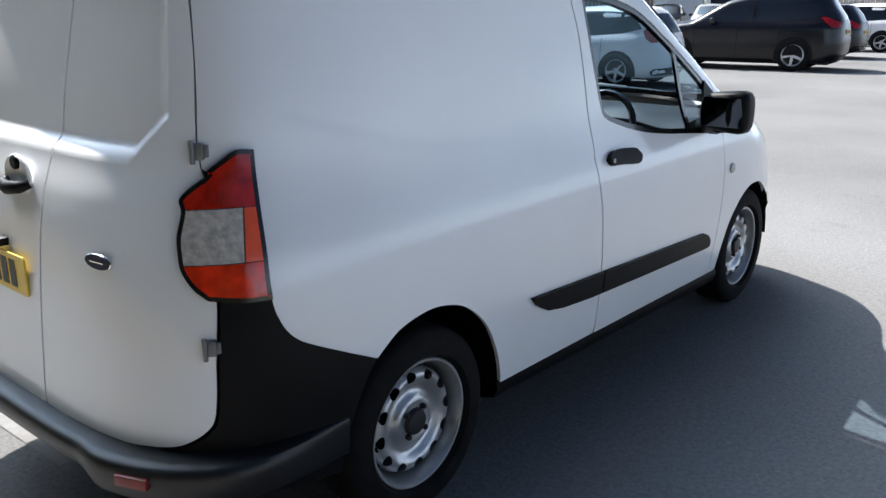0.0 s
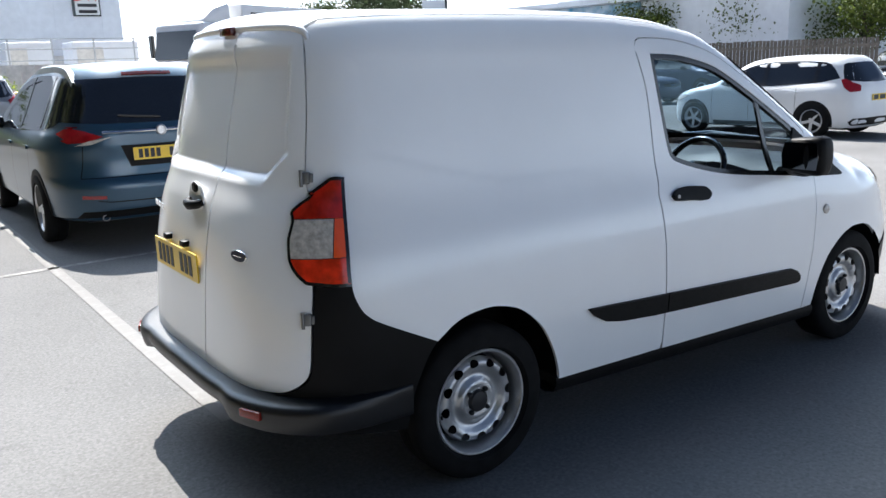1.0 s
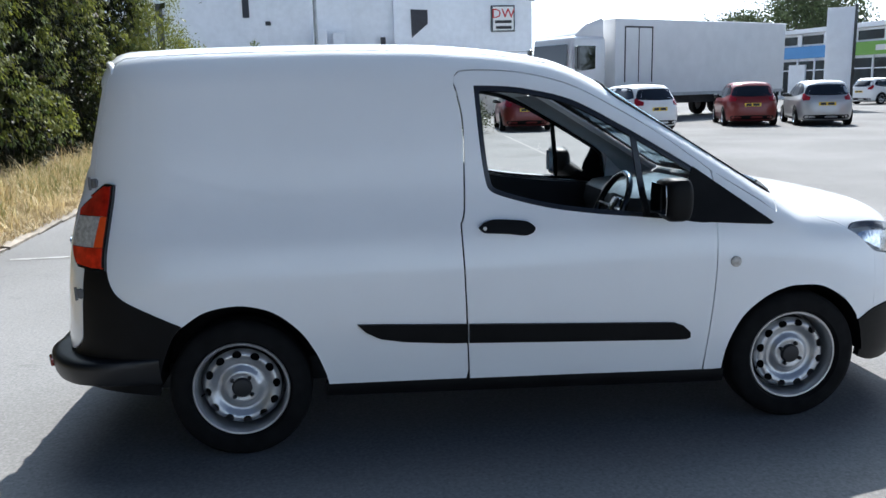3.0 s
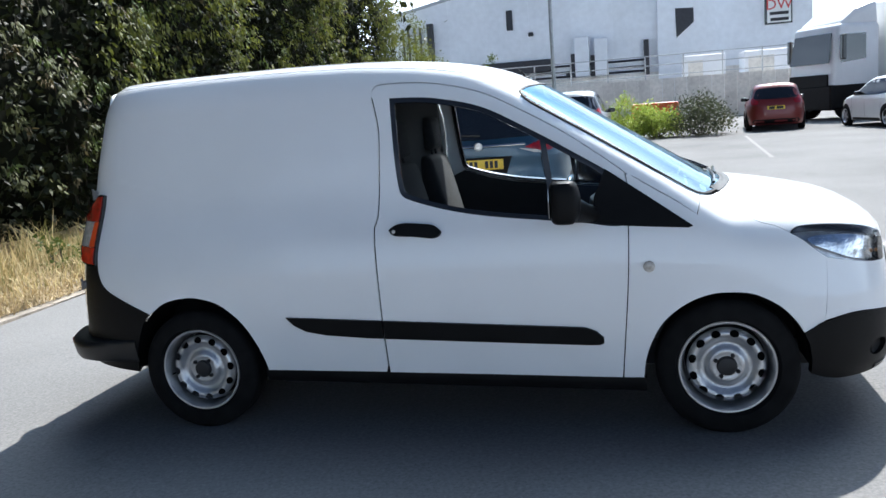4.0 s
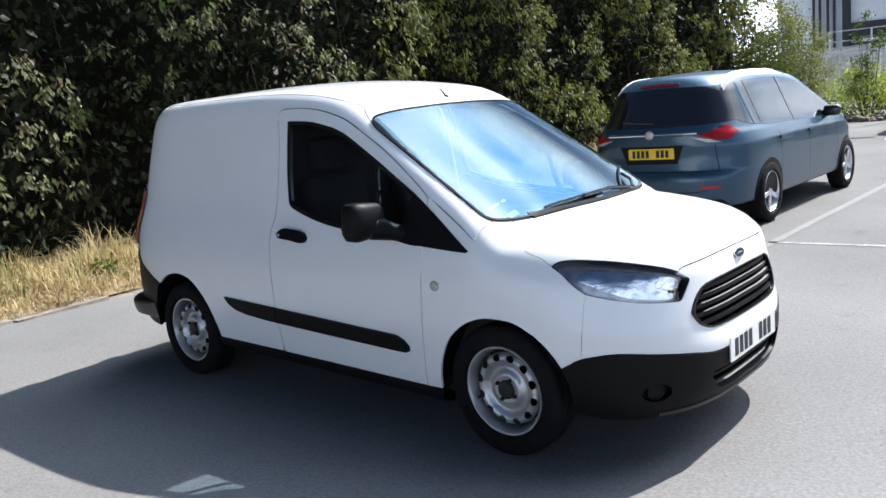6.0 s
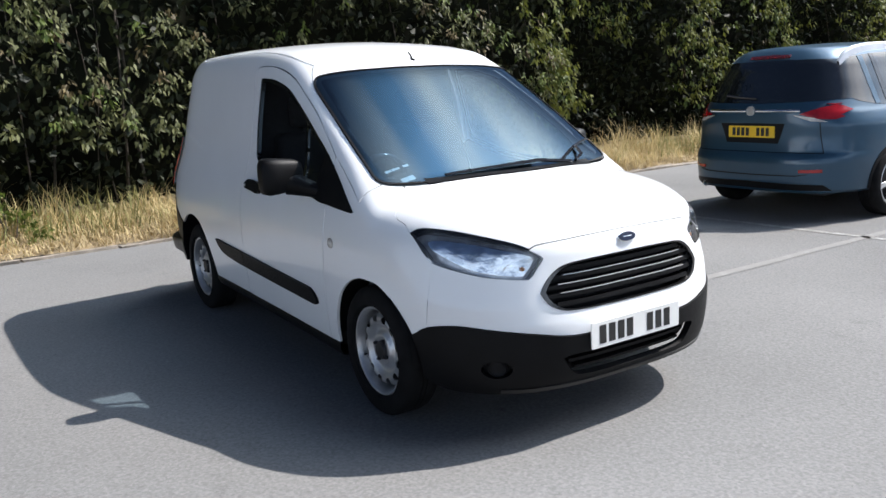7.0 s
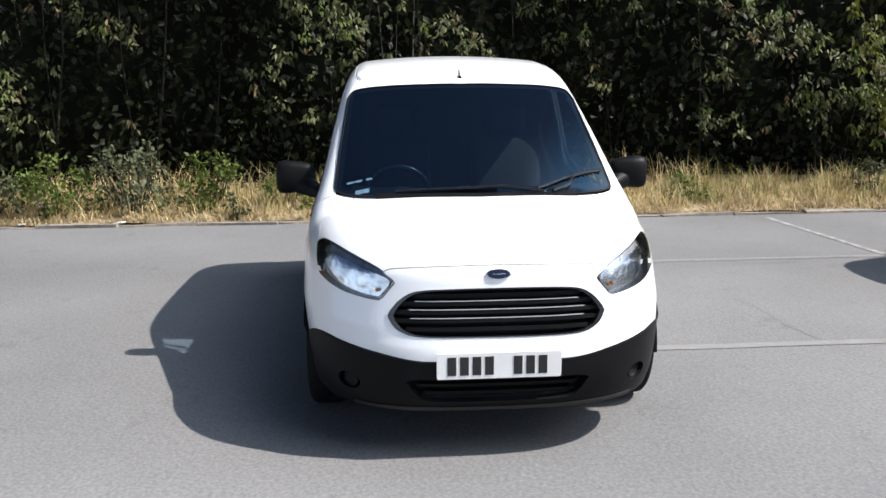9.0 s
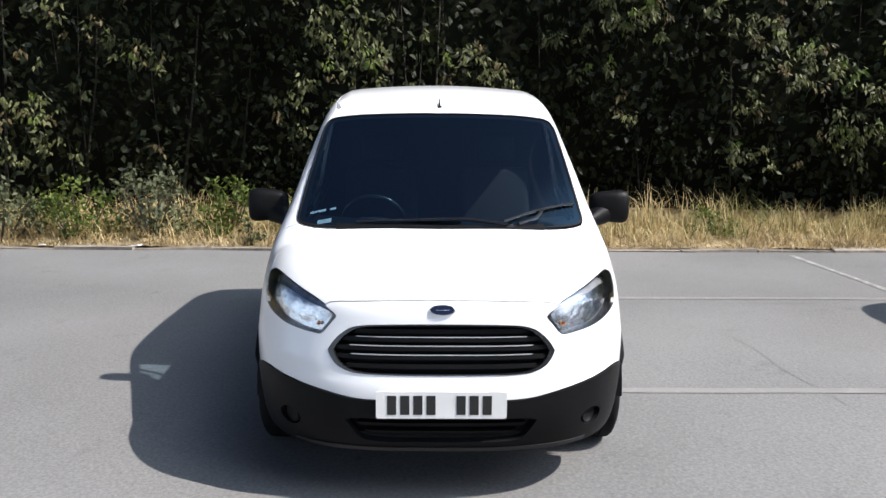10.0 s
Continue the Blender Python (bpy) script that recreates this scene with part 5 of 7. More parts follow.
def asphalt_mat():
    """Sun-bleached tarmac: pale patches, stone chips, dark spots."""
    m = mat("asphalt", (0.162, 0.160, 0.158), 0.92, spec=0.12, vary=0.18, scale=0.35, fine=0.16, bump=0.0022, bump_scale=55)
    n, l = m.node_tree.nodes, m.node_tree.links
    b = n["Principled BSDF"]
    src = b.inputs["Base Color"].links[0].from_socket
    tc = n.new("ShaderNodeTexCoord")
    vor = n.new("ShaderNodeTexVoronoi")
    vor.inputs["Scale"].default_value = 95
    l.new(tc.outputs["Object"], vor.inputs["Vector"])
    r = n.new("ShaderNodeMapRange")
    r.inputs["From Min"].default_value, r.inputs["From Max"].default_value = 0.0, 1.0
    r.inputs["To Min"].default_value, r.inputs["To Max"].default_value = 0.86, 1.14
    l.new(vor.outputs["Color"], r.inputs["Value"])
    spots = n.new("ShaderNodeTexNoise")
    spots.inputs["Scale"].default_value, spots.inputs["Detail"].default_value = 1.7, 9
    spots.inputs["Roughness"].default_value = 0.75
    l.new(tc.outputs["Object"], spots.inputs["Vector"])
    r2 = n.new("ShaderNodeMapRange")
    r2.inputs["From Min"].default_value, r2.inputs["From Max"].default_value = 0.28, 0.42
    r2.inputs["To Min"].default_value, r2.inputs["To Max"].default_value = 0.72, 1.0
    l.new(spots.outputs["Fac"], r2.inputs["Value"])
    out = src
    for s in (r, r2):
        mx = n.new("ShaderNodeMix")
        mx.data_type, mx.blend_type = "RGBA", "MULTIPLY"
        mx.inputs["Factor"].default_value = 1.0
        l.new(out, mx.inputs["A"])
        l.new(s.outputs["Result"], mx.inputs["B"])
        out = mx.outputs["Result"]
    l.new(out, b.inputs["Base Color"])
    return m


def worn_line_mat(name, color, share):
    """White paint worn through to the tarmac."""
    m = mat(name, color, 0.85, vary=0.2, scale=3, second=(0.175, 0.170, 0.163))
    n, l = m.node_tree.nodes, m.node_tree.links
    for k in n:
        if k.bl_idname == "ShaderNodeTexNoise":
            k.inputs["Scale"].default_value, k.inputs["Detail"].default_value, k.inputs["Roughness"].default_value = 9, 9, 0.8
        if k.bl_idname == "ShaderNodeMapRange":
            k.inputs["From Min"].default_value, k.inputs["From Max"].default_value = share, share + 0.22
    return m


ASPHALT, WORN_LINE, FAINT_LINE = asphalt_mat(), worn_line_mat("worn_line", (0.40, 0.395, 0.385), 0.46), worn_line_mat("faint_line", (0.235, 0.232, 0.226), 0.50)
TAR = mat("tar_seal", (0.12, 0.12, 0.118), 0.8, vary=0.3)

bm = bmesh.new()
bmesh.ops.create_grid(bm, x_segments=40, y_segments=40, size=1500)
tagged(part("ground", bm, ASPHALT, None, smooth=False), "worn sunlit grey tarmac of a car park", "ground", kind="structure")


def ribbon(name, pts, w, material, label, category, z=0.004, rag=0.15, kind="structure"):
    pts = [Vector((*p, 0)) for p in pts]
    bm = bmesh.new()
    rng = random.Random(int(abs(pts[0].x * 131 + pts[0].y * 17)))
    rows = []
    for p, q in zip(pts, pts[1:]):
        n = max(2, int((q - p).length / 0.35))
        d = (q - p).normalized()
        s = Vector((-d.y, d.x, 0)) * w / 2
        for i in range(n):
            c = p + (q - p) * i / n + Vector((0, 0, z))
            rows.append((bm.verts.new(c - s * rng.uniform(1 - rag, 1 + rag)), bm.verts.new(c + s * rng.uniform(1 - rag, 1 + rag))))
    for r, q in zip(rows, rows[1:]):
        bm.faces.new((r[0], q[0], q[1], r[1]))
    bmesh.ops.recalc_face_normals(bm, faces=bm.faces)
    return tagged(part(name, bm, material, None, smooth=False), label, category, kind=kind)


for a, b, w in (((-2.8, 4.05), (4.6, 4.38), 0.075), ((-0.57, 0.3), (-0.62, 16.0), 0.085), ((1.86, 0.95), (1.84, 16.0), 0.085), ((4.3, 3.2), (4.28, 9.0), 0.085), ((4.9, 13.5), (5.45, 22.0), 0.08), ((9.8, 3.0), (9.6, 9.0), 0.09)):
    ribbon("road_marking", [a, b], w, WORN_LINE if abs(b[0] - a[0]) > 5 else FAINT_LINE, "faded white painted parking bay line", "marking")
ribbon("tar_crack", [(0.62, 2.10), (1.0, 2.17), (1.45, 2.16), (1.9, 2.24), (2.36, 2.27)], 0.004, TAR, "thin dark crack in the tarmac", "crack", 0.003, 0.5)
ribbon("tar_crack", [(-0.40, 1.3), (-0.36, 2.4), (-0.41, 3.6)], 0.005, TAR, "thin dark crack in the tarmac", "crack", 0.003, 0.5)

# kerb of separate stones, sunk and uneven
kerb = tagged(new("kerb"), "low broken concrete edging with soil spilling over", "kerb", kind="structure")


def kerb_x(y):
    return -2.98 - 0.0017 * max(y, 0) ** 2


rng = random.Random(5)
kerb_mesh = []
for k in range(3):
    bm = box_bm(-0.075, 0.075, -0.445, 0.445, -0.06, 0.055)
    for v in bm.verts:
        v.co += Vector((rng.uniform(-0.012, 0.012), rng.uniform(-0.015, 0.015), rng.uniform(-0.008, 0.008)))
    me = bpy.data.meshes.new("kerb_stone")
    bm.to_mesh(me)
    bm.free()
    me.materials.append(KERB)
    kerb_mesh.append(me)
y = -12.0
while y < 22:
    ob = new("kerb_stone", kerb_mesh[rng.randrange(3)])
    ob.parent = kerb
    ob.matrix_world = pose(kerb_x(y) - 0.09 + rng.uniform(-0.015, 0.015), y, rng.uniform(-0.048, -0.018), rng.uniform(-1.5, 1.5), rng.uniform(-4, 4), 0.2 * max(y, 0) + rng.uniform(-1.5, 1.5))
    y += 0.90
bm = bmesh.new()
rows = []
for i in range(90):
    y = -30 + i * 0.6
    x = kerb_x(y) - 0.13
    rows.append([bm.verts.new((x - d, y, 0.025 + 0.05 * min(d, 1.5) + 0.03 * noise.noise(Vector((d * 2, y * 1.3, 0))))) for d in (0, 0.25, 0.5, 0.8, 1.2, 1.7, 2.4, 12)])
for a, b in zip(rows, rows[1:]):
    for j in range(7):
        bm.faces.new((a[j], b[j], b[j + 1], a[j + 1]))
bmesh.ops.recalc_face_normals(bm, faces=bm.faces)
tagged(part("verge", bm, DRY_SOIL, None), "strip of dry soil under straw-coloured grass", "verge", kind="structure")
for x, y, a in ((-3.12, -4.55, 20), (-3.10, -3.47, 70), (0.2, 15.6, 10)):
    bm = box_bm(-0.07, 0.07, -0.035, 0.035, 0, 0.012, 0.003)
    for v in bm.verts:
        v.co.z += 0.02 * math.sin(v.co.x * 40)
    tagged(part("litter", bm, PAPER, None), "crumpled scrap of white paper lying on the ground", "litter").matrix_world = pose(x, y, 0.03 if x < -3 else 0.012, 0, 0, a)

# ---- other cars ----
CAR_GLASS = mat("car_glass", (0.008, 0.010, 0.013), 0.03, vary=0.2, scale=1.5, spec=1.0)
CAR_RED = mat("dark_red_lens", (0.30, 0.007, 0.012), 0.12, vary=0.2, scale=20, coat=0.5)
CAR_STOP = mat("dark_stop_lens", (0.10, 0.008, 0.008), 0.12, vary=0.2, scale=20, coat=0.5)
ALLOY = mat("alloy", (0.60, 0.61, 0.63), 0.3, metal=0.6, vary=0.1)


def paint(name, color, metal=0.3):
    return mat(name, color, 0.35, metal=metal, vary=0.04, scale=2, coat=0.4)


KINDS = {
    "mpv": dict(low=0.27, nose=3.70, tail=-0.95, base=2.76, half=0.93, roof=[(-1.2, 1.55), (-0.8, 1.60), (-0.3, 1.645), (0.4, 1.665), (1.1, 1.645), (1.7, 1.58), (2.4, 1.4)], screen=(1.72, 1.57, 0.47), bonnet=[(2.3, 1.13), (2.8, 1.05), (3.2, 0.96), (3.55, 0.84), (3.8, 0.66)], rear=[(0.15, -0.84), (0.28, -0.93), (0.42, -0.955), (0.55, -0.957), (0.61, -0.945), (0.665, -0.908), (0.80, -0.895), (0.94, -0.905), (1.02, -0.905), (1.08, -0.880), (1.20, -0.82), (1.45, -0.70), (1.60, -0.60), (1.8, -0.55)], belt=1.0, belt_r=1.13, wheel=0.33, win=[(-0.62, 1.20), (-0.45, 1.47), (-0.10, 1.53), (0.6, 1.545), (1.25, 1.52), (1.70, 1.42), (2.15, 1.22), (2.42, 1.05), (2.2, 1.02), (1.0, 1.02), (-0.2, 1.07)]),
    "hatch": dict(nose=3.30, tail=-0.78, base=2.52, half=0.87, roof=[(-1.0, 1.36), (-0.6, 1.42), (-0.1, 1.46), (0.5, 1.475), (1.0, 1.46), (1.5, 1.40), (2.2, 1.2)], screen=(1.45, 1.40, 0.52), bonnet=[(2.0, 1.02), (2.4, 0.97), (2.8, 0.88), (3.15, 0.76), (3.4, 0.58)], rear=[(0.15, -0.66), (0.30, -0.76), (0.45, -0.78), (0.70, -0.77), (0.90, -0.73), (1.0, -0.69), (1.2, -0.56), (1.40, -0.42), (1.6, -0.35)], belt=0.92, belt_r=1.0, wheel=0.31, win=[(-0.40, 1.06), (-0.20, 1.30), (0.1, 1.36), (0.6, 1.375), (1.05, 1.355), (1.40, 1.27), (1.75, 1.10), (1.95, 0.97), (1.7, 0.93), (0.8, 0.93), (0.0, 0.98)]),
    "suv": dict(nose=3.62, tail=-0.98, base=2.70, half=0.92, roof=[(-1.2, 1.60), (-0.8, 1.65), (-0.2, 1.70), (0.5, 1.71), (1.1, 1.69), (1.6, 1.60), (2.3, 1.4)], screen=(1.62, 1.60, 0.56), bonnet=[(2.1, 1.17), (2.6, 1.12), (3.1, 1.03), (3.45, 0.90), (3.7, 0.66)], rear=[(0.2, -0.82), (0.40, -0.96), (0.60, -0.98), (0.85, -0.96), (1.05, -0.93), (1.2, -0.86), (1.45, -0.68), (1.65, -0.58), (1.9, -0.5)], belt=1.05, belt_r=1.15, wheel=0.36, win=[(-0.58, 1.25), (-0.35, 1.50), (0.0, 1.57), (0.6, 1.59), (1.15, 1.565), (1.55, 1.46), (1.95, 1.25), (2.15, 1.12), (1.9, 1.07), (0.8, 1.08), (-0.1, 1.14)]),
    "saloon": dict(nose=3.45, tail=-1.12, base=2.62, half=0.86, roof=[(-1.2, 1.25), (-0.4, 1.34), (0.2, 1.40), (0.7, 1.41), (1.2, 1.37), (1.7, 1.25), (2.2, 1.1)], screen=(1.32, 1.36, 0.56), bonnet=[(1.8, 0.98), (2.3, 0.93), (2.9, 0.86), (3.3, 0.76), (3.5, 0.6)], rear=[(0.15, -1.0), (0.35, -1.10), (0.55, -1.12), (0.75, -1.11), (0.90, -1.06), (1.0, -0.85), (1.2, -0.45), (1.40, -0.1), (1.6, 0.0)], belt=0.88, belt_r=0.92, wheel=0.30, win=[(-0.36, 0.98), (-0.12, 1.18), (0.15, 1.29), (0.7, 1.315), (1.1, 1.28), (1.45, 1.12), (1.72, 0.93), (1.5, 0.90), (0.7, 0.90), (0.0, 0.92)]),
}


def car_shell(k):
    wz = Curve((0.1, k["half"] - 0.10), (0.22, k["half"] - 0.04), (0.35, k["half"] - 0.015), (0.60, k["half"]), (k["belt"] - 0.12, k["half"] - 0.01), (k["belt"], k["half"] - 0.05), (k["belt"] + 0.06, k["half"] - 0.085), (1.30, k["half"] - 0.19), (1.50, k["half"] - 0.27), (1.8, k["half"] - 0.36))
    roof, bon, rear = Curve(*k["roof"]), Curve(*k["bonnet"]), Curve(*k["rear"])
    sx, sz, sl = k["screen"]
    nose = Curve((0.15, k["nose"] - 0.08), (0.25, k["nose"] - 0.02), (0.40, k["nose"]), (0.55, k["nose"] - 0.01), (0.75, k["nose"] - 0.07), (1.0, k["nose"] - 0.2), (1.8, k["nose"] - 0.4))

    def f(p):
        x, ay, z = p[:, 0], np.abs(p[:, 1]), p[:, 2]
        x0 = k["base"] - 0.5
        fr = np.maximum(x - x0, 0) / (nose(z) - x0)
        rr = np.maximum(0.4 - x, 0) / (0.4 - rear(z))
        q = np.where(x > 1.0, 3.0, 4.0)
        side = (((ay / wz(z)) ** q + np.maximum(fr, rr) ** q) ** (1 / q) - 1) * 0.85
        rf = roof(x) - 0.04 * (ay / 0.6) ** 2
        sc = sz - (x + 0.25 * ay**2 - sx) * sl
        top = smax(smin(rf, sc, 0.05), bon(x) - 0.07 * (ay / 0.8) ** 3, 0.04)
        kk = 0.14 - 0.05 * np.clip((x - 1.5) / 0.8, 0, 1)
        return smax(smax(side, (z - top) * 0.9, kk), k.get("low", 0.18) - z, 0.03)

    return Shell(f, k["base"] - 0.6, 0.5, 0.45)


SHELLS = {n: car_shell(k) for n, k in KINDS.items()}


def body_mesh(shell, k, nx=46, ny=18, nz=16):
    """A closed body from rays cast outwards from the car's middle line."""
    faces, verts, index = [], [], {}

    def vid(i, j, m):
        key = (i, j, m)
        if key not in index:
            index[key] = len(verts)
            verts.append((i / nx, j / ny * 2 - 1, m / nz))
        return index[key]

    for i in range(nx):
        for j in range(ny):
            for m, fl in ((0, True), (nz, False)):
                q = [vid(i, j, m), vid(i + 1, j, m), vid(i + 1, j + 1, m), vid(i, j + 1, m)]
                faces.append(q[::-1] if fl else q)
        for m in range(nz):
            for j, fl in ((0, False), (ny, True)):
                q = [vid(i, j, m), vid(i + 1, j, m), vid(i + 1, j, m + 1), vid(i, j, m + 1)]
                faces.append(q[::-1] if fl else q)
    for j in range(ny):
        for m in range(nz):
            for i, fl in ((0, True), (nx, False)):
                q = [vid(i, j, m), vid(i, j + 1, m), vid(i, j + 1, m + 1), vid(i, j, m + 1)]
                faces.append(q[::-1] if fl else q)
    v = np.array(verts)
    lo, hi = k["tail"], k["nose"]
    q = np.stack([lo + v[:, 0] * (hi - lo), v[:, 1] * k["half"], 0.2 + v[:, 2] * 1.2], 1)
    a = np.stack([np.clip(q[:, 0], lo + 0.75, hi - 0.75), np.zeros(len(q)), np.full(len(q), 0.62)], 1)
    d = q - a
    d /= np.linalg.norm(d, axis=1, keepdims=True)
    t0, t1 = np.zeros(len(q)), np.full(len(q), 3.0)
    for _ in range(26):
        mid = (t0 + t1) / 2
        ins = shell.f(a + d * mid[:, None]) < 0
        t0, t1 = np.where(ins, mid, t0), np.where(ins, t1, mid)
    p = a + d * t0[:, None]
    return p, faces, shell.normal(p)


def car(kind, label, material, m, rear_plate=PLATE_YELLOW, detail=1, rails=False, group="parked cars", lamp_style=0, category="car", wheel_mat=ALLOY):
    k, sh = KINDS[kind], SHELLS[kind]
    c = thing(category, label, "car", group)
    p, faces, nrm = body_mesh(sh, k, *((80, 34, 46) if detail > 1 else (40, 16, 14)))
    me = mesh_from("body", p, faces, nrm)
    me.materials.append(material)
    new("body", me).parent = c
    st = 0.05 if detail > 1 else 0.09
    tz, rz = k["belt"], k["rear"]

    def overlay(name, way, loop, mt, lab="", off=0.004, mirror=False, flange=0.01):
        return panel(sh, name, way, [loop], mt, c, lab, step=st, off=off, flat_uv=True, flange=flange, mirror=mirror)

    # arches as dark patches painted for the shade of the wheel wells, wheels
    for cx in (0.0, k["base"]):
        r = k["wheel"] + (0.036 if detail > 1 else 0.055)
        overlay("wheel_arch", "side", [(cx + r * math.cos(a), k["wheel"] + r * math.sin(a)) for a in np.linspace(-0.28, math.pi + 0.28, 22)], SEAL, "dark patch standing for the shaded wheel well", 0.006, True, 0.012)
        for s in (-1, 1):
            w = part("wheel", lathe_bm(tyre_profile(k["wheel"], k["wheel"] * 0.66, 0.20), 36), RUBBER, c, "black tyre on a spoked alloy rim")
            w.matrix_world = Matrix.Translation((cx, s * (k["half"] - 0.085), k["wheel"])) @ (pose(0, 0, 0) if s > 0 else pose(0, 0, 0, 0, 0, 180))
            rr = k["wheel"] * 0.66
            part("rim", lathe_bm([(rr, 0.02), (rr + 0.008, 0.085), (rr - 0.004, 0.09), (rr - 0.02, 0.07), (rr - 0.03, 0.02)], 36), wheel_mat, w)
            part("rim_backing", lathe_bm([(rr, 0.03), (0, 0.03)], 24), SEAL, w)
            for n in range(5):
                bm = box_bm(0.0, rr * 0.98, 0.045, 0.075, -rr * 0.13, rr * 0.13, 0.008, 1)
                part("spoke", bm, wheel_mat, w).matrix_local = pose(0, 0, 0, 0, 72 * n + 12, 0)
    # glass
    win = smooth_line(k["win"] + k["win"][:1], 3)[:-1]
    overlay("side_glass", "side", win, CAR_GLASS, "dark side windows", 0.003, True)
    for x in (0.02, 1.02) if kind != "mpv" else (-0.16, 0.02, 0.98):
        zs = [z for z in np.linspace(tz - 0.02, 1.7, 40) if inside_loop(np.array([[x, z]]), np.array(win))[0]]
        if zs:
            z0, z1 = min(zs), max(zs)
            overlay("window_pillar", "side", [(x - 0.035, z0), (x + 0.035, z0), (x + 0.015, z1), (x - 0.055, z1)], material if kind == "mpv" and x < 0 else GLOSS_BLACK, "", 0.007, True)
    sx, sz, sl = k["screen"]
    xb = sx + (sz - k["bonnet"][0][1]) / sl + 0.06
    hw = k["half"] - 0.26
    overlay("windscreen", "top", [(xb, 0), (xb - 0.04, -hw * 0.6), (xb - 0.16, -hw - 0.05), (sx + 0.02, -hw + 0.06), (sx + 0.04, 0), (sx + 0.02, hw - 0.06), (xb - 0.16, hw + 0.05), (xb - 0.04, hw * 0.6)], CAR_GLASS, "dark windscreen")
    rear = Curve(*k["rear"])
    zt = k["roof"][1][1] - 0.10
    zb = k["belt_r"]
    rw = lambda pts: by_width(sh, "rear", pts, 1.5)
    hw = k["half"] - (0.135 if detail > 1 else 0.20)
    half = [(-hw, zb + 0.02), (-hw + 0.05, (zb + zt) / 2), (-hw + 0.12, zt - 0.03), (-hw + 0.20, zt), (-1e-3, zt + 0.012)]
    rp = rw(half)
    low = rw([(-1e-3, zb - 0.02), (-hw * 0.6, zb - 0.01)])
    overlay("rear_glass", "rear", rp + [(-a, b) for a, b in rp[::-1][1:]] + [(-a, b) for a, b in low[::-1]] + low[1:], CAR_GLASS, "dark rear window")
    # lamps
    w = k["half"]
    if lamp_style == 0:
        ls = rw([(-w + 0.33, zb - 0.17), (-w + 0.17, zb - 0.18), (-w + 0.14, zb - 0.10), (-w + 0.18, zb + 0.03), (-w + 0.22, zb + 0.05), (-w + 0.27, zb - 0.02), (-w + 0.37, zb - 0.07)])
        overlay("tail_lamp", "rear", ls, CAR_RED, "red tail lamp", 0.012, True, 0.02)
    else:
        ls = rw([(-w + 0.44, zb - 0.120), (-w + 0.30, zb - 0.165), (-w + 0.18, zb - 0.175), (-w + 0.14, zb - 0.15)])
        ls = ls + [tuple(q) for q in sh.flat("rear", sh.cast("side", [(-0.66, zb - 0.135), (-0.52, zb - 0.095), (-0.60, zb - 0.055), (-0.72, zb - 0.035)]))] + rw([(-w + 0.19, zb - 0.035), (-w + 0.30, zb - 0.07)])
        overlay("tail_lamp", "rear", ls, CAR_RED, "swept red tail lamp", 0.012, True, 0.02)
        ls = rw([(-w + 0.50, zb - 0.125), (-w + 0.34, zb - 0.185), (-w + 0.22, zb - 0.195), (-w + 0.32, zb - 0.155)])
        overlay("reversing_lamp", "rear", ls, CLEAR_LENS, "clear lower lamp strip", 0.013, True, 0.02)
    zf = k["bonnet"][2][1] - 0.20
    fw = lambda pts: by_width(sh, "front", pts, 1.4)
    overlay("headlamp", "front", fw([(-w + 0.33, zf - 0.07), (-w + 0.12, zf - 0.03), (-w + 0.05, zf + 0.06), (-w + 0.12, zf + 0.09), (-w + 0.36, zf + 0.02)]), CLEAR_LENS, "clear headlamp", 0.008, True)
    g = fw([(-0.36, zf - 0.10), (-0.42, zf - 0.02), (-1e-3, zf + 0.01)])
    gl = fw([(-1e-3, zf - 0.13)])
    overlay("grille", "front", g + [(-a, b) for a, b in g[::-1][1:]] + gl, GLOSS_BLACK, "dark grille", 0.006)
    # bumper inset, plate, badge, handles, mirrors
    lo = rw([(-w + 0.22, 0.24), (-w + 0.17, 0.30), (-w + 0.22, 0.36), (-1e-3, 0.37)])
    overlay("bumper_insert", "rear", lo + [(-a, b) for a, b in lo[::-1][1:]] + rw([(-1e-3, 0.23)]), BLACK_PLASTIC, "dark lower bumper insert", 0.006)
    u = sh.cast("rear", [(0.0, zb - 0.285)])
    n = sh.normal(u)[0]
    base = Matrix.Translation(Vector(u[0]) + Vector(n) * 0.006) @ pose(0, 0, 0, 0, 0, 90)
    number_plate(c, base, rear_plate, [(-b, -a) for a, b in GLYPHS] if detail > 1 else [(-0.40, -0.02), (0.08, 0.40)])
    if detail > 1:
        u = sh.cast("rear", [(0.0, zb - 0.085)])[0]
        yy = np.linspace(-0.50, 0.50, 15)
        pts = sh.cast("rear", rw([(float(q) if abs(q) > 1e-6 else -1e-3, zb - 0.085) for q in yy]))
        part("chrome_strip", tube_bm([tuple(q + np.array([-0.012, 0, 0])) for q in pts], 0.016, 8), CHROME, c, "chrome tailgate strip")
        bm = lathe_bm([(0.046, 0), (0.046, 0.016), (0.038, 0.020), (0.035, 0.013), (0, 0.014)], 28)
        part("badge", bm, STEEL, c, "round chrome badge").matrix_world = Matrix.Translation(Vector(u) + Vector((-0.018, 0, 0))) @ pose(0, 0, 0, 0, 0, 90)
        ls = rw([(-w + 0.40, 0.47), (-w + 0.22, 0.475), (-w + 0.22, 0.505), (-w + 0.40, 0.50)])
        overlay("bumper_reflector", "rear", ls, CAR_RED, "red bumper reflector", 0.008, True)
        ls = rw([(-1e-3, zt + 0.022), (-0.22, zt + 0.02), (-0.22, zt + 0.045), (-1e-3, zt + 0.05)])
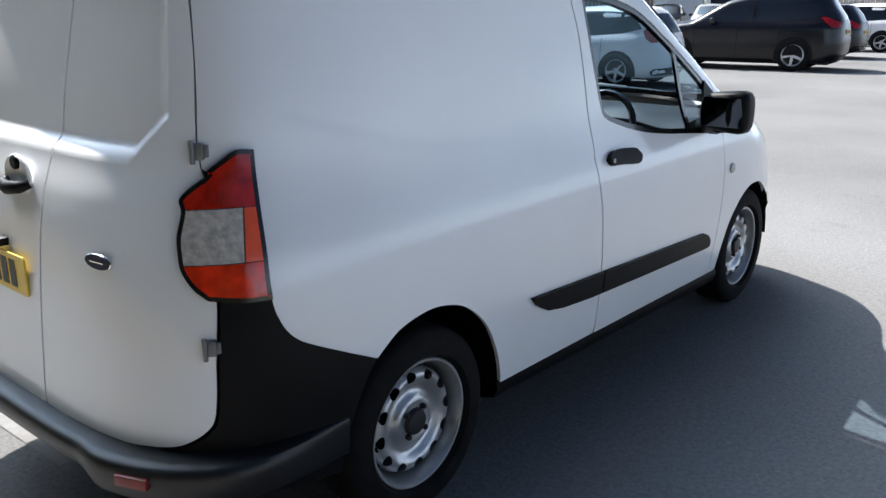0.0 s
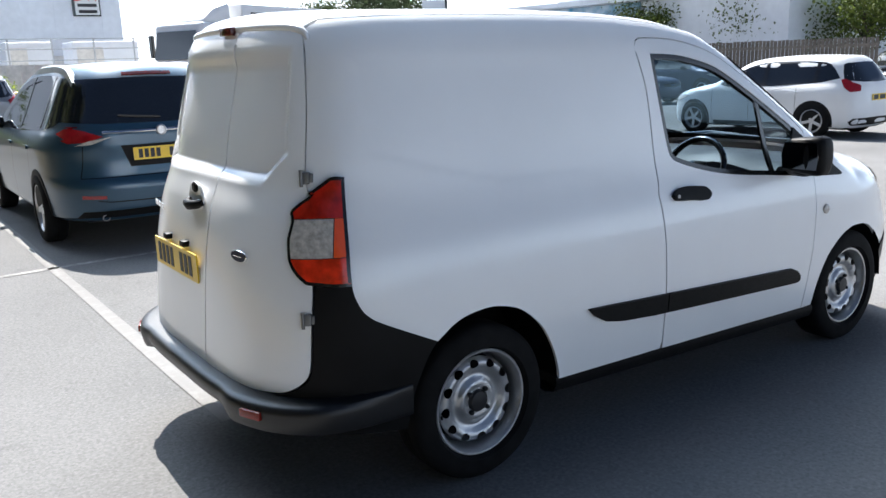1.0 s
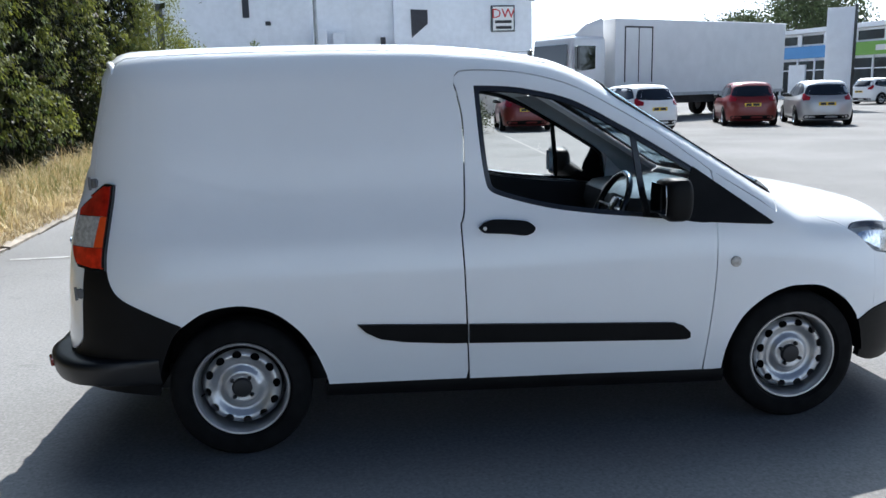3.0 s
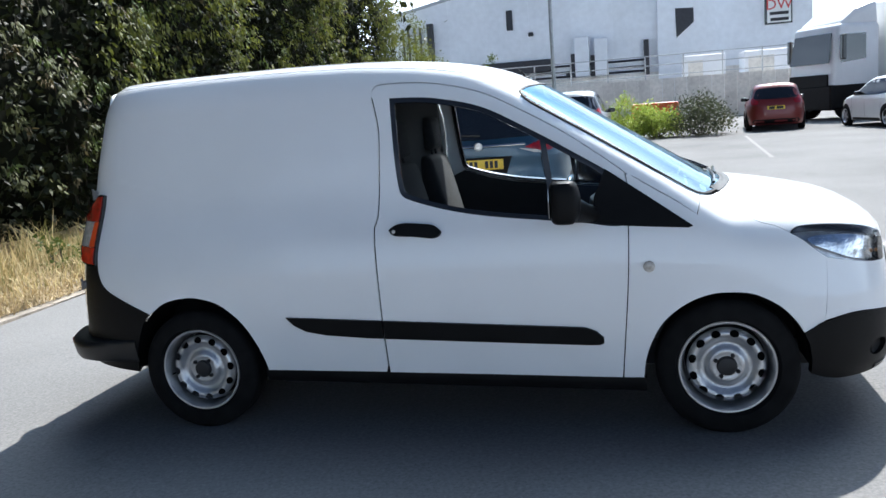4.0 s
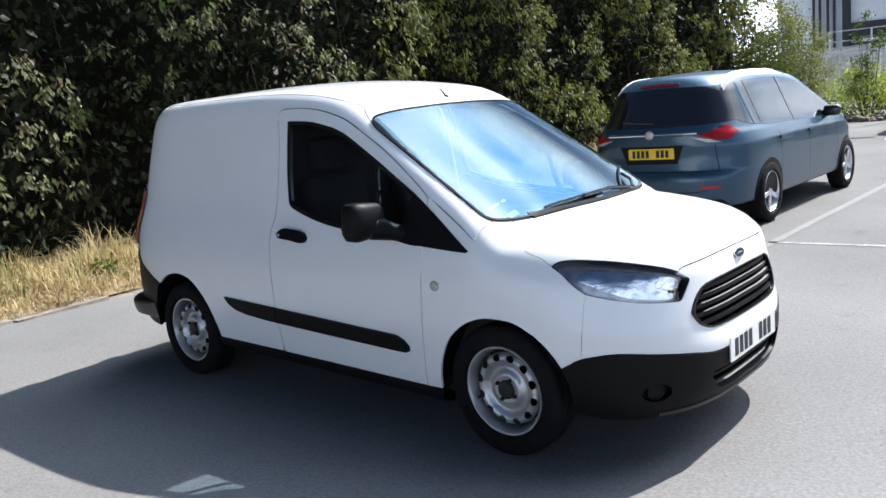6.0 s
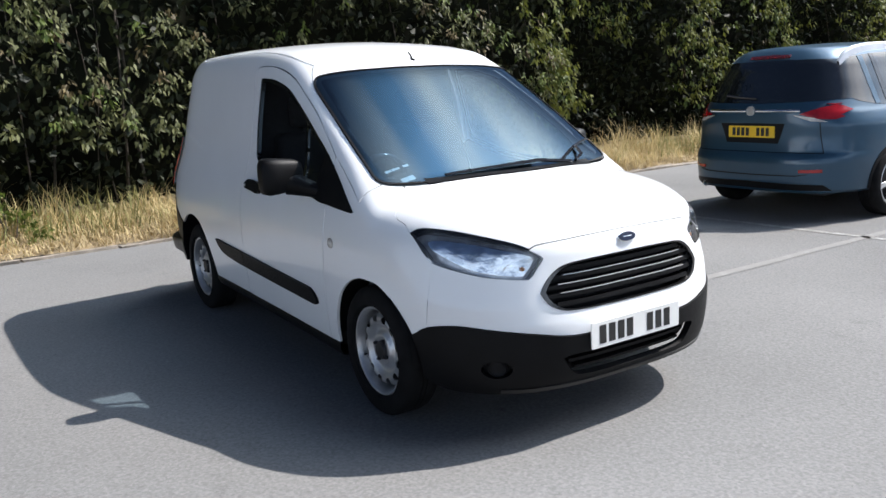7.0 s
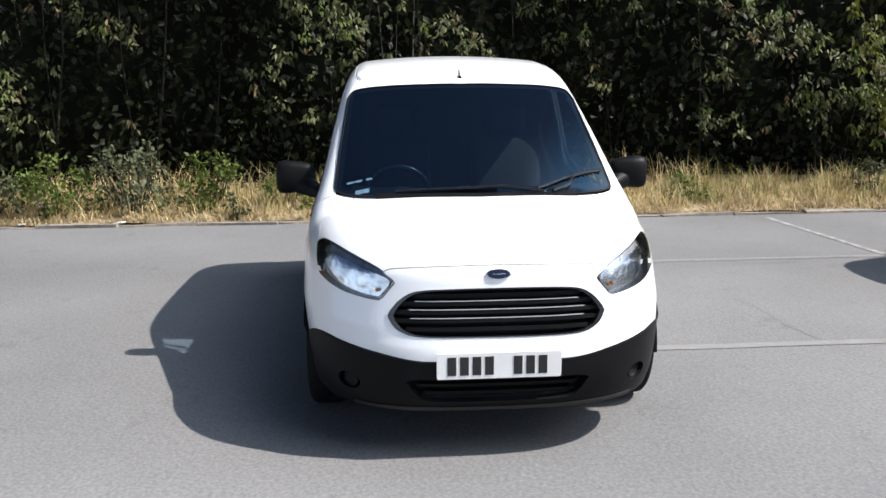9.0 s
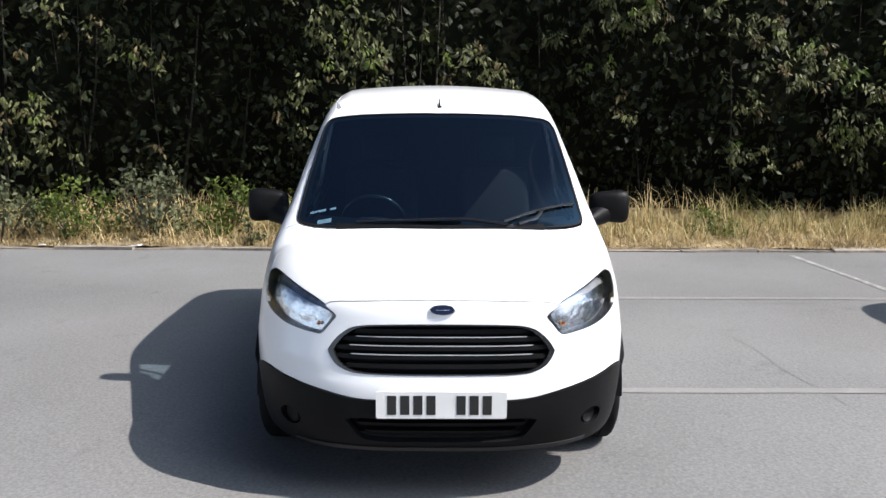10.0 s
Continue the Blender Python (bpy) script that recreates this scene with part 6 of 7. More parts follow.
        overlay("high_stop_lamp", "rear", ls + [(-a, b) for a, b in ls[::-1]][1:-1], CAR_STOP, "dark red stop lamp", 0.02)
        gap = lambda pts, lab="": overlay("tailgate_gap", "rear", rw(pts), SEAL, lab, 0.003, True, 0.0)
        gap([(-0.70, 0.655), (-0.70, 0.648), (-1e-3, 0.648), (-1e-3, 0.655)], "dark shut line of the tailgate")
        gap([(-0.703, 0.65), (-0.696, 0.65), (-0.665, 0.80), (-0.655, 0.93), (-0.662, 0.93), (-0.672, 0.80)])
        # shade of the plate recess, laid on as a flat dark patch
        ls = rw([(-1e-3, 0.925), (-0.36, 0.925), (-0.29, 0.735), (-1e-3, 0.735)])
        overlay("plate_recess", "rear", ls + [(-a, b) for a, b in ls[::-1]][1:-1], SEAL, "flat dark patch standing for the shade in the plate recess", 0.002)
        # thin dark strip drawn for the shade in the bumper crease
        ls = rw([(-1e-3, 0.44), (-0.50, 0.445), (-0.60, 0.46), (-0.60, 0.453), (-0.50, 0.436), (-1e-3, 0.43)])
        overlay("bumper_crease", "rear", ls + [(-a, b) for a, b in ls[::-1]][1:-1], SEAL, "", 0.003)
        part("wiper", tube_bm([tuple(q + np.array([-0.02, 0, 0])) for q in sh.cast("rear", rw([(-0.02, zb + 0.03), (0.2, zb + 0.045), (0.34, zb + 0.06)]))], 0.012, 6), GLOSS_BLACK, c, "rear wiper")
        part("exhaust", lathe_bm([(0.030, -0.1), (0.030, 0.05), (0.025, 0.05), (0.023, 0.0), (0, 0.0)], 20), STEEL, c, "chrome exhaust tip").matrix_world = pose(k["tail"] + 0.10, 0.55, 0.30, 0, 0, 90)
    elif kind == "mpv":
        pts = sh.cast("rear", rw([(float(q), zb - 0.11) for q in np.linspace(-0.40, 0.40, 8)]))
        part("chrome_strip", tube_bm([tuple(q + np.array([-0.012, 0, 0])) for q in pts], 0.018, 6), CHROME, c, "chrome tailgate strip")
    for s in (-1, 1):
        q = sh.cast("side", [(k["win"][6][0] - 0.10, tz + 0.06)])[0]
        bm = box_bm(-0.06, 0.06, -0.10, 0.10, -0.065, 0.065, 0.04, 3)
        part("door_mirror", bm, GLOSS_BLACK, c).matrix_world = pose(q[0], s * (-q[1] + 0.11), q[2])
        part("mirror_foot", box_bm(-0.03, 0.03, -0.06, 0.06, -0.02, 0.02, 0.01), GLOSS_BLACK, c).matrix_world = pose(q[0] + 0.02, s * (-q[1] + 0.02), q[2] - 0.05)
    for x in (0.30, 1.25):
        overlay("door_handle", "side", [(x, tz - 0.13), (x + 0.19, tz - 0.13), (x + 0.19, tz - 0.10), (x, tz - 0.10)], material, "", 0.022, True, 0.02)
    for x in (0.33 if kind != "saloon" else 0.42, 1.28, k["base"] - 0.42):
        overlay("door_gap", "side", [(x - 0.004, 0.30), (x + 0.004, 0.30), (x + 0.004, tz - 0.03), (x - 0.004, tz - 0.03)], SEAL, "", 0.002, True, 0.0)
    overlay("sill", "side", [(0.42, 0.20), (k["base"] - 0.45, 0.20), (k["base"] - 0.45, 0.27), (0.42, 0.27)], BLACK_PLASTIC, "dark sill", 0.006, True)
    part("underbody", box_bm(k["tail"] + 0.25, k["nose"] - 0.3, -k["half"] + 0.25, k["half"] - 0.25, 0.15 + k.get("low", 0.18) - 0.18, 0.34, 0.03), DARK_METAL, c, "dark underbody")
    if rails:
        for s in (-1, 1):
            bm = bmesh.new()
            rows = []
            for x in np.linspace(-0.46, 1.30, 15):
                e = min(1.0, (x + 0.46) / 0.16, (1.30 - x) / 0.3)
                y0 = k["half"] - 0.355
                z = float(sh.cast("top", [(x, y0)])[0][2]) - 0.012
                rows.append([bm.verts.new((x, s * y, zz)) for y, zz in ((y0 - 0.026, z - 0.02), (y0 - 0.020, z + 0.036 * e), (y0, z + 0.044 * e), (y0 + 0.030, z + 0.028 * e), (y0 + 0.042, z - 0.04))])
            for p0, p1 in zip(rows, rows[1:]):
                for i in range(4):
                    bm.faces.new((p0[i], p0[i + 1], p1[i + 1], p1[i]))
            bmesh.ops.recalc_face_normals(bm, faces=bm.faces)
            part("roof_rail", bm, ALLOY, c, "broad bright roof rail")
    c.matrix_world = m
    return c


P_BLUE = paint("steel_blue_paint", (0.020, 0.062, 0.106), 0.4)
P_GREY = paint("grey_paint", (0.20, 0.21, 0.23), 0.5)
P_WHITE = paint("white_car_paint", (0.78, 0.79, 0.80), 0.0)
P_BLACK = mat("black_car_paint", (0.006, 0.006, 0.009), 0.25, vary=0.04, scale=2, spec=0.4)
P_RED = paint("red_paint", (0.17, 0.013, 0.012), 0.2)
P_MAROON = paint("maroon_paint", (0.10, 0.012, 0.018), 0.3)
P_SILVER = paint("silver_paint", (0.45, 0.46, 0.47), 0.5)
P_NAVY = paint("navy_paint", (0.02, 0.03, 0.07), 0.3)

car("mpv", "steel blue people carrier with chrome tailgate strip and yellow plate", P_BLUE, pose(0.51, 5.42, 0, 0, 0, 90), detail=2, rails=True, lamp_style=1)
car("mpv", "grey family car parked before the shrubs", P_GREY, pose(0.62, 18.55, 0, 0, 0, 89), detail=1)
car("hatch", "white hatchback with black rear diffuser", P_WHITE, pose(13.25, 5.45, 0, 0, 0, 92))
car("suv", "black off-roader with alloy wheels", P_BLACK, pose(19.1, 4.25, 0, 0, 0, 96))
car("hatch", "black hatchback in the row of cars", P_BLACK, pose(24.0, 4.9, 0, 0, 0, 93))
car("hatch", "white small car at the end of the row", P_WHITE, pose(28.2, 4.6, 0, 0, 0, 96))
car("hatch", "small red hatchback with yellow plate beside the lorry", P_RED, pose(6.65, 24.2, 0, 0, 0, 84))
car("hatch", "white five-door hatchback near the red car", P_WHITE, pose(9.95, 21.4, 0, 0, 0, 101))
car("saloon", "maroon saloon facing the open tarmac", P_MAROON, pose(17.25, 17.7, 0, 0, 0, -90))
car("hatch", "silver hatchback seen from behind", P_SILVER, pose(16.2, 22.0, 0, 0, 0, 70))
car("hatch", "maroon hatchback with yellow plate beside the silver one", P_RED, pose(14.2, 23.1, 0, 0, 0, 72))
car("hatch", "dark hatchback behind the maroon one", P_BLACK, pose(12.4, 28.0, 0, 0, 0, 75))
car("hatch", "white hatchback before the shop windows", P_WHITE, pose(30.0, 40.5, 0, 0, 0, 15))
car("saloon", "silver saloon half hidden behind the shrubs", P_SILVER, pose(-0.2, 31.0, 0, 0, 0, 178))
car("saloon", "navy saloon beside the maroon one", P_NAVY, pose(20.4, 18.6, 0, 0, 0, -90))
car("suv", "dark blue estate in the second row", P_NAVY, pose(23.6, 18.4, 0, 0, 0, -92))
car("hatch", "silver hatchback in the far row", P_SILVER, pose(38.0, 14.5, 0, 0, 0, 200))
car("hatch", "black hatchback in the far row", P_BLACK, pose(39.5, 17.5, 0, 0, 0, 200))
car("hatch", "white hatchback in the far row", P_WHITE, pose(33.0, 25.0, 0, 0, 0, 185))
car("suv", "black people carrier in the far row", P_BLACK, pose(28.5, 23.0, 0, 0, 0, 180))

# ---- buildings and far things ----
CLAD = mat("white_cladding", (0.80, 0.83, 0.87), 0.5, vary=0.05, scale=0.3, fine=0.05, bump_scale=2.5, random_piece=0.03)
HOARD = mat("hoarding_paint", (0.72, 0.70, 0.66), 0.8, vary=0.15, scale=0.8, fine=0.15, bump_scale=6, random_piece=0.08)
DARK_PIPE = mat("dark_pipe", (0.02, 0.022, 0.03), 0.5, vary=0.2)
GALV = mat("galvanised", (0.42, 0.44, 0.46), 0.5, metal=0.4, vary=0.15)
WOODF = mat("weathered_wood", (0.20, 0.17, 0.14), 0.85, vary=0.25, scale=5, fine=0.2, bump_scale=20, random_piece=0.2)
ORANGE = mat("orange_plastic", (0.62, 0.08, 0.02), 0.5, vary=0.1)
GREEN_SIGN = mat("green_sign", (0.16, 0.38, 0.05), 0.5, vary=0.04)
DEEP_GREEN = mat("deep_green_sign", (0.045, 0.20, 0.025), 0.5, vary=0.05)
PINK_SIGN = mat("pink_sign", (0.50, 0.05, 0.16), 0.5, vary=0.04)
BLUE_SIGN = mat("blue_sign", (0.06, 0.28, 0.62), 0.5, vary=0.04)
RED_PRINT = mat("red_print", (0.55, 0.03, 0.03), 0.6)
MURAL = mat("mural", (0.70, 0.76, 0.80), 0.7, scale=1.1, second=(0.03, 0.26, 0.45))
SHOP_GLASS = mat("shop_glass", (0.025, 0.04, 0.045), 0.05, scale=0.8, second=(0.006, 0.010, 0.012), spec=0.15)


def piece(name, b, material, parent, label=""):
    return part(name, b, material, parent, label, smooth=False)


# warehouse
ware = thing("warehouse", "large white clad warehouse with dark ducts along its wall", "building")
APEX = -2.8


def gable(x):
    """Height of the shallow gable roof."""
    return 10.65 - (0.185 * (x - APEX) if x > APEX else 0.2 * (APEX - x))


def standing(outline, y0, y1):
    """A slab from an outline in x and z, between two depths."""
    return prism_bm([(x, z) for x, z in outline], y1 - y0, Matrix.Translation((0, y0, 0)))


W0, W1 = -16.5, 14.3
piece("wall", standing([(W0, 0), (W1, 0), (W1, gable(W1)), (APEX, gable(APEX)), (W0, gable(W0))], 57.2, 90), CLAD, ware)
x = W0
while x < W1 - 0.1:
    e = min(x + 2.95, W1)
    top = [(e, gable(e)), (x, gable(x))] if not x < APEX < e else [(e, gable(e)), (APEX, gable(APEX)), (x, gable(x))]
    piece("cladding_panel", standing([(x, 2.9), (e, 2.9)] + top, 57.13, 57.2), CLAD, ware)
    x += 2.955
piece("plinth", box_bm(W0, W1, 57.0, 57.2, 0, 2.85), HOARD, ware)
for xa, xb in ((W0 - 0.2, APEX), (APEX, W1 + 0.2)):
    piece("roof_edge", standing([(xa, gable(xa)), (xb, gable(xb)), (xb, gable(xb) + 0.22), (xa, gable(xa) + 0.22)], 56.95, 57.3), GALV, ware)
piece("duct", box_bm(-11.7, -3.15, 56.6, 57.0, 3.45, 4.35, 0.05), DARK_PIPE, ware, "dark band of ducting")
for z in (3.0, 3.3, 3.75):
    piece("pipe", tube_bm([(-11.7 if z < 3.5 else -3.1, 56.8, z), (3.4, 56.8, z)], 0.07, 8), DARK_PIPE, ware)
for x, e, z in ((-1.5, -0.5, 5.65), (-0.12, 0.78, 5.45)):
    piece("vent_box", box_bm(x, e, 56.2, 57.0, 2.9, z, 0.05), CLAD, ware, "white vertical duct box")
    piece("vent_flank", box_bm(x - 0.3, x, 56.7, 57.0, 2.9, z - 1.1), DARK_PIPE, ware)
# narrow dark upright strip at the soffit beside the annexe
piece("drop_pipe", box_bm(3.25, 3.6, 56.7, 57.05, 2.7, 5.1), DARK_PIPE, ware)
piece("annexe", standing([(4.2, 0), (8.0, 0), (8.0, gable(8.0)), (4.2, gable(4.2))], 56.4, 57.2), CLAD, ware)
piece("hatch", prism_bm([(5.45, 5.0), (6.6, 5.95), (6.6, 6.9), (5.4, 6.95)], 0.1, Matrix.Translation((0, 56.32, 0))), DARK_PIPE, ware, "dark opening with a slanted foot")
piece("window_slot", box_bm(-6.3, -5.85, 57.03, 57.13, 6.6, 8.0), DARK_PIPE, ware)
for xx, zz in ((-4.75, 6.05), (-2.2, 3.0)):
    piece("wall_lamp", box_bm(xx, xx + 0.35, 56.8, 57.1, zz, zz + 0.28, 0.05), DARK_PIPE, ware)
piece("dark_upright", box_bm(-12.15, -11.72, 56.7, 57.1, 2.9, 7.6), DARK_PIPE, ware)
for xx in (-14.0, -13.6, -13.1, -12.7):
    piece("riser_pipe", tube_bm([(xx, 56.9, 2.9), (xx, 56.9, 7.4)], 0.09, 8), DARK_PIPE, ware)
sign = thing("wall_sign", "square white sign with red letters on the warehouse", "sign")
piece("board", box_bm(11.25, 13.0, 56.95, 57.08, 5.35, 7.2, 0.02), GLOSS_BLACK, sign)
piece("face", box_bm(11.40, 12.90, 56.90, 56.95, 5.45, 7.10), PLATE_WHITE, sign)
bm = text_bm("DW", 0.95)
bmesh.ops.transform(bm, matrix=Matrix.Translation((12.15, 56.88, 6.60)), verts=bm.verts)
piece("letters", bm, RED_PRINT, sign)
for k, z in enumerate((6.05, 5.65)):
    piece("sign_bar", box_bm(11.55 + 0.05 * k, 12.75, 56.87, 56.9, z - 0.1, z + 0.1), PRINT_BLACK, sign)

# low site wall with mesh fence
site = thing("site_wall", "pale corrugated site hoarding in front of the warehouse", "wall")
x = -13.0
while x < 13:
    piece("hoarding_sheet", box_bm(x, x + 0.58, 40.0, 40.08 + 0.02 * (int(x * 10) % 2), 0, 2.1), HOARD, site)
    x += 0.6
fence = thing("mesh_fence", "grey metal rail fence above the hoarding", "fence")
for i in range(14):
    piece("post", box_bm(-13 + 2 * i, -12.93 + 2 * i, 43.0, 43.07, 0, 3.4), GALV, fence)
for z in (2.3, 2.85, 3.35):
    piece("rail", box_bm(-13, 13.1, 43.02, 43.06, z, z + 0.05), GALV, fence)
for xx, w in ((5.2, 2.2), (8.4, 3.4)):
    crate = thing("site_cabin", "white site container behind the fence", "container")
    piece("body", box_bm(xx, xx + w, 45, 47.5, 0, 3.3, 0.04), CLAD, crate)
    piece("door", box_bm(xx + 0.2, xx + w * 0.45, 44.95, 45, 0.3, 3.0), HOARD, crate)
barrier = thing("road_barrier", "orange plastic road barrier on the tarmac", "barrier")
piece("body", box_bm(2.2, 4.0, 29.6, 30.0, 0.1, 1.05, 0.06), ORANGE, barrier)
piece("foot", box_bm(2.3, 2.7, 29.5, 30.1, 0, 0.12), ORANGE, barrier)
piece("foot", box_bm(3.5, 3.9, 29.5, 30.1, 0, 0.12), ORANGE, barrier)

# lamp post
post = thing("lamp_post", "tall thin grey lamp post", "lamp post")
piece("pole", tube_bm([(-0.35, 24.6, 0), (-0.35, 24.6, 2), (-0.35, 24.6, 9)], [0.09, 0.07, 0.05], 10), GALV, post)
piece("arm", tube_bm([(-0.35, 24.6, 9), (0.3, 24.5, 9.3), (1.0, 24.4, 9.35)], 0.04, 8), GALV, post)
piece("lantern", box_bm(0.9, 1.6, 24.3, 24.5, 9.27, 9.42, 0.04), GALV, post)

# lorry
LORRY_W = paint("lorry_white", (0.76, 0.77, 0.78), 0.0)
lorry = thing("lorry", "white articulated lorry with a plain box trailer", "lorry")
piece("box_body", box_bm(-13.2, -2.4, -1.25, 1.25, 1.05, 4.05, 0.04), LORRY_W, lorry, "plain white box trailer")
piece("box_rail", box_bm(-13.2, -2.4, -1.27, 1.27, 0.95, 1.08), GALV, lorry)
bm = box_bm(-1.95, 0.05, -1.22, 1.22, 1.05, 3.35, 0.16, 4)
for v in bm.verts:
    if v.co.x > -0.4 and v.co.z > 1.7:
        v.co.x -= (v.co.z - 1.7) * 0.16
part("cab", bm, LORRY_W, lorry, "white cab")
part("roof_deflector", prism_bm([(-1.95, 3.25), (-0.30, 3.25), (-0.45, 3.45), (-1.0, 3.85), (-1.9, 4.1)], 2.2, Matrix.Translation((0, -1.1, 0)), 0.1), LORRY_W, lorry)
piece("windscreen", prism_bm([(-1.08, 0), (1.08, 0), (1.0, 1.05), (-1.0, 1.05)], 0.02, Matrix.Translation((0.04, 0, 2.0)) @ pose(0, 0, 0, 0, 0, -90) @ pose(0, 0, 0, 9)), CAR_GLASS, lorry, "dark windscreen")
for s in (-1, 1):
    piece("cab_window", prism_bm([(-1.35, 2.1), (-0.32, 2.0), (-0.42, 2.98), (-1.35, 2.98)], 0.02, Matrix.Translation((0, s * 1.225 - 0.01, 0))), CAR_GLASS, lorry)
    piece("mirror", box_bm(-0.30, -0.15, s * 1.45 - 0.1, s * 1.45 + 0.1, 2.1, 2.95, 0.04), GLOSS_BLACK, lorry)
piece("cab_bumper", box_bm(-1.9, 0.10, -1.24, 1.24, 0.35, 1.25, 0.08), BLACK_PLASTIC, lorry)
piece("grille", box_bm(0.04, 0.11, -1.05, 1.05, 1.2, 1.62, 0.02), BLACK_PLASTIC, lorry)
piece("chassis", box_bm(-13, -0.5, -0.5, 0.5, 0.6, 0.95), DARK_METAL, lorry)
for wx in (-0.75, -4.0, -10.0, -11.3, -12.5):
    for s in (-1, 1):
        w = part("wheel", lathe_bm(tyre_profile(0.5, 0.29, 0.30), 28), RUBBER, lorry)
        w.matrix_world = Matrix.Translation((wx, s * 1.05, 0.5)) @ (pose(0, 0, 0) if s > 0 else pose(0, 0, 0, 0, 0, 180))
        part("rim", lathe_bm([(0.29, 0.08), (0.27, 0.02), (0.12, 0.04), (0.1, 0.1), (0, 0.1)], 24), GALV, w)
for x0, x1, z0, z1 in ((-4.50, -4.44, 1.55, 3.75), (-3.72, -3.68, 1.55, 3.75), (-2.96, -2.90, 1.55, 3.75), (-4.50, -2.90, 3.70, 3.76)):
    piece("door_frame", box_bm(x0, x1, 1.25, 1.262, z0, z1), DARK_METAL, lorry)
lorry.matrix_world = pose(8.6, 28.8, 0, 0, 0, 206)

# shop row
shop = thing("shop_row", "single-storey white shops with pink, blue and green fascias", "building")
S = pose(33.6, 64.0, 0, 0, 0, -84.5)


def shop_piece(name, x0, x1, y0, y1, z0, z1, material, label=""):
    piece(name, box_bm(x0, x1, y0, y1, z0, z1), material, shop, label)


shop_piece("wall", -10, 42, 0, 14, 0, 4.7, CLAD)
shop_piece("roof", -10.5, 42, -0.9, 14, 4.7, 5.0, CLAD, "white overhanging roof edge")
shop_piece("clerestory_shade", -10, 25.8, -0.06, 0, 3.95, 4.55, SHOP_GLASS, "band of dark upper windows")
for k in range(12):
    shop_piece("clerestory_post", -10 + 3 * k, -9.5 + 3 * k, -0.12, 0, 3.8, 4.7, CLAD)
for x0, x1, mt, lab in ((-10, 6.6, PINK_SIGN, "pink fascia"), (6.6, 13.2, BLUE_SIGN, "blue fascia"), (13.6, 19.3, GREEN_SIGN, "light green fascia"), (19.3, 25.7, DEEP_GREEN, "darker green fascia")):
    shop_piece("fascia", x0, x1, -0.35, -0.05, 2.95, 3.8, mt, lab)
for x0, x1, z0, z1 in ((3.4, 5.6, 3.25, 3.45), (16.6, 18.4, 3.2, 3.55), (20.6, 20.9, 3.3, 3.4), (21.8, 22.7, 3.05, 3.7), (23.0, 25.0, 3.42, 3.5)):
    shop_piece("fascia_mark", x0, x1, -0.38, -0.35, z0, z1, PLATE_WHITE, "pale sign drawn as a bar")
for k in range(18):
    x0 = -9.8 + 2 * k
    shop_piece("shop_window", x0, x0 + 1.86, -0.08, -0.02, 0.25, 2.75, SHOP_GLASS, "tall shop window")
    shop_piece("window_post", x0 + 1.86, x0 + 2.0, -0.16, -0.02, 0.0, 2.9, CLAD)
    shop_piece("transom", x0, x0 + 1.86, -0.12, -0.08, 2.05, 2.13, CLAD)
shop_piece("awning", 19.9, 25.6, -0.75, -0.1, 2.45, 2.93, DEEP_GREEN, "dark green awning box")
shop_piece("pier", 19.15, 19.75, -0.45, 0, 0, 2.95, CLAD, "white pier")
for x0, x1, z0, z1 in ((20.3, 22.4, 1.75, 2.2), (20.6, 21.9, 0.4, 1.5), (23.2, 25.0, 0.3, 1.6)):
    shop_piece("window_poster", x0, x1, -0.13, -0.10, z0, z1, PLATE_WHITE if z1 > 2 else HOARD, "pale poster in the shop window")
for x0, x1 in ((4.5, 5.6), (7.2, 9.2)):
    shop_piece("entrance_frame", x0, x1, -0.2, -0.1, 0.0, 2.5, CLAD)
shop_piece("mural", 25.9, 33.0, -0.1, 0, 0.3, 4.65, MURAL, "blue and white wave mural")
for o in list(shop.children):
    o.matrix_world = S @ o.matrix_world
totem = thing("totem_sign", "tall blank white sign tower with a dark edge", "sign")
piece("face", box_bm(-0.62, 0.55, -0.12, 0.10, 0, 4.75, 0.01), CLAD, totem)
piece("edge", box_bm(0.55, 0.68, -0.13, 0.11, 0, 4.85), GLOSS_BLACK, totem)
totem.matrix_world = pose(23.82, 33.6, 0, 0, 0, -33)

# white unit with louvres, behind the wooden fence
unit = thing("white_unit", "plain white industrial unit with dark louvre windows", "building")
piece("wall", box_bm(0, 26, 0, 18, 0, 7.5), CLAD, unit)
piece("parapet", box_bm(-0.2, 26.2, -0.2, 18, 7.5, 7.8), GALV, unit)
for k in range(5):
    piece("louvre", box_bm(4, 10, -0.12, 0, 1.2 + 0.55 * k, 1.6 + 0.55 * k), DARK_PIPE, unit)
unit.matrix_world = pose(44, 46, 0, 0, 0, -62)


def board_fence(x0, y0, x1, y1, h, label):
    f = thing("board_fence", label, "fence")
    a, b = Vector((x0, y0, 0)), Vector((x1, y1, 0))
    n = int((b - a).length / 0.16)
    ang = math.degrees(math.atan2(y1 - y0, x1 - x0))
    rr = random.Random(3)
    me = None
    for i in range(n):
        p = a + (b - a) * (i + 0.5) / n
        if me is None:
            ob = piece("board", box_bm(-0.068, 0.068, -0.012, 0.012, 0.05, h), WOODF, f)
            me = ob.data
        else:
            ob = new("board", me)
            ob.parent = f
        ob.matrix_world = pose(p.x, p.y, rr.uniform(-0.02, 0.02), 0, 0, ang) @ pose(0, 0.02 * (i % 2), 0)
    for z in (0.5, h - 0.35):
        ob = piece("rail", box_bm(0, (b - a).length, 0.03, 0.08, z, z + 0.09), WOODF, f)
        ob.matrix_world = pose(x0, y0, 0, 0, 0, ang)


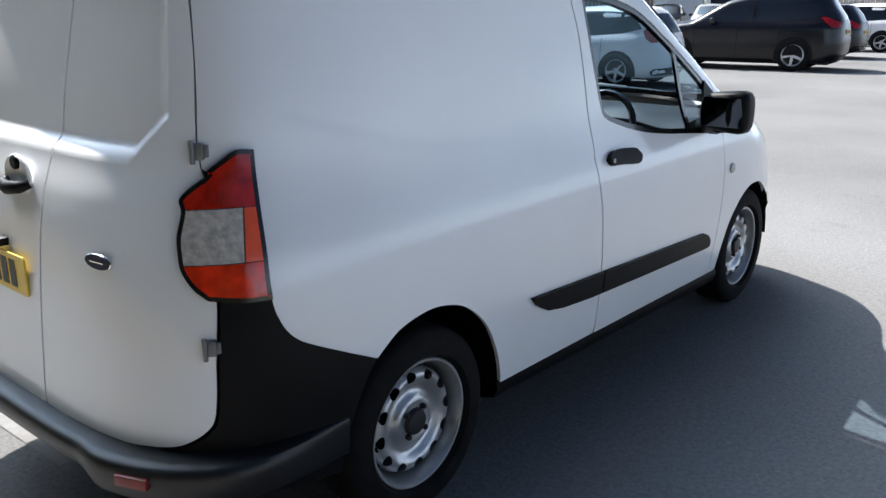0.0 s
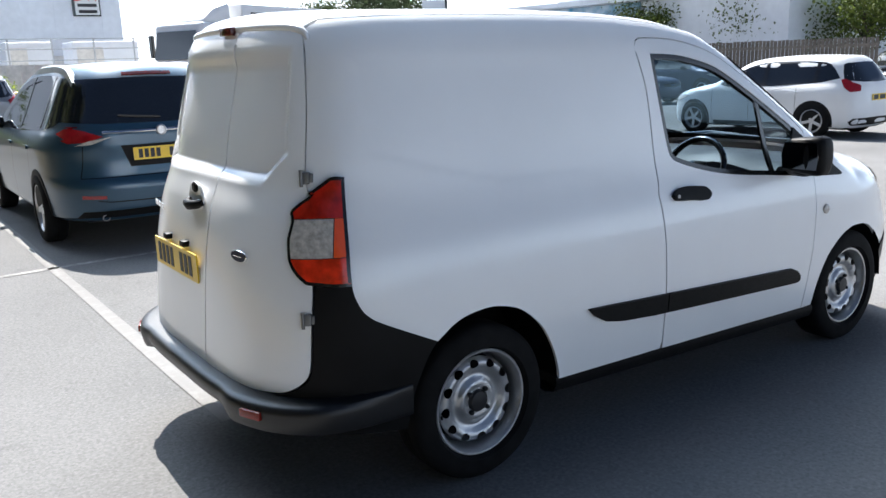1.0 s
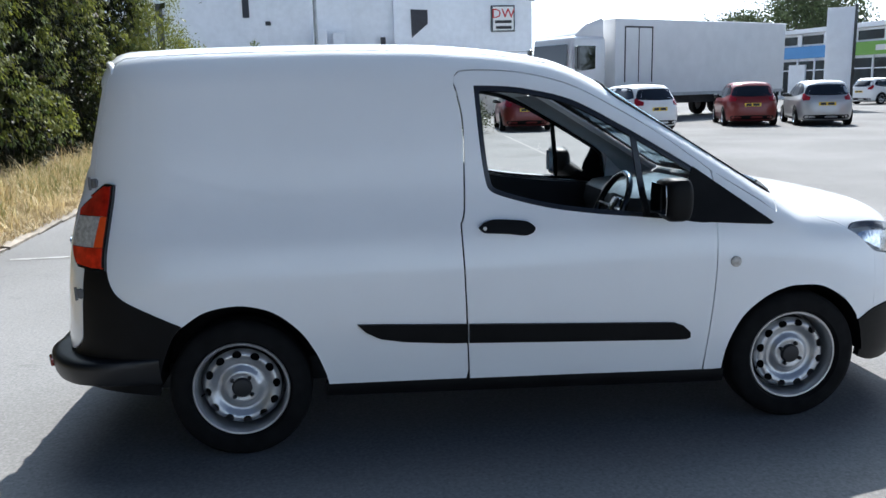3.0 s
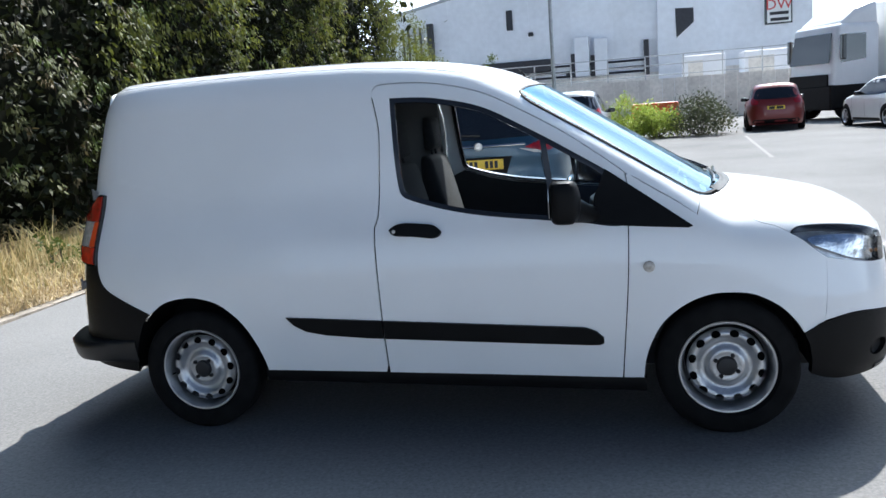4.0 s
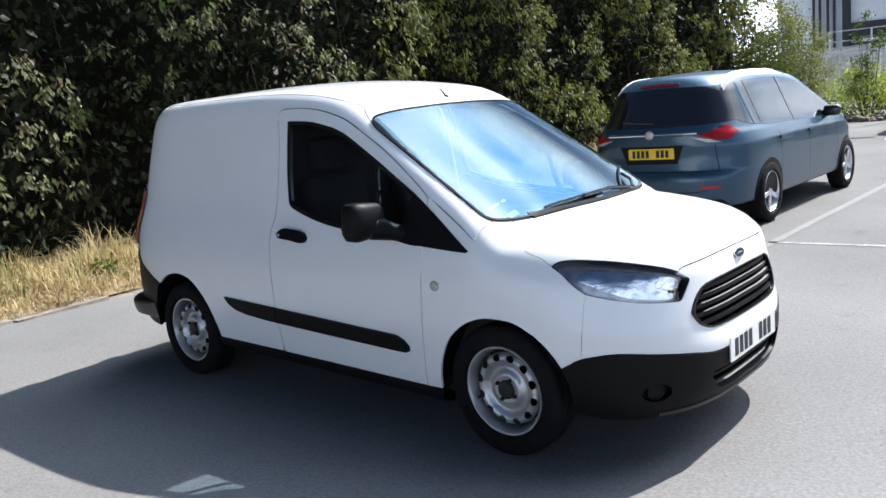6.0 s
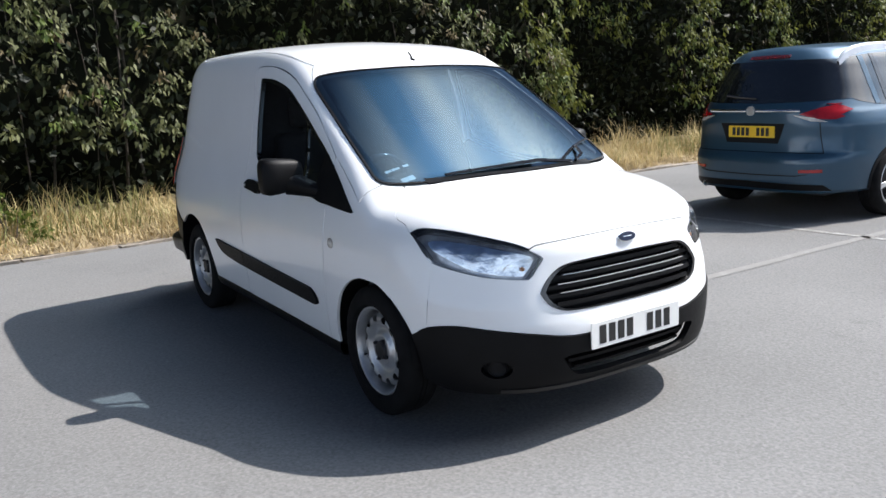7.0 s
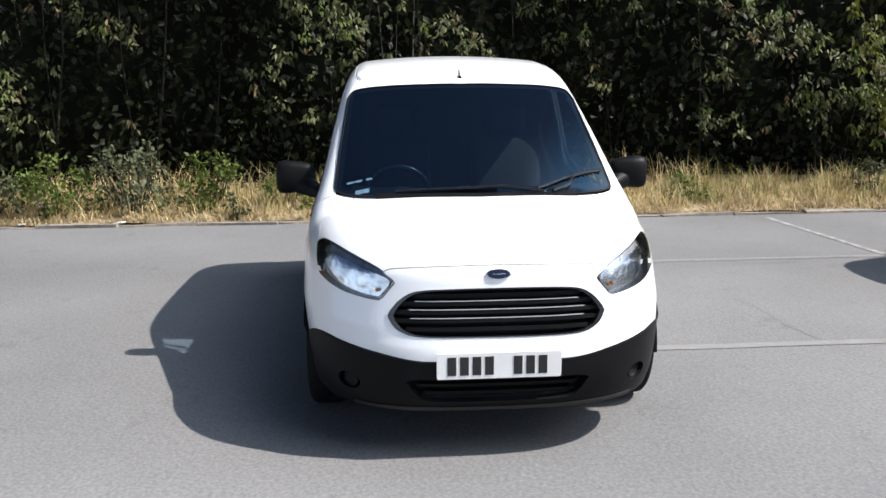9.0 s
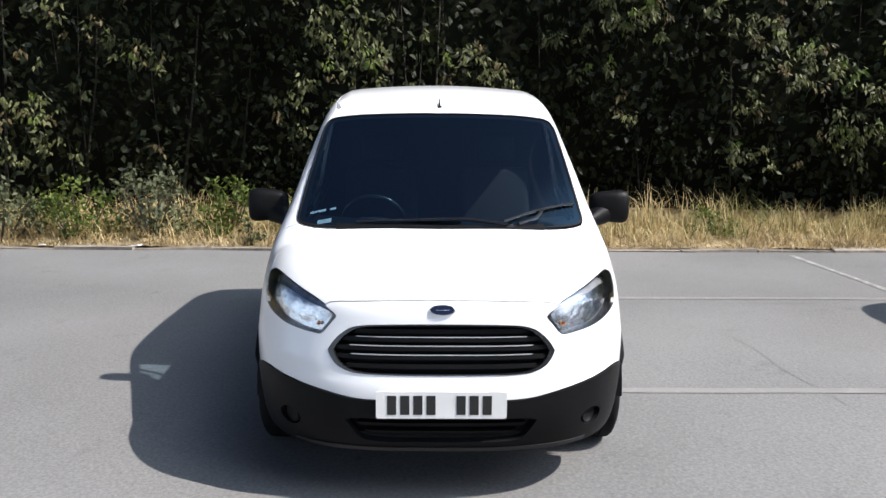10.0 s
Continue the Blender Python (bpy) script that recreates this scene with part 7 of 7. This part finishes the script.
board_fence(33.4, 15.3, 29.0, 27.0, 2.05, "weathered grey close-board wooden fence")
board_fence(58.0, 26.0, 58.0, 6.0, 2.6, "tall grey slatted fence behind the far cars")
van2 = thing("delivery_van", "white high-roof delivery van far across the car park", "van")
bm = box_bm(-3.0, 2.4, -0.95, 0.95, 0.45, 2.5, 0.15, 3)
for v in bm.verts:
    if v.co.x > 1.2 and v.co.z > 1.2:
        v.co.x -= (v.co.z - 1.2) * 0.75
part("body", bm, P_WHITE, van2)
piece("windscreen", prism_bm([(-0.8, 0), (0.8, 0), (0.72, 0.8), (-0.72, 0.8)], 0.02, Matrix.Translation((2.37, 0, 1.32)) @ pose(0, 0, 0, 0, 0, -90) @ pose(0, 0, 0, 36)), CAR_GLASS, van2)
piece("bumper", box_bm(2.3, 2.46, -0.9, 0.9, 0.4, 0.75, 0.05), DARK_METAL, van2)
for wx in (-2.0, 1.4):
    for s in (-1, 1):
        part("wheel", lathe_bm(tyre_profile(0.34, 0.2, 0.2), 24), RUBBER, van2).matrix_world = pose(wx, s * 0.86, 0.34)
van2.matrix_world = pose(44, 16.5, 0, 0, 0, 205)

# ---- plants ----
def leaf_mat(name, a, b, glow=0.35):
    """Leaves that let some light through, each a little different."""
    m = bpy.data.materials.new(name)
    m.use_nodes = True
    n, l = m.node_tree.nodes, m.node_tree.links
    bs = n["Principled BSDF"]
    bs.inputs["Roughness"].default_value = 0.6
    bs.inputs["Specular IOR Level"].default_value = 0.25
    geo = n.new("ShaderNodeNewGeometry")
    mix = n.new("ShaderNodeMix")
    mix.data_type = "RGBA"
    mix.inputs["A"].default_value, mix.inputs["B"].default_value = (*a, 1), (*b, 1)
    l.new(geo.outputs["Random Per Island"], mix.inputs["Factor"])
    l.new(mix.outputs["Result"], bs.inputs["Base Color"])
    tr = n.new("ShaderNodeBsdfTranslucent")
    l.new(mix.outputs["Result"], tr.inputs["Color"])
    ms = n.new("ShaderNodeMixShader")
    ms.inputs[0].default_value = glow
    l.new(bs.outputs[0], ms.inputs[1])
    l.new(tr.outputs[0], ms.inputs[2])
    l.new(ms.outputs[0], n["Material Output"].inputs["Surface"])
    return m


# LEAF_DARK is darkened so that hedge gaps read as shade
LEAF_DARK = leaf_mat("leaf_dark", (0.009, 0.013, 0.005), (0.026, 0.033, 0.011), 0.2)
LEAF_TREE = leaf_mat("leaf_tree", (0.030, 0.048, 0.018), (0.075, 0.10, 0.045), 0.3)
LEAF_OLIVE = leaf_mat("leaf_olive", (0.050, 0.058, 0.020), (0.135, 0.142, 0.055), 0.25)
LEAF_BROWN = leaf_mat("leaf_browned", (0.065, 0.050, 0.022), (0.135, 0.105, 0.045), 0.25)
LEAF_LIGHT = leaf_mat("leaf_light", (0.045, 0.075, 0.014), (0.13, 0.165, 0.035), 0.35)
# LEAF_SUN: leaf colour brightened and yellowed to stand for sunlight
LEAF_SUN = leaf_mat("leaf_sunlit_tint", (0.075, 0.092, 0.014), (0.20, 0.215, 0.040), 0.5)
LEAF_FRESH = leaf_mat("leaf_fresh", (0.18, 0.25, 0.035), (0.38, 0.44, 0.10), 0.5)
LEAF_GREY = leaf_mat("leaf_greyish", (0.05, 0.062, 0.03), (0.11, 0.12, 0.065), 0.25)
STRAW = leaf_mat("straw", (0.38, 0.28, 0.13), (0.62, 0.51, 0.28), 0.3)
STRAW_DULL = leaf_mat("dull_straw", (0.26, 0.19, 0.10), (0.52, 0.42, 0.24), 0.25)
STRAW_G = leaf_mat("green_straw", (0.14, 0.15, 0.05), (0.30, 0.27, 0.11), 0.3)
BARK = mat("bark", (0.05, 0.04, 0.03), 0.9, vary=0.3, scale=12, bump=0.01, bump_scale=30)
# near-black colour stands for the shade deep in the hedge
CORE = mat("hedge_core_shade", (0.010, 0.011, 0.007), 0.95, vary=0.4, scale=2, spec=0.04)


def leaves(name, centres, size, material, label, category, seed=0, droop=0.5, parent=None, kind="stuff"):
    """Folded four-point leaves at the given places, hanging outwards, as one mesh."""
    r = np.random.RandomState(seed)
    c = np.asarray(centres, float)
    n = len(c)
    s = size * r.uniform(0.6, 1.35, n)[:, None]
    d = r.normal(size=(n, 3))
    d[:, 2] -= droop * 1.5
    d /= np.linalg.norm(d, axis=1, keepdims=True)
    u = np.cross(d, r.normal(size=(n, 3)))
    u /= np.linalg.norm(u, axis=1, keepdims=True) + 1e-9
    w = np.cross(d, u)
    v = np.stack([c, c + d * s * 0.45 + u * s * 0.30 + w * s * 0.08, c + d * s + w * s * -0.06, c + d * s * 0.45 - u * s * 0.30 + w * s * 0.08], 1).reshape(-1, 3)
    k = np.arange(n)[:, None] * 4
    f = np.concatenate([k + [0, 1, 2], k + [0, 2, 3]], 1).reshape(-1, 3)
    me = bpy.data.meshes.new(name)
    me.vertices.add(len(v))
    me.vertices.foreach_set("co", v.ravel())
    me.loops.add(f.size)
    me.loops.foreach_set("vertex_index", f.ravel().astype(np.int32))
    me.polygons.add(len(f))
    me.polygons.foreach_set("loop_start", np.arange(0, f.size, 3, dtype=np.int32))
    me.update(calc_edges=True)
    me.materials.append(material)
    ob = new(name, me)
    if parent:
        ob.parent = parent
        if label:
            ob["label"] = label
    else:
        tagged(ob, label, category, kind=kind)
    return ob


def clumped(r, n, clumps, spread):
    """n points gathered round clump centres."""
    i = r.randint(0, len(clumps), n)
    return clumps[i] + r.normal(size=(n, 3)) * spread


def bulge(y, z):
    """How far the hedge swells out, from about -1 to 1, uneven in both directions."""
    return np.sin(y * 1.05 + 1.3 + 0.6 * np.sin(z * 0.9)) * np.sin(z * 0.95 + 0.5 + 0.5 * np.sin(y * 0.7)) + 0.55 * np.sin(y * 2.3 + z * 1.6) * np.sin(z * 2.2 - y * 0.8)


def hedge_front(y, z):
    return -4.95 + 0.36 * bulge(y, z) - 0.25 * np.clip(1.2 - z, 0, 1.2) - 0.0012 * np.clip(y, 0, 30) ** 2


r = np.random.RandomState(11)
# deep wall of foliage, its leaf colour darkened to stand for shade
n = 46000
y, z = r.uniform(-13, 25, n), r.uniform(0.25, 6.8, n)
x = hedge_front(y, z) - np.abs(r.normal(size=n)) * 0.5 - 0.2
leaves("hedge", np.stack([x, y, z], 1), 0.13, LEAF_DARK, "tall overgrown hedge of broad leaves, colour darkened for shade", "hedge", 1)
# bunches of drooping leaves that reach into the light, thick in some places and missing in others
def bunches(name, r, n, y0, y1, z0, z1, size, per, material, label, category, bias, seed, out=0.12):
    y, z = r.uniform(y0, y1, n * 4), z0 + (z1 - z0) * r.uniform(0, 1, n * 4) ** 0.9
    patch = bulge(y * 1.0, z) + 0.7 * np.sin(y * 3.1 + 2.0 * np.sin(z * 2.3)) * np.sin(z * 3.7 + y) + r.normal(size=n * 4) * 0.3
    keep = patch > bias
    y, z = y[keep][:n], z[keep][:n]
    x = hedge_front(y, z) + r.uniform(-0.30, out, len(y))
    c = np.repeat(np.stack([x, y, z], 1), per, 0)
    m = len(c)
    tilt = r.uniform(0, 2 * math.pi, m)
    down = np.stack([np.abs(np.cos(tilt)) * 0.55, np.sin(tilt) * 0.55, -np.abs(r.normal(0.75, 0.35, m))], 1)
    down /= np.linalg.norm(down, axis=1, keepdims=True)
    c = c + down * r.uniform(0, 0.08, m)[:, None] + r.normal(size=(m, 3)) * 0.035
    s = (size * r.uniform(0.65, 1.3, m))[:, None]
    side = np.cross(down, np.stack([r.uniform(0.4, 1, m), r.normal(0, 0.6, m), r.uniform(0.1, 0.9, m)], 1))
    side /= np.linalg.norm(side, axis=1, keepdims=True) + 1e-9
    face = np.cross(side, down)
    v = np.stack([c, c + down * s * 0.35 + side * s * 0.21 - face * s * 0.05, c + down * s + face * s * -0.12, c + down * s * 0.35 - side * s * 0.21 - face * s * 0.05], 1).reshape(-1, 3)
    k = np.arange(m)[:, None] * 4
    f = np.concatenate([k + [0, 1, 2], k + [0, 2, 3]], 1).reshape(-1, 3)
    me = bpy.data.meshes.new(name)
    me.from_pydata(v.tolist(), [], f.tolist())
    me.materials.append(material)
    return tagged(new(name, me), label, category, kind="stuff")


bunches("hedge_sprays", r, 1100, -13, 7.5, 0.9, 6.8, 0.088, 12, LEAF_OLIVE, "drooping grey-green leaf bunches on the hedge front", "hedge", 0.5, 2, 0.04)
bunches("hedge_sprays", r, 520, -13, 7.5, 1.2, 6.8, 0.09, 12, LEAF_LIGHT, "fresh green leaf bunches on the hedge front", "hedge", 0.75, 3)
# brighter leaf colour painted where sun falls along the hedge
bunches("hedge_sprays", r, 2100, 6.0, 25, 0.9, 6.8, 0.098, 12, LEAF_SUN, "yellow-green leaf bunches with sunlight put into their colour on the hedge front", "hedge", 0.05, 5, 0.2)
bunches("hedge_sprays", r, 1000, 6.5, 25, 0.7, 6.8, 0.09, 11, LEAF_LIGHT, "fresh green leaf bunches along the hedge", "hedge", -0.1, 6)
bunches("withered_leaves", r, 150, -6, 22, 0.8, 5.5, 0.085, 10, LEAF_BROWN, "browned leaf bunches in the hedge", "hedge", 0.2, 7)
# near-black backing sheet, put in for the shade behind the leaves
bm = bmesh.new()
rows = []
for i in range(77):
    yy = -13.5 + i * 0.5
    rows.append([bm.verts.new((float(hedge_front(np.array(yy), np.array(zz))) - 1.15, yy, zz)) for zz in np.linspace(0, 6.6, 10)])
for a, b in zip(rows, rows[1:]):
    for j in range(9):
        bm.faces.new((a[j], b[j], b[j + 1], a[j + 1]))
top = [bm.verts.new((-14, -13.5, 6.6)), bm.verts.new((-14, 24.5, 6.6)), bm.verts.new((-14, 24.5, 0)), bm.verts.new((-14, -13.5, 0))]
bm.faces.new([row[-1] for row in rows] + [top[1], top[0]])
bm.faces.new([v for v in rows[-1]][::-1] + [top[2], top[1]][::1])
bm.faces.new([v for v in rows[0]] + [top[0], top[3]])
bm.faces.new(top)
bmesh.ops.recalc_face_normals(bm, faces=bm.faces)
tagged(part("hedge_inside", bm, CORE, None), "near-black backing standing for the shade inside the hedge", "hedge", kind="stuff")
bm = bmesh.new()
rs = random.Random(8)
for i in range(34):
    yy = rs.uniform(-12, 18)
    xx = float(hedge_front(np.array(yy), np.array(1.0))) - rs.uniform(0.75, 1.1)
    a = rs.uniform(-0.25, 0.25)
    pts = [(xx, yy, 0), (xx + rs.uniform(-0.1, 0.1), yy + a * 0.6, 0.8), (xx + rs.uniform(-0.15, 0.15), yy + a * 1.6, 2.0), (xx - 0.2, yy + a * 2.4, 3.6)]
    q = rs.uniform(0.010, 0.028)
    tube_bm(pts, [q, q * 0.85, q * 0.6, q * 0.3], 6, bm=bm)
tagged(part("hedge_stems", bm, BARK, None), "thin dark stems at the foot of the hedge", "stems", kind="stuff")


def grass(name, pts, h, material, label, seed=0, lean=0.35, width=0.006):
    """Thin bent blades, two quads and a tip each, as one mesh."""
    r = np.random.RandomState(seed)
    n = len(pts)
    py = np.asarray(pts)[:, 1]
    tuft = 0.75 + 0.35 * np.sin(py * 1.9 + seed) * np.sin(py * 0.77 + 2) + 0.25 * np.sin(py * 6.3 + np.asarray(pts)[:, 0] * 5)
    hh = (h * tuft * r.uniform(0.35, 1.25, n))[:, None]
    a = r.uniform(0, 2 * math.pi, n)
    side = np.stack([np.cos(a), np.sin(a), 0 * a], 1) * width
    d = np.stack([-np.sin(a), np.cos(a), 0 * a], 1) * (r.uniform(0.1, 1.0, n) * lean)[:, None]
    d += r.normal(size=(n, 3)) * np.array([0.12, 0.12, 0])
    up = np.array([0, 0, 1.0])
    b = np.asarray(pts)
    m1 = b + up * hh * 0.5 + d * hh * 0.35
    tip = b + up * hh * (1 - 0.25 * np.linalg.norm(d, axis=1, keepdims=True)) + d * hh * 1.2
    v = np.stack([b - side, b + side, m1 + side * 0.8, m1 - side * 0.8, tip], 1).reshape(-1, 3)
    k = np.arange(n)[:, None] * 5
    f = np.concatenate([k + [0, 1, 2], k + [0, 2, 3], k + [3, 2, 4]], 1).reshape(-1, 3)
    me = bpy.data.meshes.new(name)
    me.vertices.add(len(v))
    me.vertices.foreach_set("co", v.ravel())
    me.loops.add(f.size)
    me.loops.foreach_set("vertex_index", f.ravel().astype(np.int32))
    me.polygons.add(len(f))
    me.polygons.foreach_set("loop_start", np.arange(0, f.size, 3, dtype=np.int32))
    me.update(calc_edges=True)
    me.materials.append(material)
    return tagged(new(name, me), label, "grass", kind="stuff")


def verge_points(r, n, y0, y1, d0, d1, clump=True):
    y = r.uniform(y0, y1, n)
    d = r.uniform(d0, d1, n)
    if clump:
        keep = np.sin(y * 5.1) * np.sin(d * 7 + y * 2.3) + r.normal(size=n) * 0.5 > -0.35
        y, d = y[keep], d[keep]
    x = -2.98 - 0.0017 * np.maximum(y, 0) ** 2 - 0.14 - d
    return np.stack([x, y, 0.03 + 0.05 * np.minimum(d, 1.5)], 1)


r = np.random.RandomState(21)
grass("dry_grass", verge_points(r, 22000, -12, 21, 0.10, 1.75), 0.32, STRAW, "dry straw-coloured grass along the kerb", 1, 1.5, 0.005)
grass("flattened_grass", verge_points(r, 46000, -12, 21, -0.06, 1.7, False), 0.13, STRAW_DULL, "short flattened straw on the verge", 2, 1.8)
grass("tall_grass", verge_points(r, 11000, -12, 21, 0.75, 1.95), 0.50, STRAW, "tall pale seeding grass at the back of the verge", 5, 1.0, 0.0045)
grass("green_grass", verge_points(r, 12000, -12, 21, 0.35, 1.9), 0.40, STRAW_G, "taller greenish grass at the hedge foot", 3, 0.9)


# weeds and shrubs
def shrub(x, y, rad, h, n, size, material, label, seed, droop=0.2, spiky=False):
    r = np.random.RandomState(seed)
    k = max(8, n // 45)
    a, q = r.uniform(0, 2 * math.pi, k), np.sqrt(r.uniform(0, 1, k)) * rad
    zc = h * (0.15 + 0.85 * r.uniform(0, 1, k) * np.sqrt(np.maximum(1 - (q / rad) ** 2 * 0.8, 0.05)))
    cl = np.stack([x + q * np.cos(a), y + q * np.sin(a), zc], 1)
    c = clumped(r, n, cl, np.array([0.16, 0.16, 0.14]) * min(1.0, rad))
    c[:, 2] = np.maximum(c[:, 2], 0.02)
    s = thing("shrub", label, "shrub", "shrubs")
    leaves("foliage", c, size, material, "", "", seed, droop, s)
    bm = bmesh.new()
    for i in range(min(k, 26)):
        tube_bm([(x + (cl[i][0] - x) * 0.25, y + (cl[i][1] - y) * 0.25, 0), (x + (cl[i][0] - x) * 0.7, y + (cl[i][1] - y) * 0.7, cl[i][2] * 0.55), tuple(cl[i])], [0.012, 0.009, 0.004], 5, bm=bm)
    part("stem", bm, BARK, s)
    return s


for i, (x, y, rad, h, n) in enumerate(((-3.55, -4.3, 0.45, 0.75, 900), (-3.75, -3.5, 0.5, 0.95, 1000), (-3.9, -2.6, 0.4, 0.8, 700), (-3.4, -5.2, 0.5, 0.8, 900), (-4.0, -1.6, 0.35, 0.6, 420), (-3.35, -2.2, 0.16, 0.28, 260), (-4.1, 3.6, 0.3, 0.5, 300), (-4.2, 6.2, 0.3, 0.5, 300), (-4.0, 0.6, 0.25, 0.4, 200))):
    shrub(x, y, rad, h, n, 0.065, LEAF_GREY if i % 2 else LEAF_LIGHT, "leafy green weeds growing in the dry grass", 40 + i)
for i, (x, y, rad, h, n, mt) in enumerate(((1.9, 23.6, 0.9, 1.35, 1500, LEAF_FRESH), (2.9, 23.8, 0.8, 1.1, 1300, LEAF_FRESH), (4.4, 23.8, 1.0, 1.25, 1600, LEAF_GREY), (-4.9, 25.2, 1.2, 3.4, 2600, LEAF_SUN), (-2.4, 24.0, 1.2, 1.5, 1500, LEAF_FRESH), (-1.0, 24.6, 1.2, 1.3, 1500, LEAF_FRESH), (0.4, 24.8, 1.0, 1.2, 1200, LEAF_FRESH), (-2.3, 23.9, 0.5, 3.3, 500, LEAF_LIGHT), (-5.6, 24.6, 1.0, 5.6, 3000, LEAF_SUN), (-4.9, 23.0, 1.2, 2.8, 1600, LEAF_LIGHT))):
    shrub(x, y, rad, h, n * 3, 0.078, mt, "bright green wild shrub at the end of the tarmac", 70 + i)
bm = bmesh.new()
rs = random.Random(4)
for i in range(260):
    b2 = bmesh.new()
    bmesh.ops.create_icosphere(b2, subdivisions=1, radius=rs.uniform(0.04, 0.14))
    for v in b2.verts:
        v.co *= rs.uniform(0.7, 1.2)
    join(bm, b2, Matrix.Translation((rs.uniform(-4.2, 1.2), 22.6 + rs.uniform(-0.6, 0.6), rs.uniform(0.0, 0.12))))
tagged(part("rubble", bm, KERB, None, smooth=False), "heap of grey rubble before the shrubs", "rubble", kind="stuff")


def tree(x, y, h, rad, n, seed, material=LEAF_DARK, size=0.35):
    r = np.random.RandomState(seed)
    t = thing("tree", "broad leafy tree beyond the buildings", "tree", "far trees")
    bm = tube_bm([(x, y, 0), (x + 0.1, y, h * 0.3), (x - 0.1, y + 0.1, h * 0.6), (x, y, h * 0.85)], [h * 0.035, h * 0.028, h * 0.018, h * 0.006], 8)
    cl = []
    for i in range(26):
        a, e = r.uniform(0, 2 * math.pi), r.uniform(-0.35, 1.2)
        d = np.array([math.cos(a) * math.cos(e), math.sin(a) * math.cos(e), math.sin(e) * 0.85])
        c = np.array([x, y, h * 0.62]) + d * rad * r.uniform(0.45, 1.0)
        cl.append(c)
        if i % 2 == 0:
            s0 = np.array([x, y, h * r.uniform(0.35, 0.6)])
            tube_bm([tuple(s0), tuple((s0 + c) / 2 + np.array([0, 0, 0.2])), tuple(c)], [h * 0.014, h * 0.009, h * 0.003], 6, bm=bm)
    part("trunk", bm, BARK, t)
    c = clumped(r, n, np.array(cl), np.array([0.26, 0.26, 0.2]) * rad)
    leaves("crown", c, size, material, "", "", seed, 0.3, t)


tree(48.0, 78.0, 11.5, 5.0, 16000, 1, LEAF_TREE, 0.28)
tree(43.0, 84.0, 9.5, 3.2, 8000, 2, LEAF_TREE, 0.28)
tree(37.0, 31.0, 4.2, 2.2, 8000, 3, LEAF_LIGHT, 0.17)
tree(39.5, 26.0, 4.6, 2.4, 8800, 4, LEAF_LIGHT, 0.17)
tree(42.0, 20.5, 4.8, 2.6, 8800, 5, LEAF_LIGHT, 0.17)
tree(46.0, 16.0, 4.5, 2.2, 7200, 6, LEAF_LIGHT, 0.17)
tree(-9.5, 24.0, 8.5, 3.6, 3600, 7, LEAF_DARK, 0.28)
tree(14.8, 88.0, 9.0, 3.5, 6000, 8, LEAF_TREE, 0.28)
